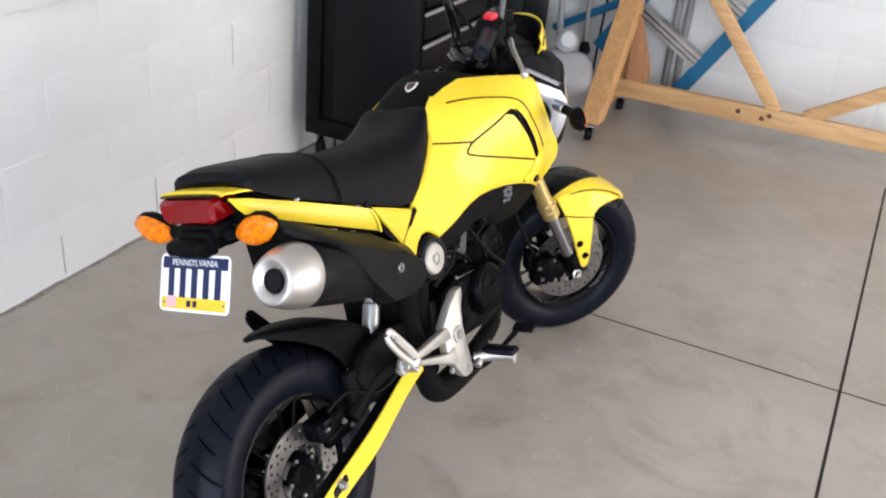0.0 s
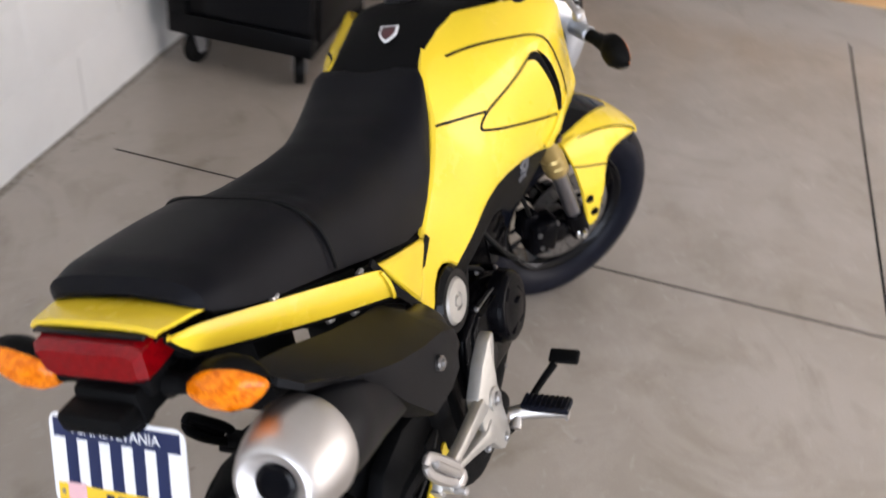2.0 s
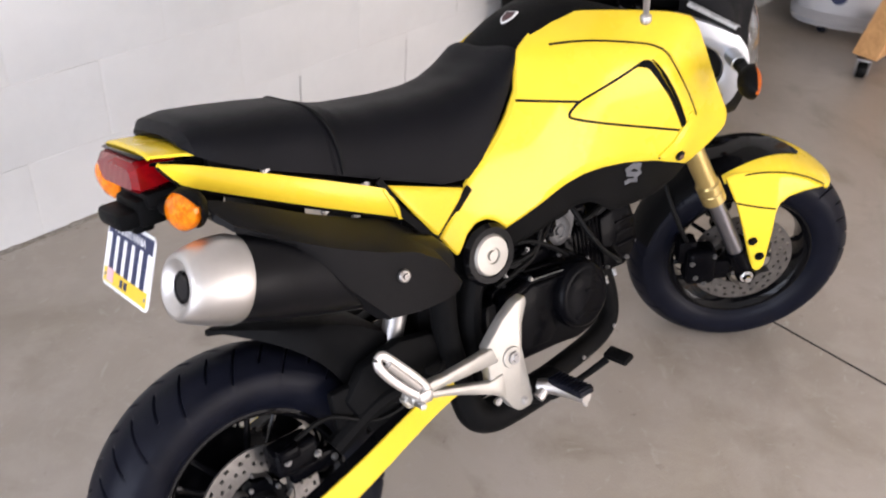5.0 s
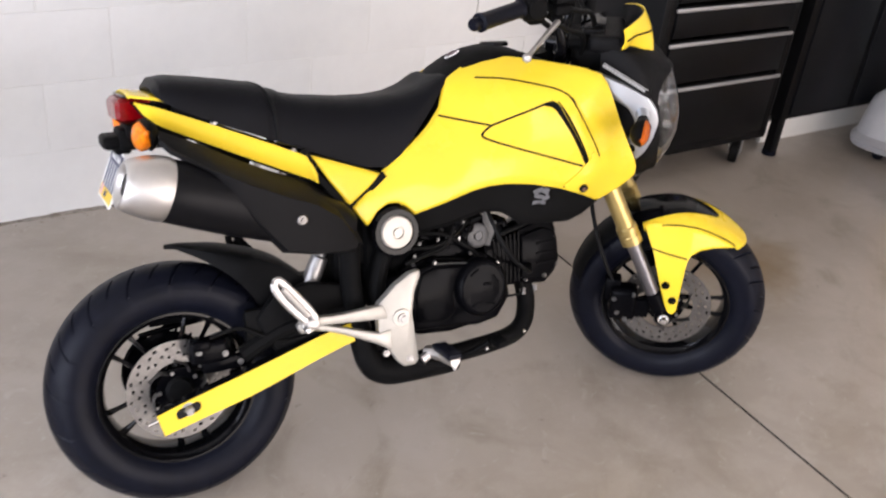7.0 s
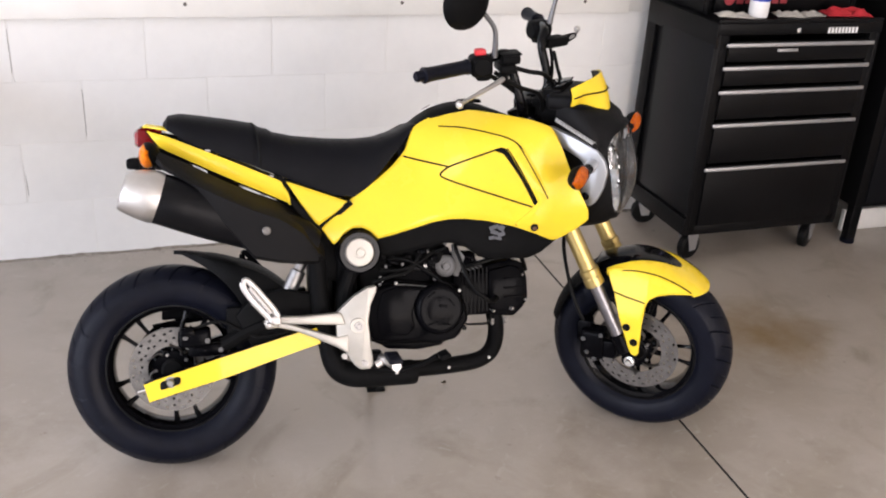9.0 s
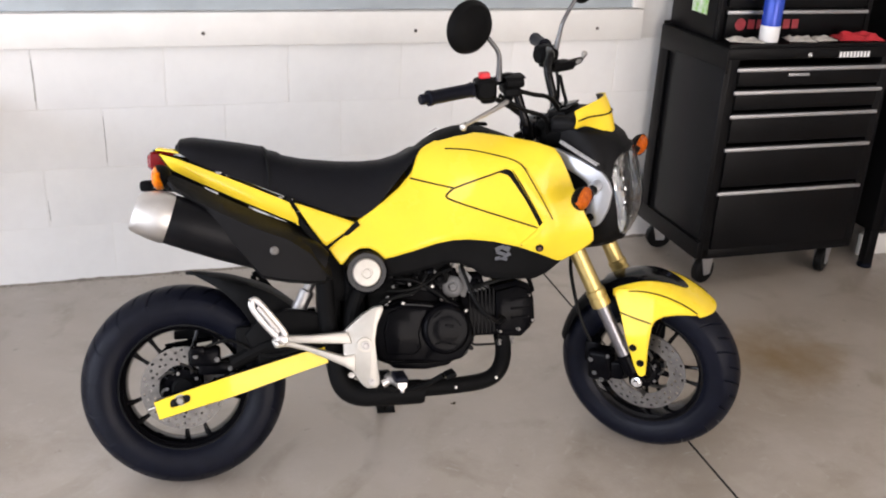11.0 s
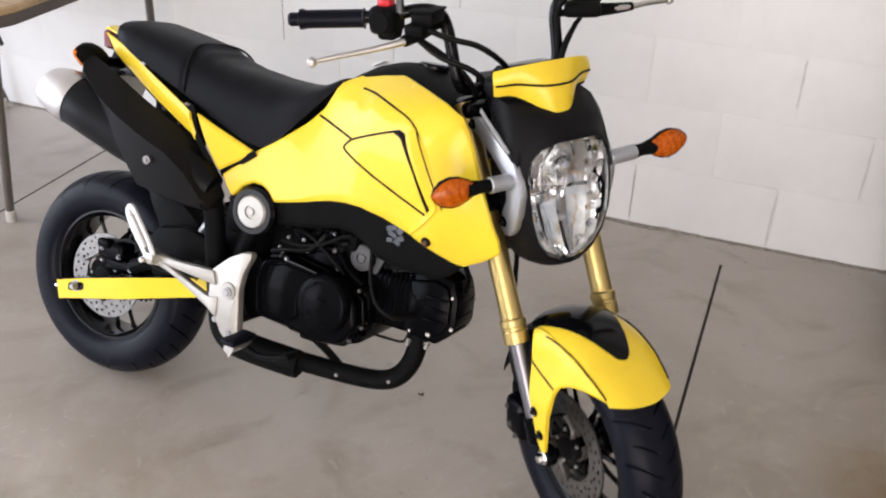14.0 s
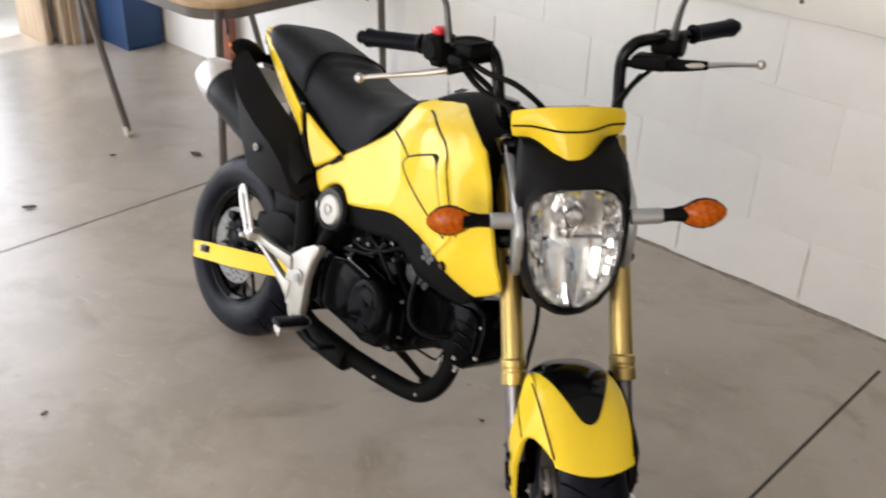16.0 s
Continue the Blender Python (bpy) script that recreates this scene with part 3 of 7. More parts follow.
def top_chest():
    x0, y0, z0, w, d, h = 1.885, 0.845, 0.906, 0.63, 0.315, 0.40
    t = thing("tool_chest", "black steel tool chest standing on the roller cabinet", "tool chest", pose(x0, y0, z0))
    part("body", join(box(w / 2, d / 2 + 0.005, h / 2 + 0.001, w, d - 0.01, h, 0.004), box(0.012, 0.0, h / 2, 0.02, 0.02, h, 0.002), box(w - 0.012, 0.0, h / 2, 0.02, 0.02, h, 0.002)), CHESTB, t)
    for a, b in ((0.012, 0.105), (0.112, 0.190), (0.196, 0.262), (0.268, 0.33)):
        dr = part("drawer", box(w / 2, -0.006, (a + b) / 2, w - 0.06, 0.016, b - a - 0.004, 0.002), CHESTB, t)
        part("drawer_pull", box(w / 2, -0.018, b - 0.008, w - 0.05, 0.010, 0.012, 0.002), STRIP, dr, "brushed aluminium drawer pull")
    # red maker's mark as a round and plain strokes
    mark = [turned([(0.021, 0), (0.021, 0.002)], 24, along((0.085, -0.014, 0.055), (0.085, -0.1, 0.055)))]
    for i in range(6):
        mark.append(box(0.128 + 0.036 * i, -0.0145, 0.055, 0.027, 0.002, 0.032))
    part("mark", join(*mark), REDD, t, "faded red maker's mark drawn as plain shapes", 0)
    part("sticker", box(-0.0015, 0.12, 0.10, 0.003, 0.10, 0.05), GREEND, t, "green and white sticker")


GREEND = mat("green sticker", (0.25, 0.55, 0.08), 0.5, color2=(0.75, 0.78, 0.75), scale=40)
top_chest()

CANBLUE = mat("blue can paint", (0.02, 0.06, 0.42), 0.25, 0.2, var=0.1)
can = thing("spray_can", "blue and white aerosol can on the tool cabinet", "spray can", pose(2.035, 0.748, 0.918))
part("can", turned([(0.031, 0.0), (0.033, 0.004), (0.033, 0.055)], 28), WHITE, can)
part("upper_band", turned([(0.0333, 0.055), (0.0333, 0.16), (0.026, 0.175)], 28), CANBLUE, can, "blue printed upper half")
part("cap", turned([(0.025, 0.172), (0.025, 0.21), (0.02, 0.215)], 24), WHITE, can, "white plastic cap")


def rag(name, x, y, w, d, h, material, label, cat, seed):
    r = random.Random(seed)
    bm = bmesh.new()
    bmesh.ops.create_grid(bm, x_segments=14, y_segments=10, size=0.5)
    for v in bm.verts:
        e = min(0.5 - abs(v.co.x), 0.5 - abs(v.co.y)) * 6
        n = noise.noise(Vector((v.co.x * 5 + seed, v.co.y * 5, 0.3))) + 0.6
        v.co = Vector((v.co.x * w, v.co.y * d, 0.004 + max(0, min(1, e)) * h * max(0.1, n)))
    thicken(bm, 0.003)
    return solid(name, bm, material, label, cat, m=pose(x, y, 0.9175, 0, 0, r.uniform(-25, 25)))


CLOTH = mat("grubby white cloth", (0.55, 0.52, 0.47), 0.85, var=0.3, scale=30)
REDC = mat("red shop rag", (0.5, 0.02, 0.03), 0.8, var=0.25, scale=25)
rag("shop_cloth", 1.945, 0.752, 0.12, 0.06, 0.010, CLOTH, "crumpled white cloth on the tool cabinet", "cloth", 1)
rag("work_glove", 2.165, 0.752, 0.10, 0.065, 0.012, CLOTH, "folded grey-white work glove on the cabinet", "glove", 4)
rag("work_glove", 2.262, 0.755, 0.085, 0.06, 0.010, CLOTH, "folded grey-white work glove on the cabinet", "glove", 5)
rag("shop_rag", 2.41, 0.758, 0.17, 0.08, 0.020, REDC, "red shop rag bundled on the cabinet", "rag", 7)


def steel_bench():
    x0, x1, y0, y1 = 2.655, 3.45, 0.74, 1.20
    t = thing("storage_cabinet", "black steel cabinet raised on short legs", "cabinet", pose(x0, y0, 0))
    w, d = x1 - x0, y1 - y0
    part("body", box(w / 2, d / 2, 0.635, w, d, 0.95, 0.006), CHESTB, t)
    part("door_panel", box(w * 0.27, -0.003, 0.635, w * 0.44, 0.012, 0.91, 0.003), GREYD, t, "charcoal steel door")
    part("door_panel", box(w * 0.75, -0.003, 0.635, w * 0.44, 0.012, 0.91, 0.003), GREYD, t, "charcoal steel door")
    for lx in (0.03, w - 0.03):
        for ly in (0.03, d - 0.03):
            lg = part("leg", box(lx, ly, 0.09, 0.04, 0.04, 0.15, 0.003), CHESTB, t)
            part("foot", turned([(0.028, 0), (0.03, 0.012), (0.02, 0.022)], 18, pose(lx, ly, 0)), RUBBER, lg, "black levelling foot")


steel_bench()
solid("baseboard", box(3.09, 0.872, 0.046, 0.72, 0.022, 0.092, 0.003), BOARD, "white painted kickboard under the black cabinet", kind="structure")


GUSSET = wood_mat("reddish plywood", (0.44, 0.22, 0.10), (0.33, 0.15, 0.07), 2)


def lumber_rack():
    X = 3.24
    t = thing("lumber_rack", "rolling pine lumber rack with braced frame on casters", "lumber rack", pose(X, 0, 0))

    def stick(name, a, b, wide, deep, material, label=""):
        """A sawn board from a to b in the y-z plane."""
        a, b = Vector(a), Vector(b)
        L = (b - a).length
        ang = math.degrees(math.atan2(b.z - a.z, b.y - a.y))
        bm = box(0, 0, 0, deep, L, wide, 0.004)
        return part(name, moved(bm, Matrix.Translation((a + b) / 2) @ pose(0, 0, 0, ang)), material, t, label)

    rail = stick("bottom_rail", (0, 0.30, 0.155), (0, -2.3, 0.155), 0.085, 0.04, PINE, "long pine bottom rail with knots")
    stick("brace", (0.0, 0.12, 0.92), (0, -0.47, 0.19), 0.06, 0.035, PINE, "diagonal pine brace")
    stick("brace", (0.0, -0.60, 0.19), (0, -1.6, 0.78), 0.06, 0.035, PINE, "diagonal pine brace")
    stick("upright", (0.045, 0.27, 0.12), (0.045, 0.27, 1.5), 0.09, 0.04, PINEZ, "pine upright post")
    stick("upright", (0.045, -2.2, 0.12), (0.045, -2.2, 1.5), 0.09, 0.04, PINEZ, "pine upright post")
    stick("top_rail", (0, 0.30, 1.46), (0, -2.3, 1.46), 0.085, 0.04, PINE)
    for yy in (0.335, -2.265):
        # slanting end board, its wide face to the room
        g = prism([(-0.43, 0.085), (-0.33, 0.085), (0.022, 0.47), (0.022, 0.60), (-0.005, 0.60)], yy - 0.110, yy - 0.016, 0.003, 1)
        part("end_board", g, PINEZ, t, "wide sawn pine board slanting to the foot")
        part("foot_board", box(-0.10, yy - 0.038, 0.105, 0.52, 0.036, 0.075, 0.003), PINEZ, t)
        gs = loft([[(x, yy - 0.10, 0.17), (x, yy - 0.19, 0.19), (x, yy - 0.212, 0.23), (x, yy - 0.205, 0.27), (x, yy - 0.128, 0.49), (x, yy - 0.10, 0.52)] for x in (-0.004, 0.014)])
        part("gusset", gs, GUSSET, t, "reddish plywood gusset", 0)
        for cx in (-0.405, 0.12):
            caster(t, cx, yy - 0.06, 0.030, 25, "small caster under the rack")
    for ky, kz in ((-0.31, 0.162), (-0.45, 0.168), (-0.42, 0.150)):
        part("knot", turned([(0.012, 0), (0.011, 0.0015), (0.001, 0.002)], 14, along((-0.0205, ky, kz), (-0.1, ky, kz))), KNOT, rail, "dark knot in the pine")


lumber_rack()


def step_ladder():
    """A blue stepladder laid aslant on its side against the wall, its treads across between the rails."""
    t = thing("step_ladder", "blue fibreglass stepladder with aluminium treads leaning along the wall", "ladder", pose(3.50, 0, 0))
    d, n = Vector((0, -0.529, 0.849)), Vector((0, 0.849, 0.529))
    a = Vector((0, 0.085, 0.02))
    for s, label in ((0, ""), (1, "")):
        o = a + n * (0.44 * s) + d * (0.04 if s == 0 else 0.0)
        web = loft([[p + q for q in (Vector((-0.02, 0, 0)) - n * 0.036, Vector((0.02, 0, 0)) - n * 0.036, Vector((0.02, 0, 0)) - n * 0.030, Vector((-0.012, 0, 0)) - n * 0.030, Vector((-0.012, 0, 0)) + n * 0.030,
                                     Vector((0.02, 0, 0)) + n * 0.030, Vector((0.02, 0, 0)) + n * 0.036, Vector((-0.02, 0, 0)) + n * 0.036)] for p in (o, o + d * 1.9)])
        part("rail", web, BLUE, t, label, 0)
    for i in range(6):
        p = a + d * (0.29 + 0.305 * i)
        tread = [loft([[q + Vector((-0.035, 0, 0)) + d * e0, q + Vector((0.035, 0, 0)) + d * e0, q + Vector((0.035, 0, 0)) + d * e1, q + Vector((-0.035, 0, 0)) + d * e1] for q in (p + n * 0.03, p + n * 0.41)]) for e0, e1 in ((-0.036, -0.018), (-0.012, 0.006), (0.012, 0.030))]
        tread.append(loft([[q + Vector((0.0, 0, 0)) - d * 0.034, q + Vector((0.028, 0, 0)) - d * 0.034, q + Vector((0.028, 0, 0)) + d * 0.028, q + Vector((0.0, 0, 0)) + d * 0.028] for q in (p + n * 0.03, p + n * 0.41)]))
        part("tread", join(*tread), ALU, t, "ribbed aluminium tread", 0)
    part("rear_leg", rod((0.03, 0.72, 0.30), (0.03, 0.33, 0.52), 0.020, 12), BLUE, t, "blue rear leg")


step_ladder()
pole = thing("prop_pole", "grey steel pole leaning in the corner", "pole", pose(3.45, 0.52, 0))
part("shaft", rod((0, 0, 0.0), (0.10, 0.06, 1.5), 0.012), GREYP, pole)
solid("power_cord", tube([(3.60, 0.50, 0.005), (3.595, 0.49, 0.3), (3.60, 0.47, 0.7), (3.60, 0.46, 1.3)], 0.006, 8), RUBBER, "black electric cord hanging down the wall", "cord")
drain = thing("wall_pipe", "grey galvanised pipes standing against the wall", "pipe", pose(3.585, 0.06, 0))
for dy in (0.0, 0.055):
    part("pipe", rod((0, dy, 0.0), (0, dy, 1.8), 0.018, 14), GREYP, drain)


def floor_machine():
    """A grey moulded machine with a tall tube handle, in the corner beside the cabinets."""
    t = thing("floor_machine", "grey moulded plastic floor machine with round badge and tube handle", "floor machine", pose(3.20, 0.55, 0, 0, 0, 25))
    rings = []
    for z, a, b, fx in ((0.04, 0.125, 0.180, 0.0), (0.065, 0.135, 0.188, 0.0), (0.085, 0.110, 0.175, 0.02), (0.16, 0.095, 0.165, 0.03), (0.225, 0.080, 0.150, 0.035), (0.262, 0.050, 0.115, 0.04), (0.275, 0.02, 0.06, 0.04)):
        rings.append([(fx + a * math.copysign(abs(math.cos(k)) ** 0.7, math.cos(k)), b * math.copysign(abs(math.sin(k)) ** 0.7, math.sin(k)), z) for k in (2 * math.pi * i / 32 for i in range(32))])
    body = part("body", loft(rings), LGREY, t)
    part("badge", turned([(0.032, 0), (0.032, 0.003), (0.026, 0.005)], 24, pose(-0.070, 0.02, 0.150, 0, -80)), NAVY, body, "round dark blue badge")
    part("handle", tube([(0.04, 0.02, 0.26), (0.05, 0.03, 0.42), (0.10, 0.04, 0.75)], 0.016, 14), GREYP, t, "grey tube handle")
    part("dome", turned([(0.055, 0), (0.052, 0.03), (0.035, 0.058), (0.005, 0.066)], 26, pose(0.02, -0.01, 0.325, 0, -70)), WHITE, t, "white dome cap")
    part("bumper", turned([(0.02, 0), (0.03, 0.02), (0.02, 0.06)], 14, pose(0.06, -0.11, 0.255, 0, 30)), RUBBER, t, "black rubber knob")
    for a in (30, 150, 270):
        part("wheel", turned([(0.026, -0.012), (0.03, 0), (0.026, 0.012)], 18, pose(0.09 * math.cos(radians(a)), 0.10 * math.sin(radians(a)), 0.030, 90, 0, a)), RUBBER, t, "small black wheel")


LGREY = mat("light grey plastic", (0.42, 0.42, 0.43), 0.4, var=0.1, scale=10)
floor_machine()


def folding_table():
    """A long folding table behind the motorcycle; only legs and an edge are ever in view."""
    t = thing("folding_table", "tan folding table on brown tube legs", "table", pose(0, 0, 0))
    x0, x1, y0, y1, zt = -1.70, -0.566, 0.335, 1.215, 0.690
    def outline(inset, r=0.15):
        pts = []
        for cx, cy, a0 in ((x1 - r, y1 - r, 0), (x0 + r, y1 - r, 90), (x0 + r, y0 + r, 180), (x1 - r, y0 + r, 270)):
            pts += [(cx + (r - inset) * math.cos(radians(a0 + 9 * k)), cy + (r - inset) * math.sin(radians(a0 + 9 * k))) for k in range(11)]
        return pts

    part("tabletop", loft([[(x, y, z) for x, y in outline(i)] for i, z in ((0.004, zt), (0.0, zt + 0.004), (0.0, zt + 0.016), (0.006, zt + 0.022))]), TABLE, t, "tan wood-grain tabletop with rounded ends")
    part("apron", loft([[(x, y, z) for x, y in outline(i)] for i, z in ((0.014, zt - 0.036), (0.010, zt - 0.034), (0.010, zt - 0.001))]), LEG, t, "brown steel apron")
    for fx, fy, tx, ty in ((-0.755, 0.465, -0.60, 0.40), (-0.69, 1.195, -0.60, 1.09), (-1.40, 0.465, -1.52, 0.40), (-1.42, 1.195, -1.52, 1.09)):
        lg = part("leg", rod((fx, fy, 0.02), (tx, ty, zt), 0.0135, 14), LEG, t)
        part("leg_tip", rod((fx, fy, 0.0), (fx + (tx - fx) * 0.05, fy + (ty - fy) * 0.05, 0.042), 0.0155, 14, 0.003), CLOTH, lg, "pale rubber leg tip")
    for bx, k in ((-0.62, 1), (-1.5, -1)):
        part("brace", rod((bx, 0.44, 0.60), (bx - 0.12 * k, 0.52, zt), 0.006, 8), LEG, t)
        part("brace", rod((bx, 1.05, 0.60), (bx - 0.12 * k, 0.97, zt), 0.006, 8), LEG, t)


folding_table()
bin_ = thing("storage_bin", "dark blue plastic storage bin against the wall", "bin", pose(-2.47, 1.105, 0))
part("body", loft([[(-0.17 * k, -0.105 * k, z), (0.17 * k, -0.105 * k, z), (0.17 * k, 0.105 * k, z), (-0.17 * k, 0.105 * k, z)] for k, z in ((0.86, 0), (0.90, 0.02), (1.0, 0.46), (1.04, 0.46), (1.04, 0.49))]), BINB, bin_, smooth=0)
part("lid", box(0, 0, 0.502, 0.36, 0.225, 0.025, 0.006), BINB, bin_)
OLDW = wood_mat("weathered timber", (0.42, 0.33, 0.24), (0.30, 0.22, 0.15), 2)
jamb = thing("door_frame", "weathered timber frame boards at the doorway", "door frame", pose(-2.62, 0.88, 0))
part("post", box(-0.03, -0.02, 1.1, 0.09, 0.045, 2.2, 0.003), OLDW, jamb)
part("jamb_lining", box(-0.19, -0.097, 1.1, 0.30, 0.03, 2.2, 0.003), OLDW, jamb)
part("back_board", box(0.03, 0.06, 0.9, 0.02, 0.14, 1.8, 0.003), OLDW, jamb)
part("strap", rod((0.05, 0.035, 0.0), (0.05, 0.035, 1.3), 0.012, 10), GREYP, jamb, "grey metal upright")
BRICKR = mat("red-brown painted post", (0.26, 0.09, 0.06), 0.6, var=0.25, scale=12)
post = thing("wall_post", "red-brown painted timber post against the wall", "post", pose(-1.72, 1.19, 0))
part("board", box(0, 0, 0.5, 0.07, 0.04, 1.0, 0.003), BRICKR, post)
solid("blue_hose", tube([(-1.85, 1.215, 0.01), (-1.84, 1.21, 0.3), (-1.87, 1.212, 0.6), (-1.83, 1.21, 0.9)], 0.007, 8), BLUE, "blue air hose hanging on the wall", "hose")


def leaf(x, y, size, turn, seed):
    r = random.Random(seed)
    bm = bmesh.new()
    n = 11
    rim = [bm.verts.new((size * math.cos(2 * math.pi * k / n) * r.uniform(0.6, 1.1), size * 0.55 * math.sin(2 * math.pi * k / n) * r.uniform(0.6, 1.1), 0.003 + r.uniform(0, 0.006))) for k in range(n)]
    mid = bm.verts.new((0, 0, 0.002))
    for k in range(n):
        bm.faces.new((mid, rim[k], rim[(k + 1) % n]))
    thicken(bm, 0.0012)
    return solid("dry_leaf", bm, LEAF, "curled dry brown leaf on the concrete", "leaf", group="leaves on the floor", m=pose(x, y, 0.0015, 0, 0, turn))


leaf(-1.057, 0.552, 0.028, 20, 1)
leaf(-1.068, -0.109, 0.024, 60, 2)
leaf(-1.26, 0.315, 0.016, 100, 3)
leaf(0.757, 0.151, 0.009, 10, 4)
leaf(-0.01, -0.591, 0.010, 80, 5)

# ---- the motorcycle ----
# its own axes: x ahead from the rear axle, y to its left, z up; it leans on its side stand, bars turned to the right
LEAN, HEADING, STEER = 18.1, -6.6, 39.1
bike = thing("motorcycle", "small yellow and black naked motorcycle leaning on its side stand", "motorcycle", pose(-0.001, -0.043, 0.002) @ pose(0, 0, 0, 0, 0, HEADING) @ pose(0, 0, 0, -LEAN))
AXIS_AT = Vector((1.286, 0, 0))
AXIS = Vector((-math.sin(radians(25)), 0, math.cos(radians(25))))
TURN = Matrix.Translation((0, 0.006, 0)) @ Matrix.Translation(AXIS_AT) @ Matrix.Rotation(-radians(STEER), 4, AXIS) @ Matrix.Translation(-AXIS_AT)


def bp(name, bm, material, label="", parent=None, smooth=30.0):
    return part(name, bm, material, parent or bike, label, smooth)


def sp(name, bm, material, label="", parent=None, smooth=30.0):
    """A part of the steered front end."""
    return part(name, moved(bm, TURN), material, parent or bike, label, smooth)


# -- wheels --
def tyre_bm(R, half, rim, centre, lugs):
    """A tyre with slanting tread grooves cut into it."""
    prof = [(rim - 0.004, half * 0.70), (rim + 0.004, half * 0.82), (rim + 0.006, half * 0.86), (rim + 0.018, half * 0.95), (rim + 0.034, half * 1.0)]
    n_tread = 24
    for k in range(n_tread + 1):
        a = 1 - 2 * k / n_tread
        prof.append((R - 0.030 * abs(a) ** 2.5, half * 0.985 * a))
    prof += [(r, -y) for r, y in prof[4::-1]]
    per = 16
    seg = lugs * per
    rings = []
    for k in range(seg + 1):
        ring = []
        for r, y in prof:
            u = abs(y) / half
            tread = R - r < 0.0301 and u < 0.99
            # the columns slant with the grooves, so that each groove follows one column
            th = 2 * math.pi * (k / per + 0.95 * (min(u, 0.98) - 0.45)) / lugs
            cut = (k + (per // 2 if y > 0 else 0)) % per
            d = 0.0055 if tread and 0.09 < u < (0.97 if k % (2 * per) < per else 0.72) and cut == 0 else 0.0
            ring.append(((r - d) * math.cos(th), y, (r - d) * math.sin(th)))
        rings.append(ring)
    bm = loft(rings, closed=False)
    bmesh.ops.remove_doubles(bm, verts=bm.verts, dist=1e-6)
    return moved(bm, Matrix.Translation(centre))


def disc_bm(r0, r1, y, centre, thick=0.004, seg=150):
    """A drilled brake disc: rings of cells with the holes left out."""
    bm = bmesh.new()
    radii = [r0, r0 + (r1 - r0) * 0.12] + [r0 + (r1 - r0) * (0.12 + 0.76 * i / 6) for i in range(1, 7)] + [r1]
    grid = {}
    for i, r in enumerate(radii):
        for k in range(seg):
            a = 2 * math.pi * k / seg
            grid[i, k] = bm.verts.new((r * math.cos(a), 0, r * math.sin(a)))
    for i in range(len(radii) - 1):
        for k in range(seg):
            hole = (i in (2, 5) and k % 10 in (1, 2)) or (i in (3,) and k % 10 in (5, 6)) or (i == 6 and k % 10 in (7, 8))
            if not hole:
                bm.faces.new((grid[i, k], grid[i, (k + 1) % seg], grid[i + 1, (k + 1) % seg], grid[i + 1, k]))
    loose = [v for v in bm.verts if not v.link_faces]
    bmesh.ops.delete(bm, geom=loose, context="VERTS")
    thicken(bm, thick)
    return moved(bm, Matrix.Translation(Vector(centre) + Vector((0, y, 0))))


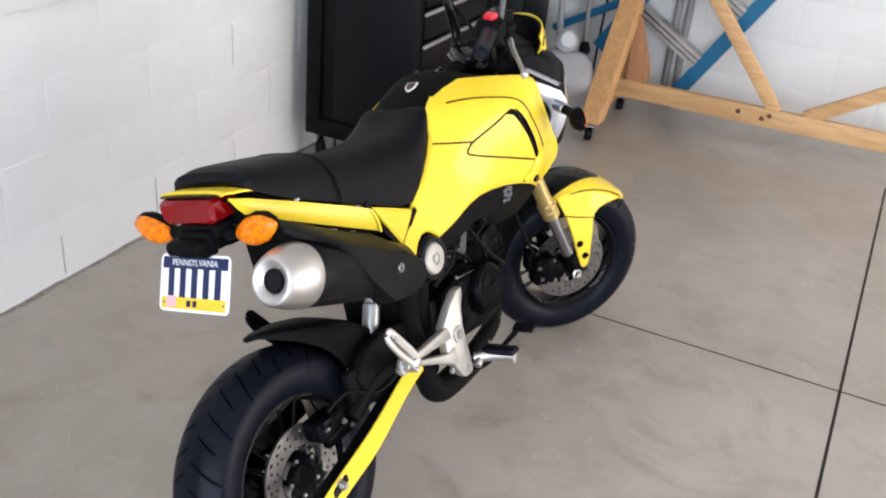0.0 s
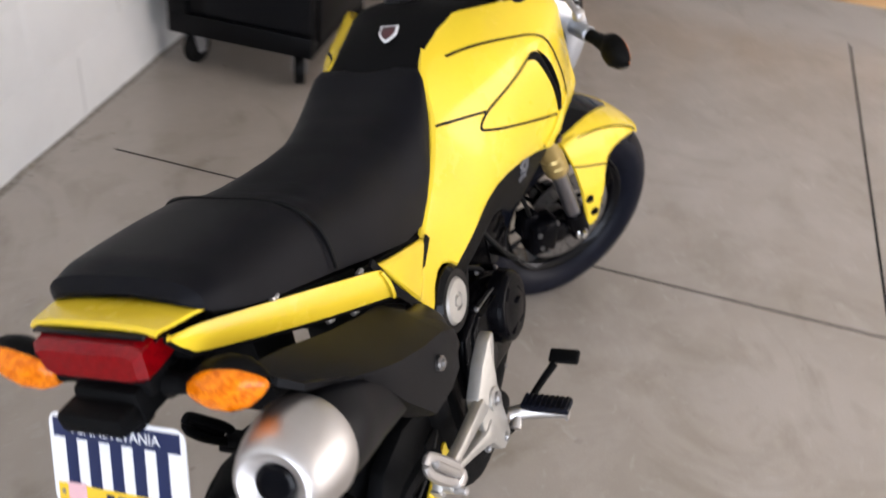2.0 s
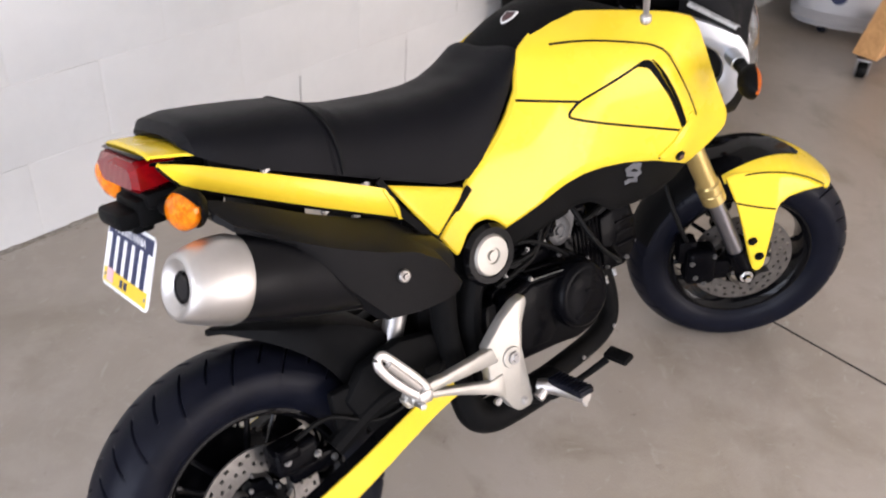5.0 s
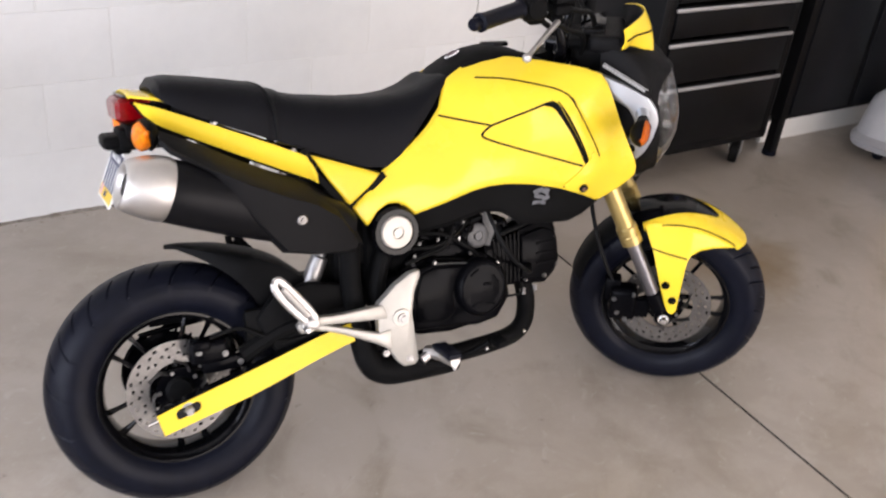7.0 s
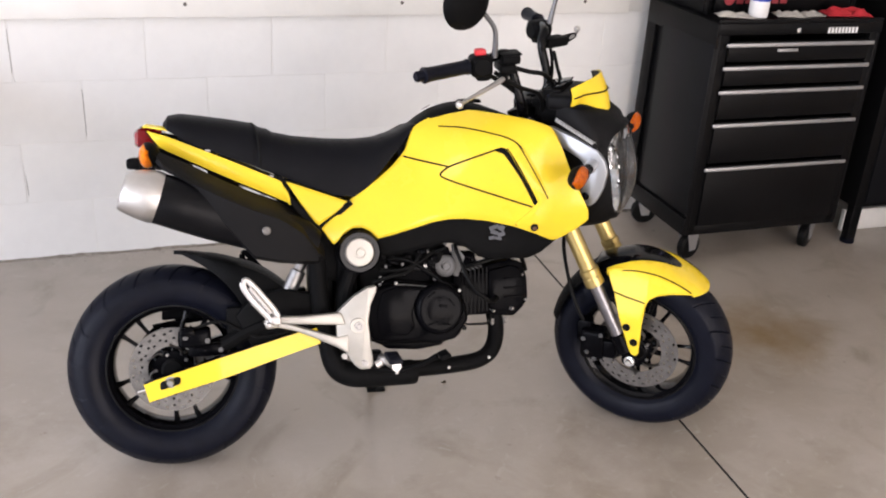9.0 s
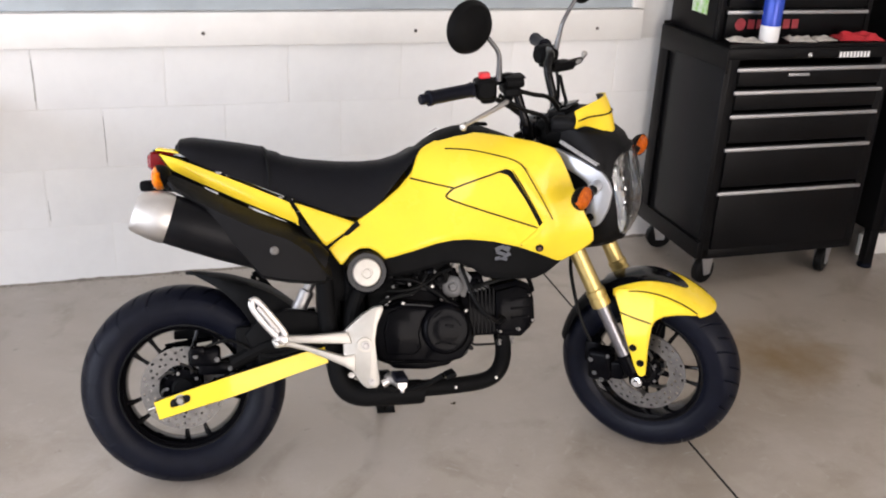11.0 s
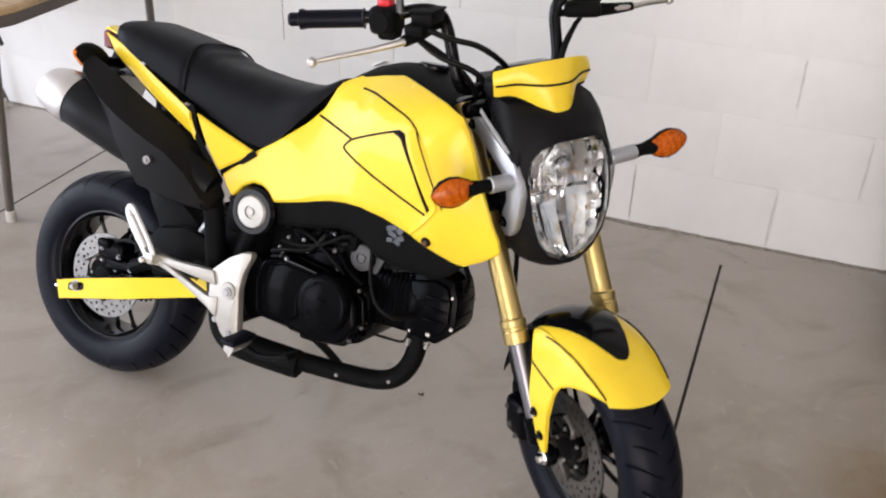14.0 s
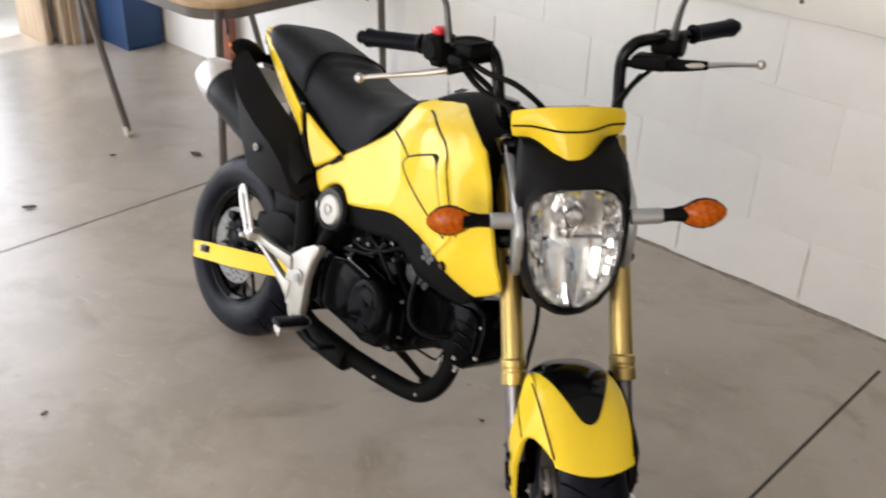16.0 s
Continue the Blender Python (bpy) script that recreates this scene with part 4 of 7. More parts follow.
def wheel(name, R, half, centre, disc_r, lugs, place):
    rim = 0.158
    prof = [(rim - 0.006, half * 0.74), (rim + 0.003, half * 0.74), (rim + 0.001, half * 0.64), (rim - 0.010, half * 0.54), (rim - 0.012, half * 0.2), (rim - 0.012, -half * 0.2), (rim - 0.010, -half * 0.54), (rim + 0.001, -half * 0.64),
            (rim + 0.003, -half * 0.74), (rim - 0.006, -half * 0.74), (rim - 0.009, -half * 0.66), (rim - 0.016, -half * 0.56), (rim - 0.020, -half * 0.30), (rim - 0.020, half * 0.2), (rim - 0.015, half * 0.60), (rim - 0.006, half * 0.74)]
    seg = 72
    rings = [[(r * math.cos(2 * math.pi * k / seg), y, r * math.sin(2 * math.pi * k / seg)) for r, y in prof] for k in range(seg)]
    barrel = loft(rings + [rings[0]], closed=False)
    bmesh.ops.remove_doubles(barrel, verts=barrel.verts, dist=1e-6)
    hub = turned([(0.030, -0.055), (0.036, -0.05), (0.038, -0.03), (0.033, -0.02), (0.033, 0.02), (0.038, 0.03), (0.036, 0.05), (0.030, 0.055)], 32, pose(0, 0, 0, 90))
    w = place(name, moved(join(barrel, hub), Matrix.Translation(centre)), GLOSSB, "gloss black cast wheel")
    place("tyre", tyre_bm(R, half, rim, centre, lugs), RUBBER, "black road tyre with slanting grooves", w, 50)
    for k in range(10):
        a = 2 * math.pi * (k + 0.3) / 10
        b = a + (0.13 if k % 2 else -0.13)
        pa, pb = Vector((0.034 * math.cos(a), -0.012, 0.034 * math.sin(a))), Vector((0.142 * math.cos(b), 0.004, 0.142 * math.sin(b)))
        place("spoke", moved(tube([pa, pa.lerp(pb, 0.4), pa.lerp(pb, 0.8), pb], [0.0085, 0.0044, 0.0040, 0.0065], 8, 3, 1.3), Matrix.Translation(centre)), GLOSSB, "", w)
    place("brake_disc", disc_bm(disc_r - 0.044, disc_r, -half * 0.78, centre), DISC, "drilled steel brake disc", w, 20)
    # curved arms join the disc to its centre
    yd = -half * 0.78 - 0.002
    place("disc_carrier", moved(turned([(0.030, 0), (0.046, 0), (0.046, 0.005), (0.030, 0.005)], 32, pose(0, yd, 0, 90)), Matrix.Translation(centre)), ENGINE, "", w)
    for k in range(6):
        a = 2 * math.pi * k / 6
        r1 = disc_r - 0.042
        line = [Vector((r * math.cos(a + q), yd - 0.002, r * math.sin(a + q))) for r, q in ((0.042, 0.0), (0.052, 0.16), (0.6 * r1 + 0.4 * 0.052, 0.42), (r1 + 0.002, 0.62))]
        place("carrier_arm", moved(tube(line, [0.012, 0.0095, 0.009, 0.013], 6, 3, 0.25), Matrix.Translation(centre)), DISC, "", w)
    place("hub_cap", moved(turned([(0.028, 0), (0.028, 0.010), (0.022, 0.016), (0.010, 0.017)], 28, along((0, yd + 0.004, 0), (0, -1, 0))), Matrix.Translation(centre)), BLACKP, "", w)
    for k in range(5):
        a = 2 * math.pi * (k + 0.5) / 5
        place("disc_bolt", bolt((centre[0] + 0.039 * math.cos(a), centre[1] + yd - 0.006, centre[2] + 0.039 * math.sin(a)), (0, -1, 0), 0.0045, 0.003), STEEL, "", w)
    return w


def place_rear(name, bm, material, label="", parent=None, smooth=30.0):
    return bp(name, bm, material, label, parent, smooth)


RC, FC = (0, 0.007, 0.252), (1.219, 0.0075, 0.2475)
TRUE = Matrix.Translation(FC) @ Matrix.Rotation(-radians(2.6), 4, "Z") @ Matrix.Translation(-Vector(FC))


def place_front(name, bm, material, label="", parent=None, smooth=30.0):
    return sp(name, moved(bm, TRUE), material, label, parent, smooth)


rear = wheel("rear_wheel", 0.2475, 0.064, RC, 0.102, 34, place_rear)
teeth = [turned([(0.084, 0), (0.084, 0.005), (0.050, 0.006), (0.050, -0.001)], 60, pose(0, 0.072, 0, 90))]
for k in range(34):
    teeth.append(moved(box(0.086, 0, 0, 0.007, 0.005, 0.006, 0.001, 1), pose(0, 0.0695, 0, 0, 360 * k / 34)))
bp("sprocket", moved(join(*teeth), Matrix.Translation(RC)), ENGINE, "black rear chain sprocket", rear)
hoop = [Vector((0.40, 0.077, 0.385))] + [Vector((0.089 * math.cos(a), 0.077, RC[2] + 0.089 * math.sin(a))) for a in (radians(100 + 16 * k) for k in range(11))] + [Vector((0.40, 0.077, 0.325))]
bp("drive_chain", tube(hoop, 0.0062, 8, 2), ENGINE, "dark drive chain")
bp("chain_cover", join(prism([(-0.03, 0.350), (0.05, 0.352), (0.33, 0.402), (0.33, 0.418), (0.05, 0.382), (-0.03, 0.372)], 0.070, 0.100, 0.004), prism([(0.0, 0.330), (0.33, 0.380), (0.33, 0.405), (0.0, 0.358)], 0.096, 0.100, 0.001)), BLACKP, "black plastic chain cover")
wheel("front_wheel", 0.2405, 0.057, FC, 0.112, 34, place_front)

# -- swing arm, axle and brake at the back --
ARM_HI = [(-0.060, 0.243), (-0.034, 0.2525), (0.02, 0.269), (0.11, 0.295), (0.20, 0.318), (0.31, 0.345), (0.37, 0.356)]
ARM_LO = [(-0.060, 0.241), (-0.049, 0.199), (0.03, 0.221), (0.13, 0.247), (0.25, 0.281), (0.36, 0.312), (0.37, 0.330)]


def arm_bm(y0, y1, inset=0.0):
    """The flat-sided arm; it runs inwards towards its pivot."""
    rings = []
    for x in [-0.060, -0.055, -0.049, -0.034] + [-0.02 + 0.39 * i / 22 for i in range(23)]:
        e = min(1.0, max(0.0, (x - 0.08) / 0.26))
        y = 0.026 * e * e * (3 - 2 * e)
        hi, lo = float(np.interp(x, *zip(*ARM_HI))) - inset, float(np.interp(x, *zip(*ARM_LO))) + inset
        hi = max(hi, lo + 0.001)
        rings.append([(x, y0 + y, lo), (x, y1 + y, lo), (x, y1 + y, hi), (x, y0 + y, hi)])
    return loft(rings)


for s in (1, -1):
    a = arm_bm(-0.136, -0.112)
    arm_ob = bp("swing_arm", a if s == 1 else mirrored(a), GLOSSB, "black swing arm with a yellow outer face")
    face = arm_bm(-0.1395, -0.1362, 0.0015)
    bp("arm_face", face if s == 1 else mirrored(face), YELLOW, "yellow flat face of the swing arm", arm_ob)
    slot = prism([(-0.024, 0.229), (-0.018, 0.228), (0.018, 0.238), (0.023, 0.243), (0.023, 0.254), (0.017, 0.258), (-0.019, 0.248), (-0.024, 0.243)], -0.1415, -0.130, 0.002, 1)
    bp("adjuster_slot", slot if s == 1 else mirrored(slot), GLOSSB, "black chain adjuster slot", arm_ob)
    nut = join(bolt((0, -0.143, 0.245), (0, -1, 0), 0.0095, 0.008), rod((0, -0.138, 0.245), (0, -0.155, 0.245), 0.0055, 10))
    bp("axle_nut", nut if s == 1 else mirrored(nut), STEEL, "bright axle nut", arm_ob)
    adj = rod((-0.075, -0.125, 0.222), (-0.04, -0.125, 0.232), 0.004, 8)
    bp("adjuster_bolt", adj if s == 1 else mirrored(adj), CHROME, "", arm_ob)
bp("swing_arm_bridge", join(box(0.33, 0, 0.36, 0.07, 0.22, 0.05, 0.01), tube([(0.32, -0.1, 0.35), (0.22, -0.095, 0.36), (0.12, -0.09, 0.315)], 0.018, 10), box(0.20, -0.085, 0.37, 0.14, 0.02, 0.07, 0.008)), BLACKP, "black swing arm bridge and inner guard")
cal = bp("rear_caliper", join(box(0.055, -0.078, 0.335, 0.075, 0.05, 0.045, 0.010, 3), box(0.085, -0.085, 0.305, 0.09, 0.018, 0.03, 0.005), box(0.04, -0.10, 0.352, 0.035, 0.02, 0.02, 0.005)), ENGINE, "black rear brake caliper")
for q in ((0.035, -0.106, 0.34), (0.085, -0.106, 0.33), (0.115, -0.098, 0.305)):
    bp("caliper_bolt", bolt(q, (0, -1, 0), 0.0042, 0.003), BOLTD, "", cal)
bp("rear_brake_hose", tube([(0.06, -0.09, 0.36), (0.12, -0.095, 0.372), (0.20, -0.108, 0.335), (0.29, -0.11, 0.352), (0.37, -0.105, 0.40)], 0.004, 8), HOSE, "black brake hose")
hug = []
for k in range(27):
    a = 88 - 76 * k / 26
    top, low, w_ = (float(np.interp(-a, *zip(*q))) for q in (
        ((-88, 0.279), (-75, 0.283), (-60, 0.297), (-44, 0.322), (-30, 0.340), (-12, 0.330)),
        ((-88, 0.277), (-80, 0.266), (-70, 0.256), (-58, 0.244), (-44, 0.228), (-30, 0.214), (-12, 0.196)),
        ((-88, 0.003), (-80, 0.026), (-70, 0.049), (-58, 0.066), (-44, 0.074), (-12, 0.076))))
    c, n_ = math.cos(radians(a)), math.sin(radians(a))
    hug.append([(r * c, RC[1] + 0.020 * max(0.0, (a - 60) / 28) + w_ * u, RC[2] + r * n_) for u, r in ((-1.0, low), (-1.03, low * 0.65 + top * 0.35), (-1.0, low * 0.3 + top * 0.7), (-0.90, top - 0.006), (-0.6, top - 0.001), (0, top), (0.6, top - 0.001), (0.90, top - 0.006), (1.0, low * 0.3 + top * 0.7), (1.03, low * 0.65 + top * 0.35), (1.0, low))])
bp("rear_hugger", thicken(loft(hug, closed=False), 0.003), BLACKP, "black plastic rear mudguard hugging the tyre", smooth=40)
bp("hugger_mount", join(prism([(0.150, 0.385), (0.185, 0.312), (0.30, 0.330), (0.345, 0.372), (0.33, 0.432), (0.26, 0.445), (0.19, 0.430)], -0.104, -0.078, 0.008, 2), box(0.262, -0.098, 0.352, 0.05, 0.022, 0.022, 0.006)), BLACKP, "black moulded mudguard mount")
shock = bp("rear_shock", join(rod((0.272, -0.052, 0.414), (0.306, -0.048, 0.482), 0.0185, 22, 0.004), rod((0.255, -0.053, 0.385), (0.268, -0.052, 0.405), 0.012, 14), rod((0.300, -0.048, 0.474), (0.318, -0.046, 0.505), 0.013, 14)), STEEL, "bright steel rear shock absorber")
coil = [(0.305 + 0.0009 * k, -0.02 + 0.024 * math.cos(k * 0.6), 0.48 + 0.0016 * k) for k in range(0, 60)]
bp("spring", tube(coil, 0.004, 6, 2), GLOSSB, "black coil spring", shock)

# -- seat --
SX = [0.004, 0.011, 0.040, 0.09, 0.16, 0.205, 0.212, 0.222, 0.30, 0.39, 0.45, 0.50, 0.545, 0.58, 0.592]
ST = [0.842, 0.857, 0.862, 0.856, 0.846, 0.838, 0.834, 0.828, 0.812, 0.804, 0.803, 0.807, 0.820, 0.838, 0.838]
SB = [0.833, 0.824, 0.806, 0.782, 0.755, 0.738, 0.735, 0.731, 0.700, 0.666, 0.660, 0.715, 0.768, 0.812, 0.826]
SW = [0.075, 0.093, 0.101, 0.104, 0.105, 0.106, 0.104, 0.105, 0.108, 0.109, 0.109, 0.108, 0.100, 0.088, 0.078]


def seat_ring(x, grow=0.0, n=40):
    t, b, w_ = (float(np.interp(x, SX, v)) for v in (ST, SB, SW))
    out = []
    for k in range(n + 1):
        a = math.pi * k / n
        c, s = math.cos(a), math.sin(a)
        e = 0.62
        out.append((x, 0.008 + (w_ + 0.007 + grow + (0.016 * max(0.0, 1 - ((x - 0.19) / 0.16) ** 2) - 0.009 * max(0.0, 1 - ((x - 0.50) / 0.13) ** 2) if c > 0 else 0.0)) * math.copysign(abs(c) ** e, c), b + (t + grow - b) * max(s, 0.0) ** 0.66 - 0.006 * (1 - abs(c)) * (1 if x > 0.25 else 0)))
    return out


xs = sorted(set([round(float(v), 4) for v in np.linspace(0.004, 0.592, 58)] + [0.205, 0.2085, 0.212, 0.2155]))
seat_rings = [[(p[0], p[1], p[2]) for p in seat_ring(x)] + [(x, 0, float(np.interp(x, SX, SB)) + 0.01)] for x in xs]
seat = bp("seat", loft(seat_rings), VINYL, "black vinyl two-step seat")
for xx in (0.2085,):
    seam = tube([Vector(p) + Vector((0.020 * (abs(p[1]) / 0.11) ** 2 - 0.006, 0, 0.0)) for p in seat_ring(xx, 0.001)], 0.0028, 8, 1)
    bp("seat_seam", seam, TAPE, "raised black seam between rider and pillion pads", seat)
bp("seat_base", join(*[prism([(x0, z0 - 0.012), (x1, z1 - 0.012), (x1, z1 + 0.004), (x0, z0 + 0.004)], -w_ - 0.001, w_ + 0.001, 0.002, 1) for x0, z0, x1, z1, w_ in ((0.035, 0.806, 0.12, 0.764, 0.074), (0.121, 0.760, 0.27, 0.699, 0.096), (0.271, 0.698, 0.43, 0.648, 0.106))]), BLACKP, "black seat base rim")

# -- tank and flank panels --
flank = rbf([(0.445, 0.53, 0.120), (0.36, 0.588, 0.124), (0.428, 0.655, 0.112), (0.50, 0.70, 0.110), (0.575, 0.78, 0.096), (0.589, 0.833, 0.080), (0.65, 0.855, 0.070), (0.70, 0.865, 0.076), (0.762, 0.854, 0.121), (0.821, 0.84, 0.158), (0.868, 0.821, 0.186),
             (0.89, 0.807, 0.194), (0.912, 0.77, 0.189), (0.939, 0.723, 0.185), (0.968, 0.669, 0.180), (0.994, 0.628, 0.176), (1.003, 0.592, 0.160), (0.926, 0.542, 0.138), (0.648, 0.823, 0.100), (0.703, 0.816, 0.139), (0.752, 0.805, 0.164), (0.806, 0.782, 0.188),
             (0.832, 0.745, 0.194), (0.853, 0.699, 0.194), (0.867, 0.658, 0.190), (0.861, 0.619, 0.182), (0.82, 0.582, 0.158), (0.647, 0.707, 0.134), (0.771, 0.764, 0.178), (0.857, 0.629, 0.178), (0.864, 0.58, 0.170), (0.56, 0.575, 0.130), (0.69, 0.604, 0.142), (0.60, 0.66, 0.126)])
TANK_UP = [(0.358, 0.590), (0.428, 0.654), (0.49, 0.698), (0.535, 0.735), (0.565, 0.770), (0.576, 0.800), (0.584, 0.821), (0.60, 0.832), (0.63, 0.848), (0.675, 0.864), (0.70, 0.867), (0.74, 0.863), (0.80, 0.852), (0.86, 0.838), (0.902, 0.822), (0.918, 0.800), (0.935, 0.765), (0.955, 0.715), (0.985, 0.655), (1.004, 0.620), (1.008, 0.598)]
TANK_LO = [(0.358, 0.588), (0.372, 0.566), (0.386, 0.549), (0.395, 0.556), (0.41, 0.575), (0.433, 0.588), (0.455, 0.588), (0.475, 0.578), (0.49, 0.560), (0.52, 0.567), (0.567, 0.580), (0.62, 0.596), (0.66, 0.603), (0.70, 0.604), (0.755, 0.598), (0.82, 0.583), (0.87, 0.565), (0.919, 0.545), (0.935, 0.545), (0.975, 0.567), (1.002, 0.586), (1.008, 0.594)]
for s in (1, -1):
    side = (lambda b: b) if s == 1 else mirrored
    tank = bp("tank_shroud", side(panel(TANK_UP, TANK_LO, flank, 110, 26)), YELLOW, "yellow tank shroud wrapped with black tape lines")
    bp("tape_line", side(stripe([(0.559, 0.755), (0.61, 0.742), (0.66, 0.730)], 0.004, flank)), TAPE, "", tank)
    bp("tape_line", side(stripe([(0.647, 0.826), (0.70, 0.822), (0.76, 0.808), (0.80, 0.795), (0.825, 0.775), (0.842, 0.744), (0.860, 0.700), (0.874, 0.660), (0.872, 0.640), (0.845, 0.610), (0.822, 0.586)], 0.0032, flank)), TAPE, "", tank)
    bp("tape_line", side(stripe([(0.778, 0.772), (0.72, 0.752), (0.668, 0.732), (0.652, 0.722), (0.643, 0.710), (0.655, 0.701), (0.70, 0.684), (0.78, 0.657), (0.858, 0.631)], 0.0040, flank, per=6)), TAPE, "", tank)
    wedge = panel([(0.765, 0.768), (0.780, 0.775), (0.792, 0.772), (0.872, 0.637)], [(0.765, 0.766), (0.786, 0.759), (0.826, 0.700), (0.863, 0.634), (0.872, 0.630)], flank, 26, 5, 0.006, 0.004)
    bp("shroud_vent", side(wedge), BLACKP, "black shroud vent wedge", tank)
    # the step behind the vent: the front of the shroud stands proud of the triangle
    va, vb, ahead = Vector((0.795, 0, 0.773)), Vector((0.873, 0, 0.638)), Vector((0.853, 0, 0.522))
    ridge, step, crest = [], [], []
    for k in range(29):
        q = va.lerp(vb, k / 28)
        h = float(np.interp(k / 28, [0, 0.10, 0.25, 0.6, 0.9, 1], [0.0005, 0.006, 0.009, 0.007, 0.0025, 0.0004]))
        pts = [(q + ahead * d, h * f) for d, f in ((0.0, 1.0), (0.003, 1.06), (0.010, 0.90), (0.018, 0.60), (0.026, 0.30), (0.034, 0.06))]
        ring = [(p.x, -(flank(p.x, p.z) + out - 0.0004), p.z) for p, out in pts]
        ring += [(p.x, -(flank(p.x, p.z) - 0.003), p.z) for p, out in (pts[-1], pts[2], pts[0])]
        ridge.append(ring)
        crest.append(Vector((q.x, -(flank(q.x + ahead.x * 0.025, q.z + ahead.z * 0.025) + h * 0.36 + 0.0002), q.z)) + ahead * 0.025)
        step.append([(p.x, -(flank(q.x, q.z) + out), p.z) for p, out in ((q - ahead * 0.0015, -0.002), (q - ahead * 0.0015, h * 0.97), (q - ahead * 0.0002, h * 0.97), (q - ahead * 0.0002, -0.002))])
    bp("shroud_ridge", side(loft(ridge)), YELLOW, "", tank)
    bp("tape_line", side(tube(crest, 0.0014, 6, 1)), TAPE, "", tank)
    bp("vent_face", side(loft(step)), BLACKP, "black face of the vent step", tank, 0)
    lipy = stripe([(0.874, 0.660), (0.876, 0.645), (0.850, 0.612), (0.824, 0.588)], 0.010, flank, 0.004)
    bp("shroud_edge", side(lipy), YELLOW, "", tank)
    bx, bz = 0.866, 0.581
    slope = Vector((-(flank(bx + 0.01, bz) - flank(bx - 0.01, bz)) / 0.02, -1, -(flank(bx, bz + 0.01) - flank(bx, bz - 0.01)) / 0.02)).normalized()
    seat_at = Vector((bx, -flank(bx, bz), bz)) + slope * 0.002
    ring = bp("shroud_washer", side(turned([(0.0095, -0.002), (0.0095, 0.002), (0.007, 0.003), (0.001, 0.003)], 20, along(seat_at, seat_at + slope))), TAPE, "black shroud washer", tank)
    bp("shroud_bolt", side(bolt(tuple(seat_at + slope * 0.003), tuple(slope), 0.0058, 0.003)), BOLTR, "small rusty steel shroud bolt", tank)
    UN_UP = [(0.49, 0.566), (0.567, 0.588), (0.66, 0.612), (0.70, 0.613), (0.755, 0.606), (0.82, 0.592), (0.87, 0.575), (0.919, 0.555), (0.935, 0.552)]
    UN_LO = [(0.49, 0.512), (0.57, 0.524), (0.655, 0.545), (0.69, 0.540), (0.715, 0.526), (0.742, 0.505), (0.80, 0.500), (0.869, 0.497), (0.90, 0.512), (0.935, 0.545)]
    under = rbf([(0.49, 0.54, 0.112), (0.66, 0.58, 0.126), (0.66, 0.54, 0.118), (0.80, 0.57, 0.134), (0.80, 0.50, 0.116), (0.90, 0.55, 0.136), (0.88, 0.50, 0.112), (0.57, 0.55, 0.118)])
    u = bp("under_shroud", side(panel(UN_UP, UN_LO, under, 50, 10)), BLACKP, "matt black lower shroud")
    logo = [moved(box(0, 0, 0, w, 0.0016, h), pose(0.781 + dx, -under(0.781 + dx, 0.566 + dz) - 0.0012, 0.566 + dz, 0, a, -8)) for dx, dz, w, h, a in
            ((-0.006, 0.014, 0.024, 0.010, -20), (0.012, 0.012, 0.014, 0.014, 30), (-0.004, 0.001, 0.020, 0.009, 18), (0.013, -0.004, 0.018, 0.010, -24), (-0.010, -0.012, 0.014, 0.008, -10), (0.006, -0.014, 0.016, 0.007, 14))]
    bp("decal", side(join(*logo)), DECAL, "worn grey decal drawn as plain shapes", u, 0)
    tail_w = rbf([(-0.036, 0.80, 0.092), (0.0, 0.79, 0.108), (0.10, 0.75, 0.122), (0.134, 0.73, 0.126), (0.27, 0.69, 0.130), (0.35, 0.60, 0.130), (0.424, 0.648, 0.116), (0.26, 0.71, 0.128), (0.31, 0.65, 0.133)])
    up_line = smooth_line([(-0.031, -0.0745, 0.8215), (0.004, -0.081, 0.811), (0.036, -0.087, 0.799), (0.15, -0.113, 0.753), (0.258, -0.132, 0.707), (0.262, -0.1325, 0.702)], 6)
    low_line = smooth_line([(-0.031, -0.074, 0.8195), (-0.012, -0.0745, 0.793), (0.014, -0.079, 0.774), (0.15, -0.109, 0.711), (0.276, -0.127, 0.655), (0.283, -0.128, 0.651)], 6)
    rows = [[a.lerp(b, k / 6) + Vector((0, -0.0035 * math.sin(math.pi * k / 6), 0)) for k in range(7)] for a, b in zip(up_line, low_line)]
    strip = loft(rows, closed=False)
    bp("tail_panel", side(thicken(strip, 0.004)), YELLOW, "yellow tail side strip")
    edge_line = tube([p + Vector((0, 0.003, -0.002)) for p in low_line], 0.003, 6, 1)
    bp("strip_edge", side(edge_line), BLACKP, "black lower edge of the tail strip")
    bp("side_cover", side(panel([(0.279, 0.702), (0.30, 0.695), (0.424, 0.650)], [(0.279, 0.699), (0.312, 0.647), (0.349, 0.596), (0.424, 0.646)], tail_w, 30, 10)), YELLOW, "yellow triangular side cover")
    trim = join(stripe([(0.262, 0.716), (0.275, 0.690), (0.285, 0.664), (0.312, 0.630), (0.350, 0.584)], 0.012, tail_w, -0.004), stripe([(0.350, 0.588), (0.39, 0.618), (0.43, 0.650)], 0.014, lambda x, z: 0.116, 0.002))
    bp("frame_trim", side(trim), BLACKP, "black trim between the side panels")
    rail = tube([(0.0, -0.060, 0.785), (0.15, -0.070, 0.727), (0.30, -0.085, 0.655), (0.42, -0.09, 0.61)], 0.011, 10)
    bp("seat_rail", side(rail), BLACKP, "black steel subframe rail")
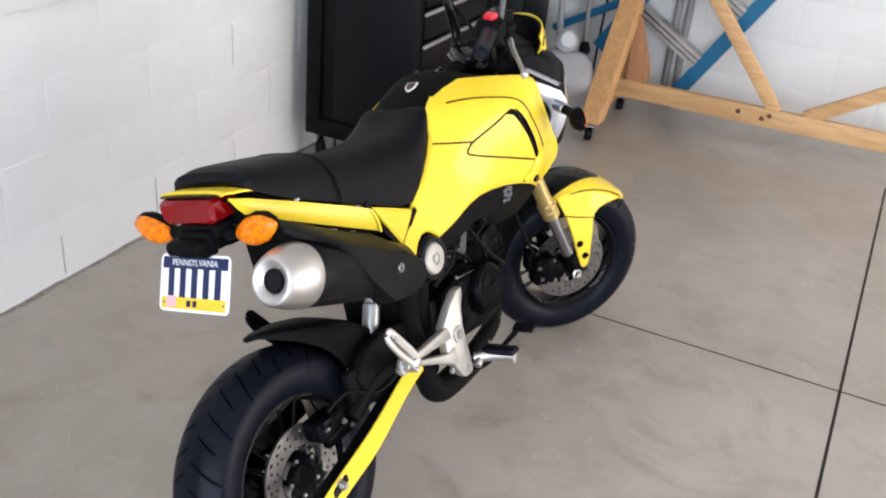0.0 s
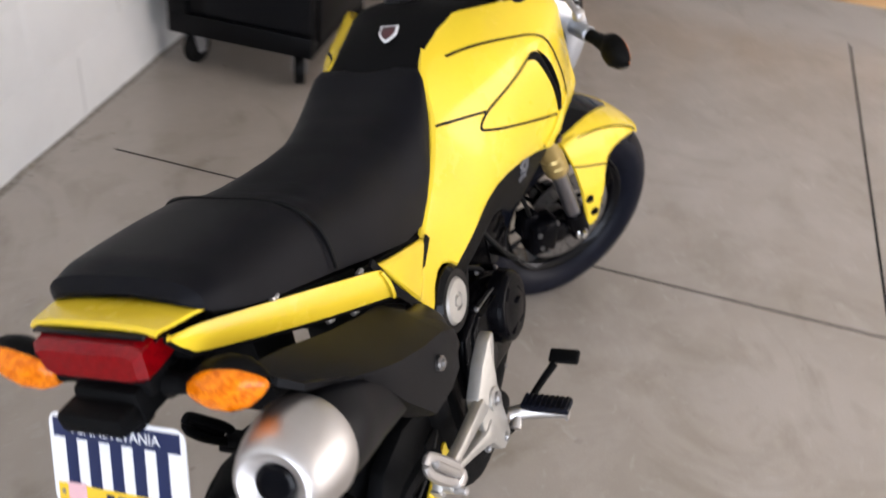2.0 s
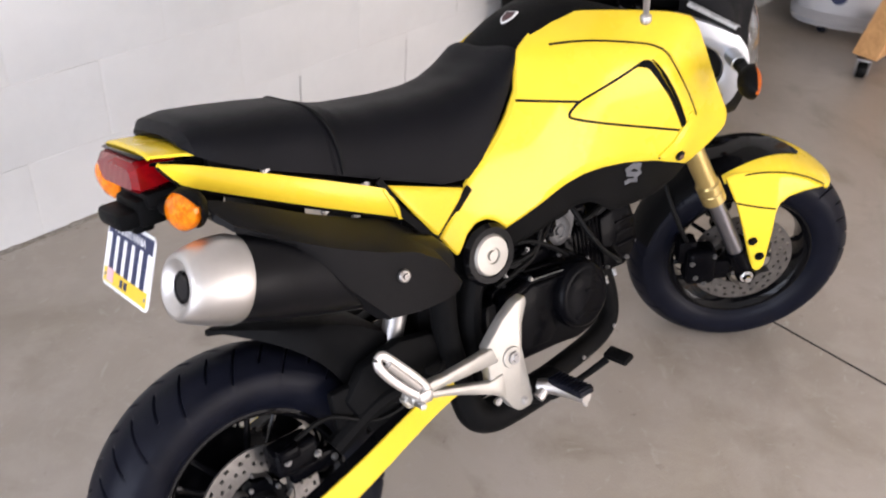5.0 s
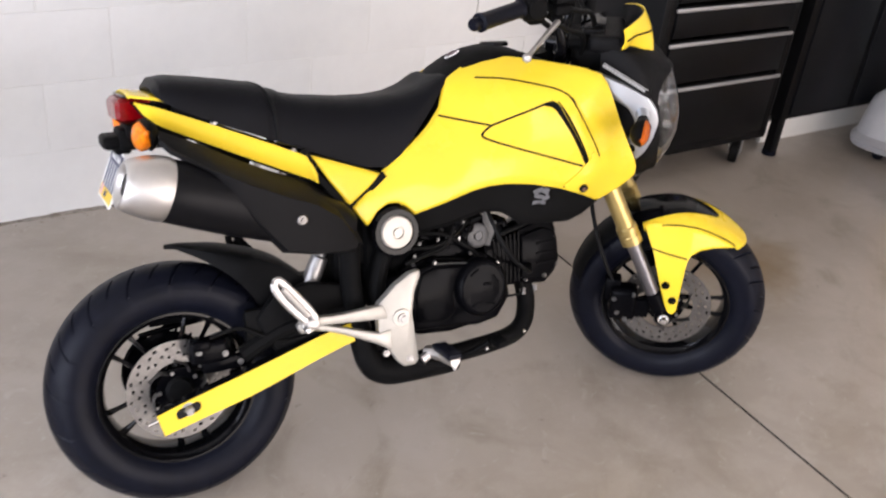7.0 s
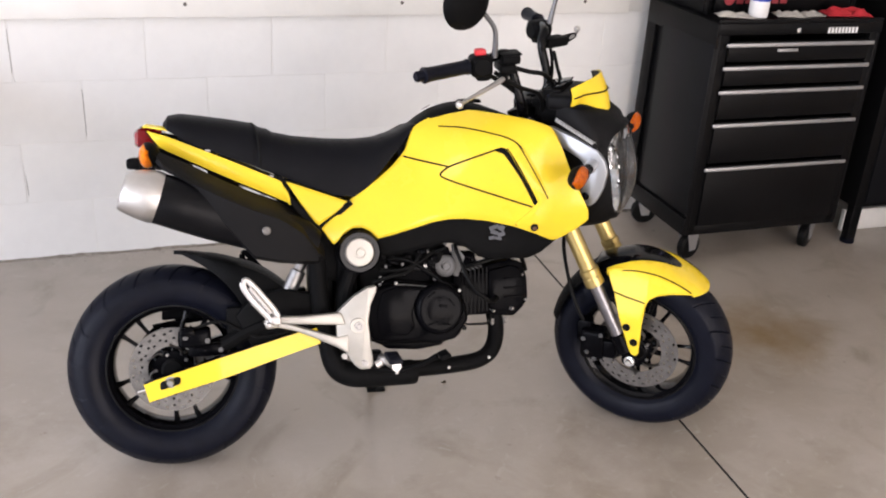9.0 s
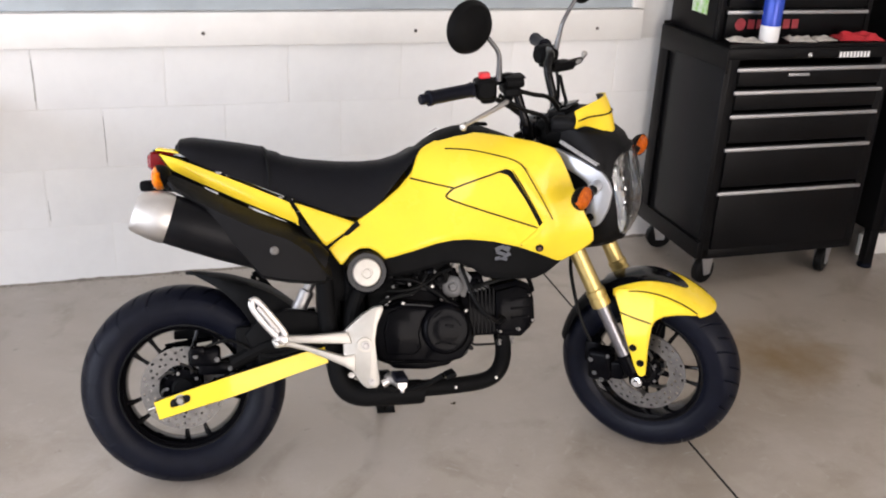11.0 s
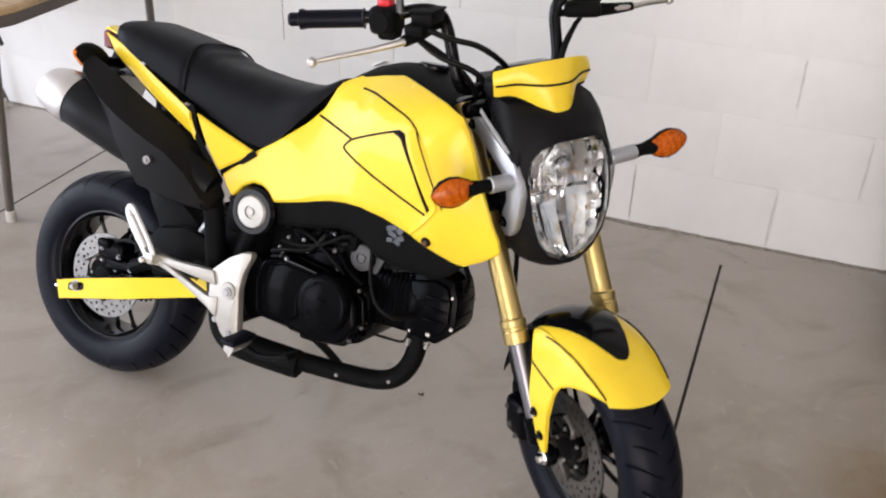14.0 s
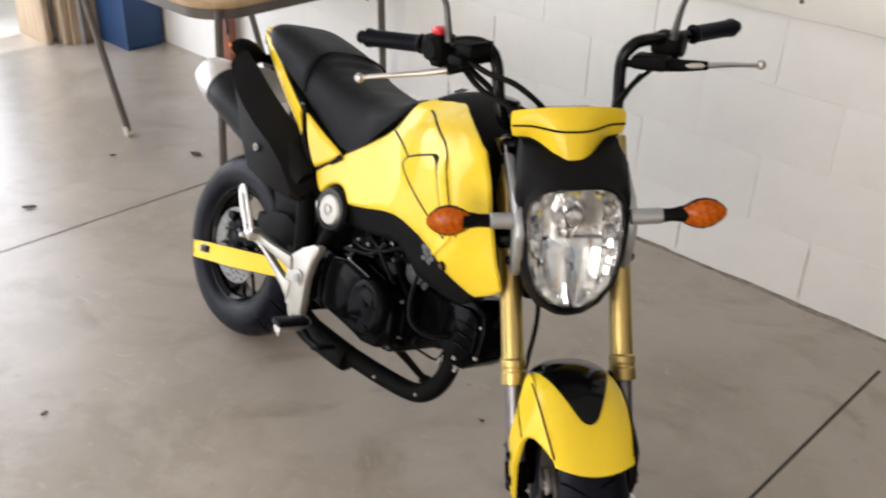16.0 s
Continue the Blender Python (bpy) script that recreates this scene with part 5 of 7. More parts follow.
for q in ((0.104, -0.100, 0.776), (0.244, -0.118, 0.714), (0.178, -0.106, 0.692), (0.224, -0.110, 0.670)):
    bp("tail_clip", join(box(*q, 0.014, 0.007, 0.006, 0.002), bolt((q[0], q[1] - 0.003, q[2]), (0, -1, 0), 0.003, 0.002)), STEEL, "bare metal clip under the tail")
bp("under_tray", loft([[(x, -w_, z + 0.018), (x, w_, z + 0.018), (x, w_, z), (x, -w_, z)] for x, z, w_ in ((0.0, 0.770, 0.062), (0.12, 0.722, 0.074), (0.26, 0.664, 0.084), (0.36, 0.625, 0.086))]), BLACKP, "black plastic tray under the seat")
for x0, x1 in ((0.098, 0.178), (0.258, 0.36)):
    bp("inner_fender_wall", prism([(x0, 0.775 - 0.42 * x0), (x1, 0.775 - 0.42 * x1), (x1 - 0.01, 0.575), (x0 + 0.01, 0.60)], -0.052, 0.060, 0.006, 2), BLACKP, "black inner rear mudguard wall")
cap_rings = []
for x, z, w_ in ((0.572, 0.812, 0.080), (0.585, 0.832, 0.086), (0.61, 0.852, 0.090), (0.643, 0.872, 0.080), (0.68, 0.884, 0.082), (0.715, 0.889, 0.090), (0.76, 0.882, 0.110), (0.80, 0.868, 0.128), (0.84, 0.852, 0.145), (0.875, 0.825, 0.150), (0.89, 0.80, 0.13)):
    cap_rings.append([(x, -w_ * math.cos(a), z - 0.055 + 0.055 * math.sin(a) ** 0.6 - 0.0) for a in (math.pi * k / 24 for k in range(25))] + [(x, 0, z - 0.07)])
cap = bp("tank_cover", loft(cap_rings), BLACKP, "black textured tank centre cover")
for dz, wd, m_ in ((0.0, 0.029, WHITE), (0.003, 0.022, MAROON)):
    pts = [(-0.5, 0.5), (0.5, 0.5), (0.5, -0.05), (0.28, -0.38), (0, -0.6), (-0.28, -0.38), (-0.5, -0.05)]
    badge = prism([(x * wd, z * wd) for x, z in pts], -0.001, 0.001)
    bp("badge", moved(badge, pose(0.632, -0.02, 0.8715 + dz * 0.4, 0, 0, 0) @ pose(0, 0, 0, 0, -28, 0) @ pose(0, 0, 0, 90, 0, 90)), m_, "small red and white shield badge", cap, 0)
bp("fuel_cap", turned([(0.032, 0), (0.032, 0.006), (0.028, 0.010), (0.010, 0.011)], 28, pose(0.745, 0, 0.883)), GLOSSB, "black fuel filler cap", cap)

# -- tail end --
TAIL_Y = Matrix.Translation((0, 0.008, 0))
rings = []
for x, z, w_ in ((0.062, 0.812, 0.094), (0.040, 0.821, 0.095), (0.020, 0.829, 0.094), (0.004, 0.833, 0.091), (-0.016, 0.836, 0.086), (-0.036, 0.839, 0.080), (-0.041, 0.8365, 0.079)):
    rings.append([(x, w_ * u, z - 0.006 * abs(u) ** 4) for u in [k / 8 - 1 for k in range(17)]])
bp("tail_cover", moved(thicken(loft(rings, closed=False), 0.004), TAIL_Y), YELLOW, "yellow tail cover behind the seat")
bp("tail_fairing", moved(join(loft([[(x, -w_, zt), (x, w_, zt), (x, w_ * 0.9, zb), (x, -w_ * 0.9, zb)] for x, w_, zt, zb in ((-0.036, 0.074, 0.822, 0.815), (0.03, 0.076, 0.812, 0.785), (0.12, 0.076, 0.782, 0.752))]), box(0.02, 0, 0.755, 0.09, 0.10, 0.05, 0.01)), TAIL_Y), GLOSSB, "gloss black tail underside")
lamp = [[(x, w_ * u, zc + h * v) for u, v in ((-1, 0.7), (-0.86, 1), (0.86, 1), (1, 0.7), (0.94, -0.75), (0.80, -1), (-0.80, -1), (-0.94, -0.75))] for x, w_, zc, h in ((0.0, 0.068, 0.806, 0.020), (-0.036, 0.070, 0.806, 0.0225), (-0.054, 0.069, 0.805, 0.0215), (-0.062, 0.061, 0.804, 0.015))]
tl = bp("tail_lamp", moved(loft(lamp), TAIL_Y), REDLENS, "red tail lamp lens")
# a black strip stands in for the shadow between tail cover and lens
bp("lamp_shadow_strip", moved(box(-0.033, 0, 0.8300, 0.030, 0.140, 0.004, 0.0015), TAIL_Y), GLOSSB, "black shadow strip over the lens", tl)
hanger = bp("plate_hanger", box(-0.015, 0.008, 0.766, 0.06, 0.10, 0.024, 0.006), BLACKP, "black number plate hanger")
bp("hanger_neck", box(-0.036, 0.010, 0.750, 0.045, 0.085, 0.04, 0.008), BLACKP, "", hanger)
bp("plate_lamp", join(box(-0.064, 0.014, 0.745, 0.045, 0.085, 0.026, 0.008), box(-0.052, 0.014, 0.732, 0.03, 0.080, 0.018, 0.005)), BLACKP, "black plate lamp housing", hanger)
for s in (1, -1):
    side = (lambda b: b) if s == 1 else mirrored
    def shift(b):
        return moved(b, Matrix.Translation((0, 0.010, 0)))

    stem = bp("indicator_stalk", shift(side(tube([(-0.02, -0.05, 0.755), (-0.02, -0.075, 0.756), (-0.022, -0.10, 0.758)], [0.014, 0.011, 0.016], 12))), BLACKP, "black indicator stalk")
    hull = []
    for t, r in ((0.0, 0.010), (0.10, 0.017), (0.28, 0.025), (0.5, 0.028), (0.72, 0.024), (0.9, 0.013), (1.0, 0.004)):
        c = Vector((-0.030, -0.086 - 0.095 * t, 0.757 + 0.018 * t))
        hull.append([c + Vector((-0.62 * r * math.cos(a) * (1.0 if math.cos(a) > 0 else 1.35), 0, r * math.sin(a))) for a in (2 * math.pi * k / 20 for k in range(20))])
    bp("indicator_lens", shift(side(loft(hull))), AMBERR, "amber indicator lens", stem)
    shell = []
    for t, r in ((0.0, 0.012), (0.10, 0.019), (0.28, 0.027), (0.5, 0.030), (0.72, 0.026), (0.9, 0.015), (1.0, 0.005)):
        c = Vector((-0.022, -0.086 - 0.095 * t, 0.757 + 0.018 * t))
        shell.append([c + Vector((0.85 * r * math.sin(a) - 0.003, 0, (r + 0.001) * math.cos(a))) for a in (math.pi * (k * 1.02 - 1.7) / 12 for k in range(13))])
    bp("indicator_housing", shift(side(thicken(loft(shell, closed=False), 0.002))), BLACKP, "", stem)

PLATE = Matrix.Translation((-0.073, 0.019, 0.678)) @ pose(0, 0, 0, 0, 22.8, 0) @ pose(0, 0, 0, 0.8, 0, 0)
PW, PH = 0.179, 0.1035


def plate_box(y0, y1, z0, z1, lift, t=0.0008):
    return moved(box(-lift, (y0 + y1) / 2, (z0 + z1) / 2, t, y1 - y0, z1 - z0), PLATE)


def round_plate(w_, h, r, x0, x1):
    pts = []
    for cx, cz, a0 in ((w_ / 2 - r, h / 2 - r, 0), (-w_ / 2 + r, h / 2 - r, 90), (-w_ / 2 + r, -h / 2 + r, 180), (w_ / 2 - r, -h / 2 + r, 270)):
        pts += [(cx + r * math.cos(radians(a0 + k * 15)), cz + r * math.sin(radians(a0 + k * 15))) for k in range(7)]
    return moved(prism(pts, x0, x1), PLATE @ pose(0, 0, 0, 0, 0, 90))


plate = bp("number_plate", round_plate(PW, PH, 0.012, -0.0006, 0.0012), WHITE, "white motorcycle plate with navy and yellow bands", smooth=0)
bp("plate_band", plate_box(-PW / 2 + 0.006, PW / 2 - 0.006, PH / 2 - 0.026, PH / 2 - 0.005, 0.0014), NAVY, "navy band", plate, 0)
bp("plate_band", plate_box(-PW / 2 + 0.008, PW / 2 - 0.006, -PH / 2 + 0.005, -PH / 2 + 0.026, 0.0014), PLATEY, "yellow band", plate, 0)
bp("plate_sticker", plate_box(PW / 2 - 0.045, PW / 2 - 0.020, -PH / 2 + 0.008, -PH / 2 + 0.028, 0.002), PINK, "pale pink sticker", plate, 0)
for k in range(5):
    yc = 0.060 - 0.030 * k
    bp("plate_bar", plate_box(yc - 0.0075, yc + 0.0075, -0.026, 0.026, 0.0016), NAVY, "", plate, 0)
for k in range(2):
    bp("plate_bar", plate_box(0.012 - 0.016 * k - 0.005, 0.012 - 0.016 * k + 0.005, -PH / 2 + 0.010, -PH / 2 + 0.021, 0.0022), NAVY, "", plate, 0)
for yy in (PW / 2 - 0.013, -PW / 2 + 0.013):
    bp("plate_screw", bolt(PLATE @ Vector((-0.001, yy, -PH / 2 + 0.016)), PLATE.to_3x3() @ Vector((-1, 0, 0)), 0.003, 0.002), STEEL, "", plate)
words = bpy.data.curves.new("words", "FONT")
words.body, words.size, words.align_x, words.align_y, words.extrude = "PENNSYLVANIA", 0.0165, "CENTER", "CENTER", 0.0003
tmp = new("words", words)
wm = bmesh.new()
wm.from_mesh(tmp.to_mesh())
tmp.to_mesh_clear()
bpy.data.objects.remove(tmp)
bp("lettering", moved(wm, PLATE @ pose(-0.0022, 0, PH / 2 - 0.0155, 90, 0, -90)), WHITE, "white raised lettering", plate, 0)

# -- exhaust --
MA, MB = Vector((-0.076, -0.178, 0.697)), Vector((0.345, -0.130, 0.555))
ax = (MB - MA).normalized()
sidev = Vector((0, -1, 0)) - ax * (-ax.y)
sidev.normalize()
upv = ax.cross(sidev) * -1
upv = upv if upv.z > 0 else -upv


def muf_ring(t, ry, rz, off=0.0, n=36):
    c = MA + (MB - MA) * t + upv * off
    return [c + sidev * (ry * math.cos(2 * math.pi * k / n)) + upv * (rz * math.sin(2 * math.pi * k / n)) for k in range(n)]


silencer = bp("silencer", loft([muf_ring(t, a, b, o) for t, a, b, o in ((0.14, 0.050, 0.053, 0), (0.155, 0.0535, 0.0565, 0), (0.30, 0.051, 0.059, 0), (0.45, 0.045, 0.060, 0), (0.75, 0.044, 0.056, 0), (0.93, 0.040, 0.046, 0), (1.0, 0.03, 0.03, 0))]), CANB, "black silencer can")
bp("end_cap", loft([muf_ring(t, a, b, o) for t, a, b, o in ((0.168, 0.0545, 0.0575, 0), (0.15, 0.0562, 0.0592, 0), (0.11, 0.0552, 0.058, 0), (0.06, 0.0515, 0.0535, -0.0015), (0.02, 0.0465, 0.048, -0.0035), (-0.002, 0.0425, 0.0435, -0.005), (-0.009, 0.0395, 0.040, -0.0055), (-0.011, 0.036, 0.0365, -0.0055), (-0.008, 0.032, 0.032, -0.0055), (0.004, 0.0245, 0.0245, -0.0055), (0.016, 0.0195, 0.0195, -0.0055))], caps=False), ALU, "brushed aluminium silencer end cone", silencer)
bp("outlet", loft([muf_ring(t, a, a, -0.0055) for t, a in ((0.008, 0.0208), (0.006, 0.016), (0.06, 0.015))], caps=True), GLOSSB, "dark exhaust outlet", silencer)
shield = []
GX = [-0.006, 0.010, 0.045, 0.08, 0.11, 0.14, 0.20, 0.26, 0.31, 0.345, 0.362]
GT = [0.774, 0.768, 0.752, 0.735, 0.719, 0.704, 0.677, 0.654, 0.620, 0.572, 0.545]
GB = [0.754, 0.736, 0.712, 0.688, 0.652, 0.606, 0.535, 0.522, 0.516, 0.513, 0.520]
GY = [0.160, 0.176, 0.192, 0.201, 0.205, 0.206, 0.204, 0.198, 0.188, 0.172, 0.155]
for x, zt, zb, yo in zip(GX, GT, GB, GY):
    yi = float(np.interp(x, [0.0, 0.36], [0.136, 0.112]))
    zm = max(zb + 0.006, zt - 0.030)
    rim, top, out = Vector((x, -yi, zt)), Vector((x, -yi - 0.003, zt + 0.002)), Vector((x, -yo, zm))
    shield.append([(x, -yi, zt - 0.014), rim, top, top.lerp(out, 0.45) + Vector((0, 0, 0.001)), top.lerp(out, 0.86), (x, -yo - 0.0015, zm - 0.004), (x, -yo - 0.001, zm * 0.6 + zb * 0.4), (x, -yo + 0.004, zb + 0.005), (x, -yo + 0.014, zb), (x, -yo + 0.05, zb - 0.008 if x > 0.13 else zb - 0.002)])
sh = bp("silencer_guard", thicken(loft(shield, closed=False), 0.004), GUARDP, "matt black silencer guard", smooth=22)
bp("guard_bolt", join(bolt((0.228, -0.209, 0.597), (0, -1, 0.05), 0.0050, 0.004), turned([(0.010, -0.006), (0.010, 0.001), (0.008, 0.003)], 18, along((0.228, -0.207, 0.597), (0.228, -1, 0.637)))), DISC, "dull steel guard bolt", sh)
ex = bp("exhaust_pipe", tube([(0.800, 0.004, 0.375), (0.811, -0.002, 0.33), (0.811, -0.012, 0.285), (0.793, -0.026, 0.247), (0.755, -0.036, 0.227), (0.68, -0.052, 0.222), (0.56, -0.076, 0.224)], 0.0212, 18), BLACKP, "black header pipe")
bp("pipe_flange", join(rod((0.801, 0.003, 0.362), (0.806, 0.0, 0.350), 0.030, 22, 0.003), *[bolt(q, (0.1, -0.5, -1), 0.0052, 0.007) for q in ((0.798, -0.024, 0.322), (0.836, -0.012, 0.322))]), STEEL, "dull steel header flange", ex)
bp("catalyst_box", tube([(0.578, -0.082, 0.219), (0.574, -0.083, 0.219), (0.48, -0.090, 0.221), (0.42, -0.092, 0.226), (0.385, -0.094, 0.252), (0.366, -0.098, 0.32), (0.35, -0.105, 0.42), (0.345, -0.118, 0.50), (0.335, -0.128, 0.545)], [0.026, 0.031, 0.0315, 0.031, 0.028, 0.024, 0.022, 0.022, 0.022], 20), BLACKP, "black exhaust collector and link pipe", ex)
for q in ((0.672, -0.0745, 0.222), (0.783, -0.050, 0.236)):
    bp("pipe_bolt", bolt(q, (0, -1, 0), 0.0045, 0.004), STEEL, "bright heat shield bolt", ex)

# -- engine --
CASE = [(0.470, 0.300), (0.500, 0.286), (0.660, 0.282), (0.705, 0.298), (0.722, 0.340), (0.716, 0.400), (0.700, 0.428), (0.650, 0.455), (0.630, 0.486), (0.600, 0.494), (0.550, 0.478), (0.490, 0.452), (0.466, 0.400)]
eng = bp("engine_case", prism(CASE, -0.062, 0.10, 0.010, 3), ENGINE, "black engine crankcase")
COVER = [(0.470, 0.316), (0.463, 0.386), (0.477, 0.434), (0.540, 0.449), (0.612, 0.439), (0.666, 0.424), (0.706, 0.398), (0.716, 0.350), (0.684, 0.302), (0.632, 0.293), (0.586, 0.300), (0.485, 0.306)]
cx, cz = 0.590, 0.366
cover = bp("clutch_cover", join(prism(COVER, -0.112, -0.074, 0.009, 3), prism([(cx + (x - cx) * 1.03, cz + (z - cz) * 1.05) for x, z in COVER], -0.080, -0.058, 0.003, 2),
                                moved(turned([(0.062, -0.006), (0.060, 0.012), (0.056, 0.020), (0.050, 0.0235), (0.044, 0.0225), (0.030, 0.0250), (0.014, 0.0262), (0.001, 0.0265)], 44), along((0.640, -0.110, 0.382), (0.640, -1, 0.382)) @ Matrix.Diagonal((1.0, 1.06, 1, 1)))), ENGINE, "black glossy clutch cover with a domed centre", smooth=40)
bp("cover_panel", prism([(0.500, 0.428), (0.536, 0.440), (0.600, 0.433), (0.584, 0.405), (0.574, 0.372), (0.580, 0.336), (0.560, 0.318), (0.492, 0.324), (0.486, 0.380)], -0.1165, -0.106, 0.005, 3), ENGINE, "raised flat panel of the cover", cover)
# upper rib in bright metal: a highlight painted along the black cover's top edge
for dz, dy in ((0.0, 0.0), (-0.009, -0.006)):
    bp("cover_rib", tube([(0.535, -0.113 + dy, 0.446 + dz), (0.575, -0.114 + dy, 0.443 + dz), (0.610, -0.113 + dy, 0.438 + dz)], 0.0014, 8, 2), BOLTD if dz == 0.0 else ENGINE, "", cover)
bp("filler_plug", moved(box(0, 0, 0, 0.020, 0.005, 0.006, 0.002), pose(0.646, -0.1385, 0.392, 0, 8)), ENGINE, "small raised boss", cover)
for q, a_ in (((0.622, 0.350), -20), ((0.655, 0.346), 12), ((0.668, 0.400), 50), ((0.618, 0.420), -35)):
    bp("cover_rib", moved(box(0, 0, 0, 0.024, 0.005, 0.004, 0.0015), pose(q[0], -0.1335, q[1], 0, a_)), ENGINE, "", cover)
for i in range(9):
    q = Vector((0.600, 0, 0.297)).lerp(Vector((0.712, 0, 0.322)), i / 8)
    bp("cover_lug", rod((q.x, -0.080, q.z - 0.006 * math.sin(i / 8 * math.pi)), (q.x, -0.060, q.z - 0.006 * math.sin(i / 8 * math.pi)), 0.0062, 10, 0.001), ENGINE, "", cover)
for q in ((0.478, 0.322), (0.470, 0.380), (0.500, 0.440), (0.690, 0.306), (0.640, 0.296), (0.590, 0.302)):
    bp("cover_bolt", bolt((q[0], -0.0805, q[1]), (0, -1, 0), 0.0036, 0.003), BOLTD, "", cover)
bp("sump", prism([(0.50, 0.288), (0.52, 0.270), (0.60, 0.264), (0.66, 0.272), (0.690, 0.300), (0.68, 0.312), (0.51, 0.305)], -0.045, 0.085, 0.008, 2), ENGINE, "black finned sump", eng)
# bright bolts on their bosses round the crankcase
for x, y, z, r in ((0.616, -0.060, 0.480, 0.0062), (0.561, -0.076, 0.466, 0.0042), (0.535, -0.112, 0.449, 0.0042), (0.638, -0.075, 0.448, 0.0042), (0.699, -0.082, 0.419, 0.0042), (0.713, -0.076, 0.341, 0.0042), (0.583, -0.072, 0.489, 0.003), (0.606, -0.066, 0.497, 0.003), (0.505, -0.082, 0.452, 0.0038)):
    bp("boss", rod((x, -0.050, z), (x, y + 0.001, z), r * 1.7, 14, 0.001), ENGINE, "", eng)
    bp("case_bolt", bolt((x, y, z), (0, -1, 0), r, 0.004), STEEL, "bright zinc case bolt", eng)
cyl = bp("cylinder", box(0.745, 0.020, 0.398, 0.100, 0.100, 0.112, 0.010), ENGINE, "finned black cylinder")
for i in range(7):
    bp("fin", box(0.720 + 0.0105 * i, 0.020, 0.398 + 0.002 * i, 0.006, 0.104, 0.116, 0.0015, 1), ENGINE, "", cyl)
bp("breather_pipe", tube([(0.720, -0.036, 0.345), (0.724, -0.040, 0.325), (0.757, -0.034, 0.321), (0.790, -0.028, 0.323), (0.796, -0.020, 0.345)], 0.0030, 8), HOSE, "thin black breather pipe", cyl)
HEAD = [(0.775, 0.346), (0.803, 0.338), (0.858, 0.334), (0.884, 0.358), (0.896, 0.382), (0.893, 0.436), (0.880, 0.474), (0.846, 0.486), (0.775, 0.470)]
head = bp("cylinder_head", join(prism(HEAD, -0.024, 0.074, 0.007, 2), prism([(0.838 + (x - 0.838) * 0.80, 0.410 + (z - 0.410) * 0.80) for x, z in HEAD], -0.036, -0.018, 0.005, 2)), ENGINE, "black cylinder head", smooth=25)
for z in (0.388, 0.412, 0.436):
    bp("head_rib", box(0.852, -0.037, z, 0.052, 0.006, 0.006, 0.002), ENGINE, "", head)
for z in (0.372, 0.400, 0.428, 0.452):
    bp("head_rib", box(0.894 - 0.0012 * abs(z - 0.40) * 100, 0.024, z, 0.008, 0.070, 0.005, 0.002), ENGINE, "", head)
for x, y, z, r in ((0.847, -0.038, 0.358, 0.0046), (0.888, -0.021, 0.377, 0.0046), (0.878, -0.021, 0.442, 0.0042), (0.799, -0.026, 0.407, 0.0034), (0.880, 0.030, 0.466, 0.0036), (0.893, 0.060, 0.428, 0.0036), (0.800, -0.030, 0.352, 0.0036), (0.890, 0.050, 0.372, 0.0036)):
    bp("boss", rod((x - 0.004, -0.010 if y < 0 else y, z), (x, y + 0.001, z), r * 1.9, 14, 0.001), ENGINE, "", head)
    bp("head_bolt", bolt((x, y, z), (0.3, -1, 0) if y < 0 else (1, -0.3, 0.1), r, 0.005), STEEL, "bright zinc head bolt", head)
bp("spark_lead", tube([(0.806, -0.034, 0.386), (0.783, -0.080, 0.386), (0.758, -0.100, 0.402), (0.735, -0.093, 0.424), (0.717, -0.080, 0.458), (0.707, -0.066, 0.490), (0.697, -0.054, 0.522), (0.70, -0.04, 0.55)], [0.0085, 0.006, 0.0048, 0.0048, 0.0048, 0.0048, 0.0048, 0.0048], 10), HOSE, "black spark plug lead", head)
throttle = bp("throttle_body", join(rod((0.673, 0.03, 0.476), (0.673, -0.041, 0.476), 0.029, 26, 0.002), rod((0.60, -0.01, 0.51), (0.72, -0.01, 0.47), 0.024, 18), box(0.72, 0.0, 0.49, 0.07, 0.06, 0.03, 0.006),
                                    prism([(0.683, 0.524), (0.662, 0.518), (0.628, 0.488), (0.640, 0.452), (0.664, 0.442), (0.700, 0.450)], -0.036, -0.020, 0.004, 2)), ENGINE, "black throttle body")
bp("throttle_cap", turned([(0.0275, -0.002), (0.0275, 0.004), (0.024, 0.006), (0.013, 0.006), (0.011, 0.004), (0.009, 0.004), (0.008, 0.007), (0.0005, 0.0075)], 30, along((0.673, -0.041, 0.476), (0.673, -1, 0.476))), CAPG, "dull grey throttle cap", throttle)
bp("cable_plate", prism([(0.690, 0.530), (0.700, 0.528), (0.725, 0.497), (0.718, 0.474), (0.706, 0.446), (0.694, 0.450)], -0.036, -0.031, 0.001, 1), CAPG, "dull grey cable plate", throttle)
bp("throttle_cable", tube([(0.669, -0.030, 0.515), (0.662, -0.050, 0.535), (0.64, -0.062, 0.556), (0.60, -0.05, 0.575)], 0.004, 8), HOSE, "black throttle cable", throttle)
bp("starter_motor", rod((0.56, -0.02, 0.475), (0.68, -0.02, 0.475), 0.026, 18, 0.004), ENGINE, "black starter motor")
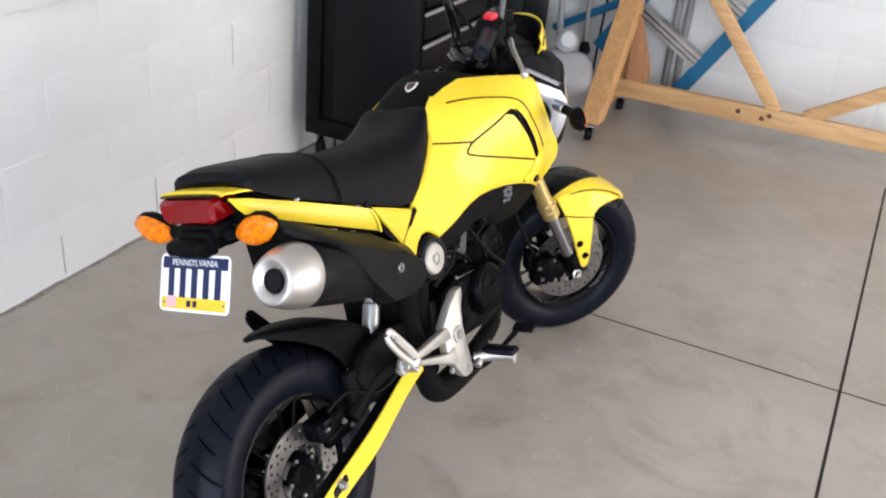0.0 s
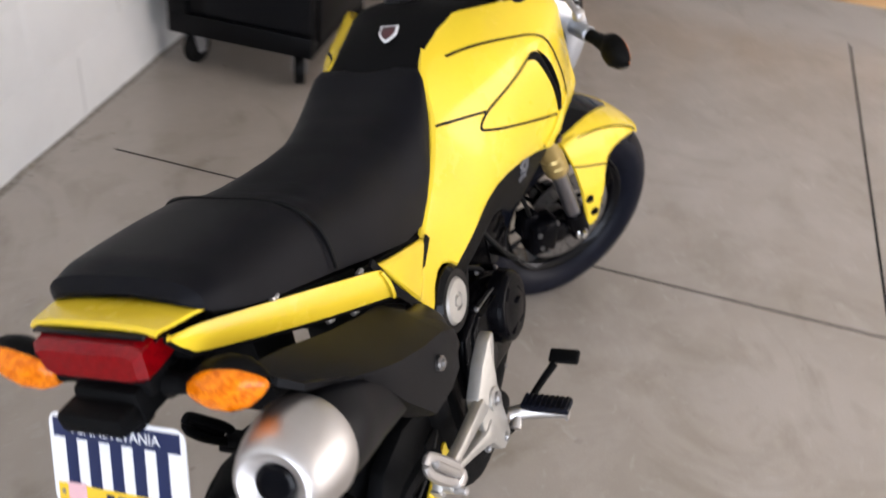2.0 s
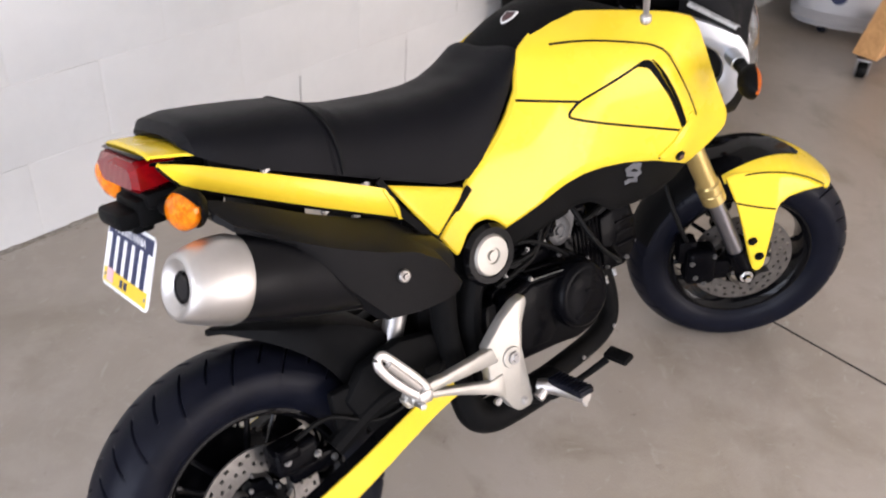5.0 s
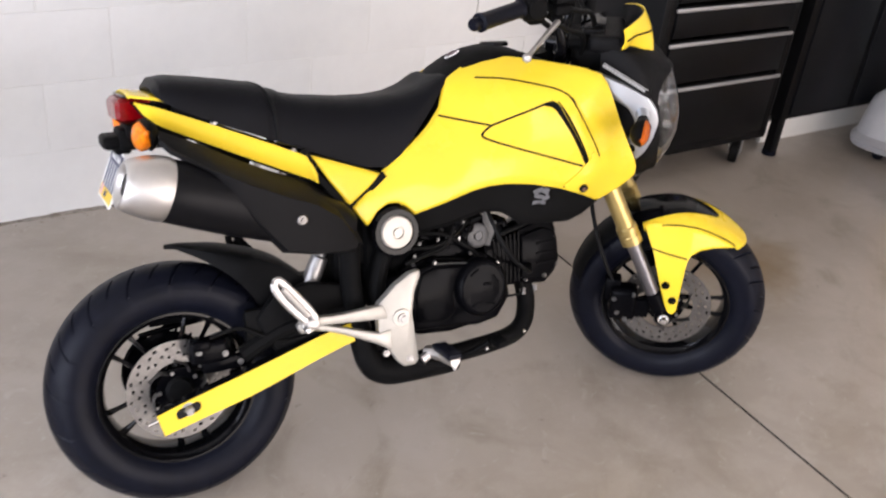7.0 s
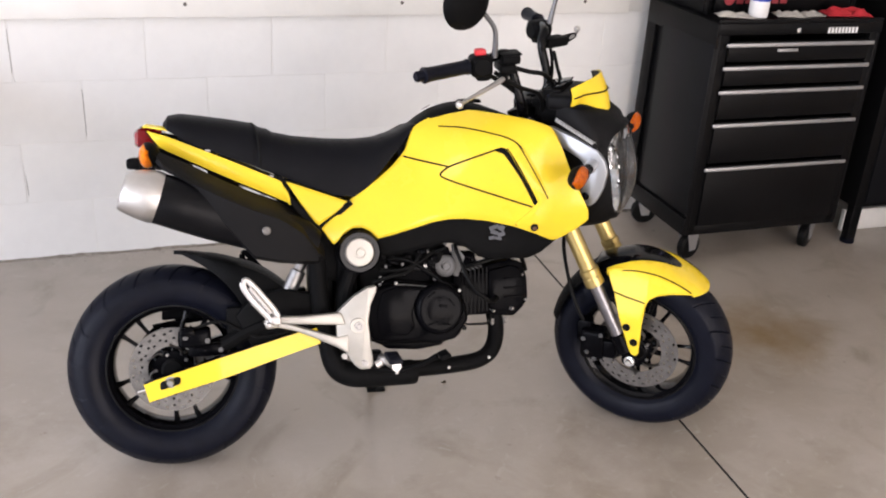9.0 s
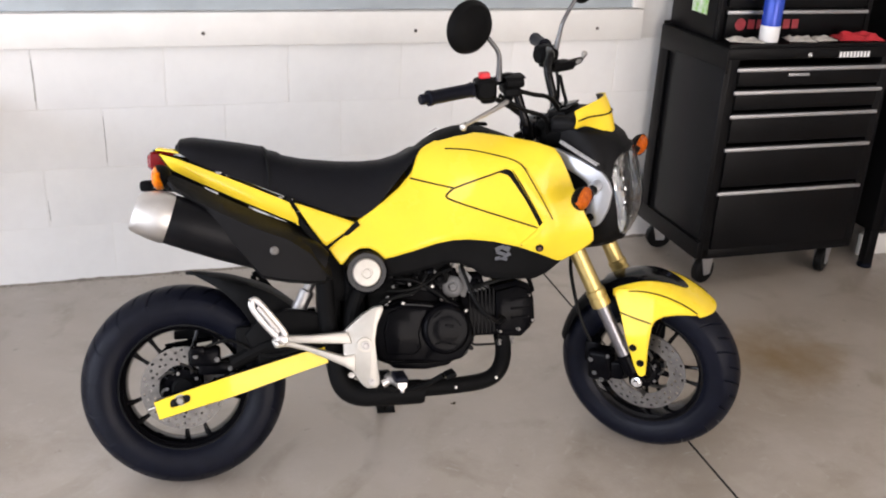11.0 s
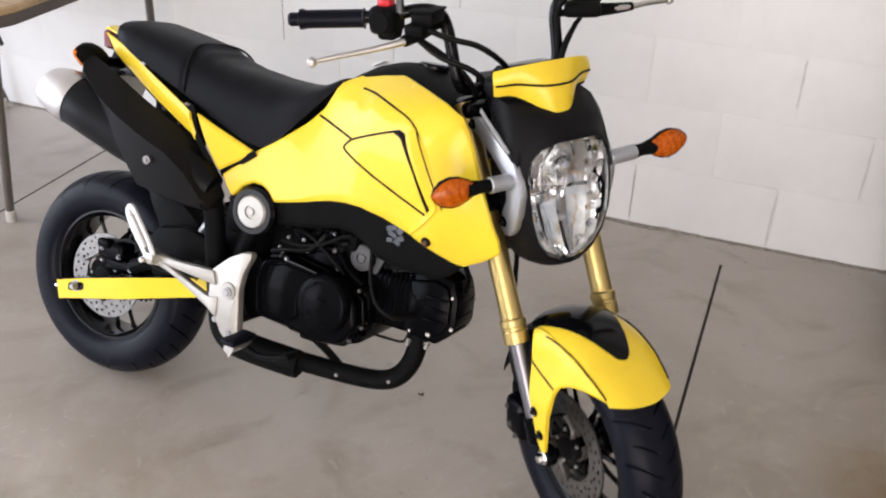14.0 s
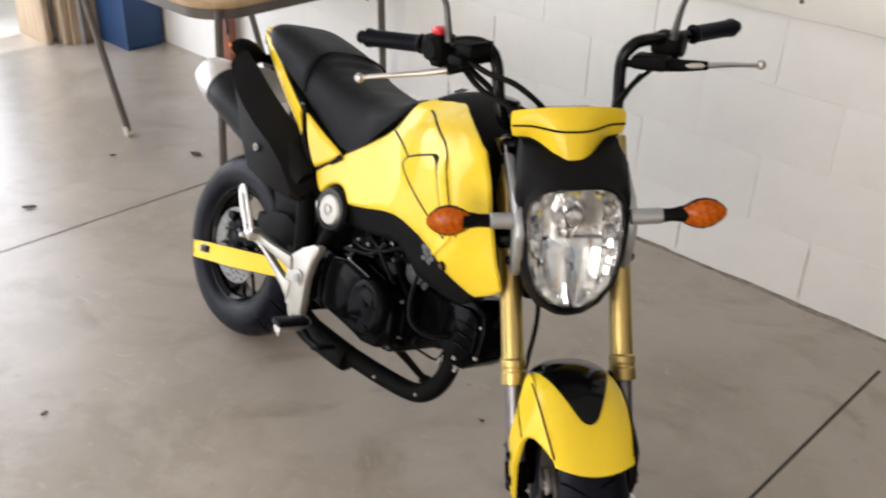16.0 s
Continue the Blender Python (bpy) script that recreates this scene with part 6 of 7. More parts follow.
for pts, r in (([(0.50, -0.082, 0.478), (0.55, -0.088, 0.478), (0.60, -0.080, 0.494), (0.64, -0.066, 0.522)], 0.0045), ([(0.48, -0.085, 0.448), (0.52, -0.092, 0.462), (0.57, -0.086, 0.474), (0.60, -0.078, 0.512)], 0.005),
               ([(0.52, -0.070, 0.505), (0.57, -0.082, 0.500), (0.625, -0.082, 0.466), (0.655, -0.078, 0.440)], 0.0042), ([(0.726, -0.034, 0.470), (0.748, -0.046, 0.478), (0.80, -0.040, 0.490), (0.852, -0.010, 0.494)], 0.006), ([(0.866, 0.03, 0.51), (0.890, 0.02, 0.48), (0.895, 0.0, 0.45)], 0.006)):
    bp("engine_hose", tube(pts, r, 10), HOSE, "black engine hose")
for q in ((0.515, -0.085, 0.487), (0.555, -0.090, 0.492), (0.62, -0.080, 0.520), (0.672, -0.052, 0.534), (0.80, -0.045, 0.496), (0.835, -0.036, 0.498), (0.50, -0.090, 0.462)):
    bp("fitting", bolt(q, (0, -1, 0.2), 0.0027, 0.003), BOLTD, "small bright fitting on the engine")
clutter = random.Random(14)
for n_ in range(20):
    x = clutter.uniform(0.50, 0.86)
    z = clutter.uniform(0.465, 0.525) if x < 0.66 else clutter.uniform(0.478, 0.505)
    y = -0.060 - clutter.uniform(0, 0.014) if x < 0.66 else -0.022 - clutter.uniform(0, 0.012)
    lug = moved(box(0, 0, 0, clutter.uniform(0.012, 0.032), clutter.uniform(0.010, 0.022), clutter.uniform(0.008, 0.020), 0.003), pose(x, y, z, clutter.uniform(-20, 20), clutter.uniform(-50, 50), clutter.uniform(-20, 20)))
    bp("engine_bracket", lug, ENGINE if n_ % 3 else BLACKP, "")
bp("frame", join(tube([(0.88, 0, 0.80), (0.80, -0.03, 0.70), (0.62, -0.07, 0.60), (0.47, -0.085, 0.54), (0.41, -0.09, 0.42), (0.42, -0.09, 0.30)], 0.021, 12), tube([(0.88, 0, 0.80), (0.80, 0.03, 0.70), (0.62, 0.07, 0.60), (0.47, 0.085, 0.54), (0.41, 0.09, 0.42), (0.42, 0.09, 0.30)], 0.021, 12),
                 box(0.42, 0, 0.46, 0.05, 0.16, 0.20, 0.012), box(0.62, 0, 0.60, 0.36, 0.14, 0.06, 0.012), box(0.72, 0, 0.70, 0.30, 0.15, 0.20, 0.03), box(0.42, 0, 0.60, 0.20, 0.15, 0.07, 0.015), rod((0.914, 0, 0.79), (0.876, 0, 0.873), 0.032, 20)), BLACKP, "black steel frame and airbox")
bp("engine_guard", join(box(0.44, -0.07, 0.36, 0.06, 0.06, 0.14, 0.01), box(0.40, -0.06, 0.29, 0.06, 0.08, 0.05, 0.01)), ENGINE, "black casting behind the foot bracket")
bp("air_box", join(box(0.555, 0, 0.535, 0.22, 0.120, 0.110, 0.02), box(0.50, 0.0, 0.455, 0.10, 0.11, 0.10, 0.015)), BLACKP, "black plastic air box above the engine")
bp("battery_box", join(box(0.385, 0, 0.53, 0.10, 0.13, 0.16, 0.015), box(0.36, 0.0, 0.43, 0.06, 0.12, 0.12, 0.012)), BLACKP, "black battery tray ahead of the rear wheel")
pv = bp("pivot_ring", turned([(0.052, -0.02), (0.053, 0.004), (0.047, 0.012), (0.037, 0.012), (0.036, 0.004)], 40, along((0.446, -0.118, 0.530), (0.446, -1, 0.530))), GLOSSB, "gloss black frame boss ring")
bp("pivot_cap", turned([(0.0355, 0.0), (0.0355, 0.010), (0.032, 0.0145), (0.014, 0.0155), (0.013, 0.012), (0.009, 0.012), (0.008, 0.016), (0.001, 0.016)], 40, along((0.446, -0.118, 0.530), (0.446, -1, 0.530))), CAST, "machined aluminium frame cap", pv)

# -- foot controls --
plate_pts = [(0.480, 0.453), (0.458, 0.449), (0.426, 0.430), (0.386, 0.394), (0.384, 0.36), (0.384, 0.33), (0.39, 0.31), (0.406, 0.293), (0.424, 0.264), (0.438, 0.252), (0.462, 0.252), (0.471, 0.262), (0.465, 0.312), (0.46, 0.366), (0.466, 0.407), (0.481, 0.441)]
upper_arm = [(0.228, 0.400), (0.255, 0.391), (0.305, 0.389), (0.395, 0.394), (0.405, 0.363), (0.279, 0.371), (0.25, 0.373), (0.215, 0.376)]
lower_arm = [(0.213, 0.382), (0.25, 0.380), (0.279, 0.370), (0.384, 0.335), (0.412, 0.34), (0.412, 0.292), (0.382, 0.311), (0.334, 0.334), (0.287, 0.354), (0.25, 0.364), (0.223, 0.361)]
fb = join(prism(plate_pts, -0.160, -0.138, 0.004), prism(upper_arm, -0.166, -0.148, 0.005), prism(lower_arm, -0.164, -0.146, 0.005), rod((0.236, -0.180, 0.382), (0.236, -0.148, 0.382), 0.015, 18, 0.003), rod((0.434, -0.158, 0.359), (0.434, -0.164, 0.359), 0.019, 22, 0.001))
foot = bp("foot_bracket", fb, CAST, "pale cast aluminium foot peg bracket")
for q, r in (((0.436, -0.166, 0.358), 0.011), ((0.449, -0.160, 0.268), 0.008), ((0.402, -0.150, 0.285), 0.007)):
    bp("bracket_bolt", join(bolt(q, (0, -1, 0), r * 0.7, 0.004), turned([(r, -0.004), (r, 0.002)], 18, along(q, (q[0], -1, q[2])))), STEEL, "", foot)
# folded pillion peg with its open slot
LOOP = [(0.172, 0.478), (0.182, 0.481), (0.205, 0.455), (0.236, 0.415), (0.247, 0.394), (0.240, 0.383), (0.226, 0.395), (0.194, 0.432), (0.174, 0.463), (0.172, 0.478)]
for s, m_, dz in ((1, ALU, 0.0), (-1, BLACKP, 0.018)):
    side = (lambda b: b) if s == 1 else mirrored
    pegs = join(tube([(x, -0.183, z + dz) for x, z in LOOP], 0.0052, 10, 4, 1.5), tube([(0.186, -0.187, 0.466 + dz), (0.232, -0.187, 0.405 + dz)], 0.0062, 10, 2), box(0.240, -0.176, 0.386 + dz, 0.028, 0.030, 0.022, 0.006), rod((0.228, -0.198, 0.378 + dz), (0.228, -0.165, 0.378 + dz), 0.006, 10, 0.002))
    bp("pillion_peg", side(pegs), m_, "folded slotted aluminium pillion peg" if s == 1 else "folded black pillion peg", foot)
    if s == -1:
        bp("peg_arm", side(tube([(0.42, -0.145, 0.36), (0.33, -0.155, 0.385), (0.245, -0.165, 0.402)], 0.012, 12, 4)), BLACKP, "black left peg bracket arm", foot)
rp = bp("rider_peg", join(tube([(0.490, -0.152, 0.275), (0.505, -0.185, 0.276), (0.512, -0.246, 0.276)], [0.012, 0.014, 0.011], 12, 3), rod((0.475, -0.165, 0.262), (0.505, -0.165, 0.280), 0.010, 12)), ALU, "aluminium rider foot peg")
bp("peg_rubber", moved(box(0, 0, 0, 0.032, 0.080, 0.012, 0.003), pose(0.510, -0.211, 0.288)), RUBBER, "black ribbed peg rubber", rp)
bp("peg_ribs", join(*[box(0.510, -0.176 - 0.0085 * i, 0.2945, 0.030, 0.005, 0.003, 0.001) for i in range(9)]), RUBBER, "", rp)
bp("peg_feeler", turned([(0.004, 0), (0.006, 0.010), (0.004, 0.018)], 10, pose(0.513, -0.240, 0.258)), ALU, "bright peg feeler", rp)
bp("brake_pedal", join(tube([(0.455, -0.150, 0.262), (0.52, -0.155, 0.242), (0.58, -0.170, 0.258), (0.618, -0.193, 0.283)], [0.008, 0.007, 0.006, 0.007], 10, 5), moved(box(0, 0, 0, 0.026, 0.052, 0.012, 0.004), pose(0.632, -0.207, 0.288, 0, -20))), BLACKP, "black brake pedal")
bp("side_stand", join(tube([(0.50, 0.10, 0.215), (0.506, 0.180, 0.153), (0.513, 0.238, 0.104), (0.524, 0.256, 0.0925)], [0.011, 0.010, 0.009, 0.009], 12), moved(box(0, 0, 0, 0.052, 0.034, 0.007, 0.003), Matrix.Translation((0.531, 0.262, 0.0868)) @ pose(0, 0, 0, LEAN)), box(0.50, 0.095, 0.222, 0.05, 0.03, 0.03, 0.005)), BLACKP, "black side stand on the floor")

# -- steered front end (drawn straight ahead, then turned) --
FD = Vector((0.4226, 0, -0.9063))
FORK = Vector((1.117, 0, 0.450))
for s in (1, -1):
    y = -0.098 if s == 1 else 0.111
    top, low = FORK - FD * 0.46 + Vector((0, y, 0)), FORK + Vector((0, y, 0))
    g = turned([(0.0212, 0), (0.0212, 0.395), (0.0215, 0.412), (0.0250, 0.416), (0.0250, 0.428), (0.0235, 0.430), (0.0235, 0.436), (0.0250, 0.438), (0.0250, 0.460), (0.021, 0.462)], 28, along(top, low))
    fk = sp("fork_tube", g, GOLD, "gold anodised upside-down fork tube")
    sp("stanchion", rod(low - FD * 0.01, low + FD * 0.20, 0.0165, 20), STANCH, "grey steel fork stanchion", fk)
    lowc = low + FD * 0.115
    sp("fork_foot", join(rod(lowc + FD * 0.03, low + FD * 0.20, 0.022, 18, 0.004), rod((1.213, y * 0.78, 0.245), (1.213, y * 1.02, 0.245), 0.022, 18, 0.004)), ENGINE, "black fork foot", fk)
    sp("axle_end", bolt((1.213, y * 1.06, 0.243), (0, -s, 0), 0.010, 0.008), CHROME, "bright axle end", fk)
    stay = [(0.959, 0.846), (0.971, 0.856), (1.000, 0.861), (1.060, 0.838), (1.116, 0.811), (1.135, 0.784), (1.143, 0.758), (1.134, 0.715), (1.120, 0.684), (1.106, 0.668), (1.090, 0.664), (1.073, 0.674), (1.076, 0.706), (1.092, 0.735), (1.090, 0.758), (1.075, 0.782), (1.040, 0.803), (0.988, 0.830), (0.964, 0.838)]
    b_ = prism(stay if s == 1 else [(x - 0.022 * max(0.0, (x - 1.0) / 0.143), z) for x, z in stay], -0.111, -0.093, 0.006, 2)
    st_ = sp("lamp_bracket", b_ if s == 1 else mirrored(b_), SILVER, "silver cast headlamp bracket")
    for q in ((0.980, 0.845), (1.088, 0.692)):
        bb = bolt((q[0], -0.114, q[1]), (0, -1, 0), 0.007, 0.004)
        sp("bracket_bolt", bb if s == 1 else mirrored(bb), GLOSSB, "", st_)
    dec = join(*[moved(box(0.0072 * i - 0.052, 0, 0, 0.0060, 0.0012, 0.0060), pose(1.060, -0.1135, 0.853, 0, 29, 0)) for i in range(15)], moved(box(0, 0, 0.0052, 0.112, 0.0012, 0.0014), pose(1.060, -0.1135, 0.853, 0, 29, 0)))
    if s == 1:
        sp("decal", dec, PRINT, "small white decal drawn as bars", st_, 0)
    # front indicator
    yy = -1 if s == 1 else 1
    ix, iz = (1.106, -0.008) if s == 1 else (1.120, -0.001)
    stem = sp("indicator_stem", rod((ix - 0.002, yy * 0.095, 0.783 + iz), (ix, yy * 0.152, 0.785 + iz), 0.0145, 18, 0.002), SILVER, "silver indicator stem")
    sp("indicator_neck", tube([(ix, yy * 0.150, 0.785 + iz), (ix, yy * 0.17, 0.786 + iz), (ix, yy * 0.20, 0.788 + iz)], [0.0125, 0.0115, 0.017], 16), BLACKP, "black rubber neck", stem)
    hull, shell = [], []
    for t, r in ((0.0, 0.012), (0.12, 0.018), (0.32, 0.025), (0.52, 0.027), (0.74, 0.0225), (0.92, 0.012), (1.0, 0.003)):
        c = Vector((ix + 0.004 + 0.010 * yy * t, yy * (0.186 + 0.076 * t), 0.788 + iz + 0.006 * t - 0.004 * t * (1 - yy)))
        hull.append([c + Vector((0.65 * r * math.cos(a) * (0.9 if math.cos(a) > 0 else 0.7), 0, r * math.sin(a))) for a in (2 * math.pi * k / 20 for k in range(20))])
        shell.append([c + Vector((0.002 - 1.05 * r * math.sin(a), 0, (r + 0.0015) * math.cos(a))) for a in (math.pi * k / 12 for k in range(13))])
    sp("indicator_lens", loft(hull), AMBER, "amber indicator lens", stem)
    sp("indicator_housing", thicken(loft(shell, closed=False), 0.002), BLACKP, "", stem)

sp("triple_clamp", join(box(0.93, 0, 0.86, 0.060, 0.225, 0.03, 0.010), box(1.005, 0, 0.705, 0.075, 0.25, 0.03, 0.010), rod((1.03, 0, 0.66), (0.91, 0, 0.90), 0.022, 16), box(0.905, 0, 0.895, 0.05, 0.10, 0.03, 0.008)), GLOSSB, "black fork yokes")
caliper = sp("front_caliper", join(box(1.112, -0.076, 0.272, 0.065, 0.055, 0.085, 0.012, 3), box(1.145, -0.085, 0.262, 0.06, 0.02, 0.05, 0.006), box(1.085, -0.06, 0.30, 0.04, 0.04, 0.06, 0.008)), ENGINE, "black front brake caliper")
for q in ((1.135, -0.103, 0.305), (1.10, -0.105, 0.252), (1.09, -0.105, 0.29), (1.12, -0.105, 0.235)):
    sp("caliper_bolt", bolt(q, (0, -1, 0), 0.0042, 0.003), BOLTD, "", caliper)
sp("front_brake_hose", tube([(1.09, -0.07, 0.31), (1.062, -0.075, 0.37), (1.035, -0.060, 0.44), (1.015, -0.040, 0.52), (1.020, -0.040, 0.60), (1.00, -0.04, 0.72)], 0.005, 8), HOSE, "black front brake hose")

# fender
def fender_at(th, u, grow=0.0, narrow=1.0):
    """A point of the mudguard: th round the axle, u across it."""
    a = math.degrees(th)
    crown = float(np.interp(a, [45, 52, 70, 80, 88, 97, 120, 165], [0.252, 0.253, 0.258, 0.265, 0.269, 0.270, 0.266, 0.262]))
    drop = float(np.interp(a, [45, 54, 70, 86, 110], [0.016, 0.015, 0.016, 0.025, 0.031]))
    half = float(np.interp(a, [45, 54, 70, 86, 110], [0.070, 0.072, 0.081, 0.084, 0.082])) * narrow
    r = crown + grow - drop * abs(u) ** 2.6
    return (FC[0] + r * math.cos(th), half * u * (1 - 0.06 * abs(u) ** 3), FC[2] + r * math.sin(th))


us = [k / 14 - 1 for k in range(29)]
rings = []
for k in range(34):
    f = k / 33
    ring = []
    for u in us:
        front, back = radians(53 - 5 * (1 - u * u)), radians(109)
        ring.append(fender_at(front + (back - front) * f, u))
    rings.append(ring)
fender = sp("front_fender", thicken(loft(rings, closed=False), 0.003), YELLOW, "yellow front mudguard")
ins = []
for k in range(30):
    a = 68 + 48 * (k / 29) ** 1.4
    half_u = float(np.interp(a, [68, 68.6, 70, 74, 80, 88, 98, 116], [0.03, 0.10, 0.18, 0.29, 0.42, 0.57, 0.73, 0.88]))
    ins.append([fender_at(radians(a), half_u * v, 0.0025) for v in [j / 8 - 1 for j in range(17)]])
sp("fender_insert", thicken(loft(ins, closed=False), 0.002), GLOSSB, "gloss black mudguard insert", fender)
rear_f = [[fender_at(radians(106 + 58 * k / 14), u, -0.004 - 0.012 * k / 14, 0.86) for u in us[2:-2]] for k in range(15)]
sp("inner_fender", thicken(loft(rear_f, closed=False), 0.003), BLACKP, "black rear section of the mudguard", fender)


def leg_w(x, z):
    """How far the mudguard's side and leg stand out."""
    out = 0.079 + 0.036 * min(1.0, max(0.0, (0.485 - z) / 0.11)) ** 0.8
    return out - 0.024 * min(1.0, max(0.0, (x - 1.25) / 0.10))


LEG_UP = [(1.143, 0.486), (1.160, 0.492), (1.180, 0.4945), (1.210, 0.4955), (1.238, 0.493), (1.270, 0.487), (1.302, 0.474), (1.330, 0.459), (1.352, 0.444)]
LEG_LO = [(1.143, 0.484), (1.154, 0.458), (1.167, 0.430), (1.192, 0.346), (1.213, 0.282), (1.221, 0.270), (1.231, 0.268), (1.240, 0.280), (1.2425, 0.350), (1.246, 0.400), (1.254, 0.424), (1.275, 0.436), (1.306, 0.441), (1.352, 0.442)]
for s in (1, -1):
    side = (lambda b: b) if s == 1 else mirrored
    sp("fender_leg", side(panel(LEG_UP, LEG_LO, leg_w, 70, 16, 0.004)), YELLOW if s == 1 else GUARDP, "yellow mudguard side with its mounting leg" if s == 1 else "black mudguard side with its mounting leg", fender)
    sp("tape_line", side(stripe([(1.164, 0.437), (1.20, 0.428), (1.247, 0.419)], 0.003, leg_w)), TAPE, "", fender)
    edge = [fender_at(radians(a), -0.985, 0.0016) for a in range(56, 109, 4)]
    sp("tape_line", side(tube(edge, 0.0016, 6, 2)), TAPE, "", fender)
    for q in ((1.205, 0.350), (1.225, 0.309)):
        wq = leg_w(*q)
        bb = join(bolt((q[0], -wq - 0.003, q[1]), (0, -1, 0), 0.0055, 0.005), turned([(0.010, 0), (0.010, 0.003)], 18, along((q[0], -wq + 0.001, q[1]), (q[0], -1, q[1]))))
        sp("fender_bolt", side(bb), GLOSSB, "black mudguard bolt", fender)

# headlamp
LENS = [(0.0, 0.849), (0.035, 0.847), (0.062, 0.836), (0.079, 0.815), (0.085, 0.788), (0.084, 0.755), (0.080, 0.708), (0.068, 0.666), (0.047, 0.636), (0.020, 0.619), (0.0, 0.616)]
SHOULDER = [(1.116, 0.0, 0.890), (1.104, 0.045, 0.896), (1.078, 0.084, 0.899), (1.086, 0.099, 0.870), (1.106, 0.103, 0.820), (1.112, 0.102, 0.765), (1.108, 0.096, 0.705), (1.100, 0.080, 0.645), (1.095, 0.055, 0.604), (1.092, 0.025, 0.585), (1.092, 0.0, 0.581)]
SHELL = [(1.062, 0.0, 0.902), (1.054, 0.045, 0.906), (1.034, 0.086, 0.906), (1.040, 0.091, 0.880), (1.060, 0.092, 0.825), (1.062, 0.091, 0.765), (1.060, 0.086, 0.700), (1.056, 0.074, 0.638), (1.050, 0.052, 0.594), (1.045, 0.026, 0.574), (1.040, 0.0, 0.570)]
SHOULDER, SHELL = ([*half] + [(x, -y, z) for x, y, z in half[-2:0:-1]] for half in (SHOULDER, SHELL))
LENS = LENS + [(-y, z) for y, z in LENS[-2:0:-1]]
LC = (0.0, 0.735)


def face_x(y, z):
    """The sloping, bulging front of the lamp."""
    return 1.186 - (1.3 if z > 0.735 else 3.0) * (z - 0.735) ** 2 - 5.8 * y * y - 0.06 * (z - 0.735)


def lamp_ring(k, back):
    out = []
    for y, z in LENS:
        yy, zz = LC[0] + (y - LC[0]) * k, LC[1] + (z - LC[1]) * k
        out.append((face_x(yy, zz) + back, yy, zz))
    return out


ASIDE = Matrix.Translation((0, -0.006, 0))
cowl = [lamp_ring(k, back) for k, back in ((1.0, -0.004), (1.025, 0.003), (1.07, 0.003), (1.11, -0.006))]
for f in (0.45, 1.0):
    cowl.append([Vector(p).lerp(Vector(q), f) + Vector((0.008 * math.sin(f * math.pi), 0, 0)) for p, q in zip(cowl[3], SHOULDER)])
cowl.append(SHELL)
cowl.append([(1.005, y * 0.90, 0.75 + (z - 0.75) * 0.98) for x, y, z in SHELL])
headcowl = sp("headlamp_cowl", moved(loft(cowl, caps=False), ASIDE), GUARDP, "matt black headlamp cowl", smooth=60)
lens_rings = [lamp_ring(k, b) for k, b in ((1.0, -0.004), (0.97, 0.001), (0.85, 0.003), (0.6, 0.004), (0.3, 0.005), (0.02, 0.005))]
lens = sp("headlamp_lens", moved(thicken(loft(lens_rings, closed=True, caps=False), 0.0025), ASIDE), GLASS, "clear headlamp lens", headcowl)
lens.visible_shadow = False
def bowl(y, z, deep):
    return face_x(y, z) - 0.007 - deep


def lamp_half(z):
    return float(np.interp(z, [0.615, 0.636, 0.665, 0.705, 0.75, 0.785, 0.812, 0.834, 0.846, 0.849], [0.013, 0.049, 0.069, 0.081, 0.085, 0.086, 0.080, 0.062, 0.032, 0.012]))


chips = random.Random(31)
CHIP = {(i, j): (chips.uniform(-1, 1), chips.uniform(-1, 1), chips.uniform(0.3, 1.0)) for i in range(-12, 13) for j in range(-2, 22)}


def reflector_x(u, y, z):
    """A deep smooth bowl with a ledge under the bulb, three tall facets below and small cut facets round the rim."""
    d = math.hypot(y, (z - 0.75) * 0.72)
    x = bowl(y, z, 0.070 * max(0.0, 1 - (d / 0.092) ** 2) + 0.004)
    top = (z - 0.735) / 0.12
    if abs(u) > 0.64 or top > 0.80 or (z < 0.650 and abs(u) > 0.3):
        i, j = math.floor(u * 9), math.floor((z - 0.60) / 0.0155)
        a, b, g = CHIP[(i, j)]
        fu, fz = u * 9 - i - 0.5, (z - 0.60) / 0.0155 - j - 0.5
        return x + 0.0052 * g * (a * fu + b * fz)
    if z < 0.728:
        c = u * 2.6 + 0.35
        f = c - math.floor(c) - 0.5
        return x + 0.006 * f * (1 if math.floor(c) % 2 else -1) + 0.004 * (0.728 - z) * 20 * f * f
    if z < 0.744:
        return x + 0.012
    hood = math.hypot(y + 0.006, z - 0.785)
    return x + (0.010 if 0.022 < hood < 0.026 else 0.0) + 0.0020 * math.sin(u * 9.0) * (1 if hood > 0.03 else 0)


refl = [[(reflector_x(i / 60 - 1, lamp_half(z) * (i / 60 - 1), z), lamp_half(z) * (i / 60 - 1), z) for i in range(121)] for z in (0.619 + 0.229 * j / 90 for j in range(91))]
sp("reflector", moved(loft(refl, closed=False), ASIDE), REFLECT, "faceted chrome reflector", headcowl, 22)
sp("lamp_backing", moved(loft([lamp_ring(1.02, -0.092), lamp_ring(0.05, -0.096)], caps=True), ASIDE), REFLECT, "", headcowl)
sp("bulb_shield", moved(join(turned([(0.017, -0.03), (0.017, 0.016), (0.014, 0.022), (0.003, 0.024)], 24, along((1.105, 0, 0.785), (1.2, 0, 0.785))), moved(box(0, 0, 0, 0.010, 0.004, 0.040, 0.001), pose(1.128, 0.012, 0.826, 16, 0)), moved(box(0, 0, 0, 0.010, 0.004, 0.036, 0.001), pose(1.128, -0.004, 0.752, -14, 0))), ASIDE), REFLECT, "bulb shield on thin arms", headcowl)
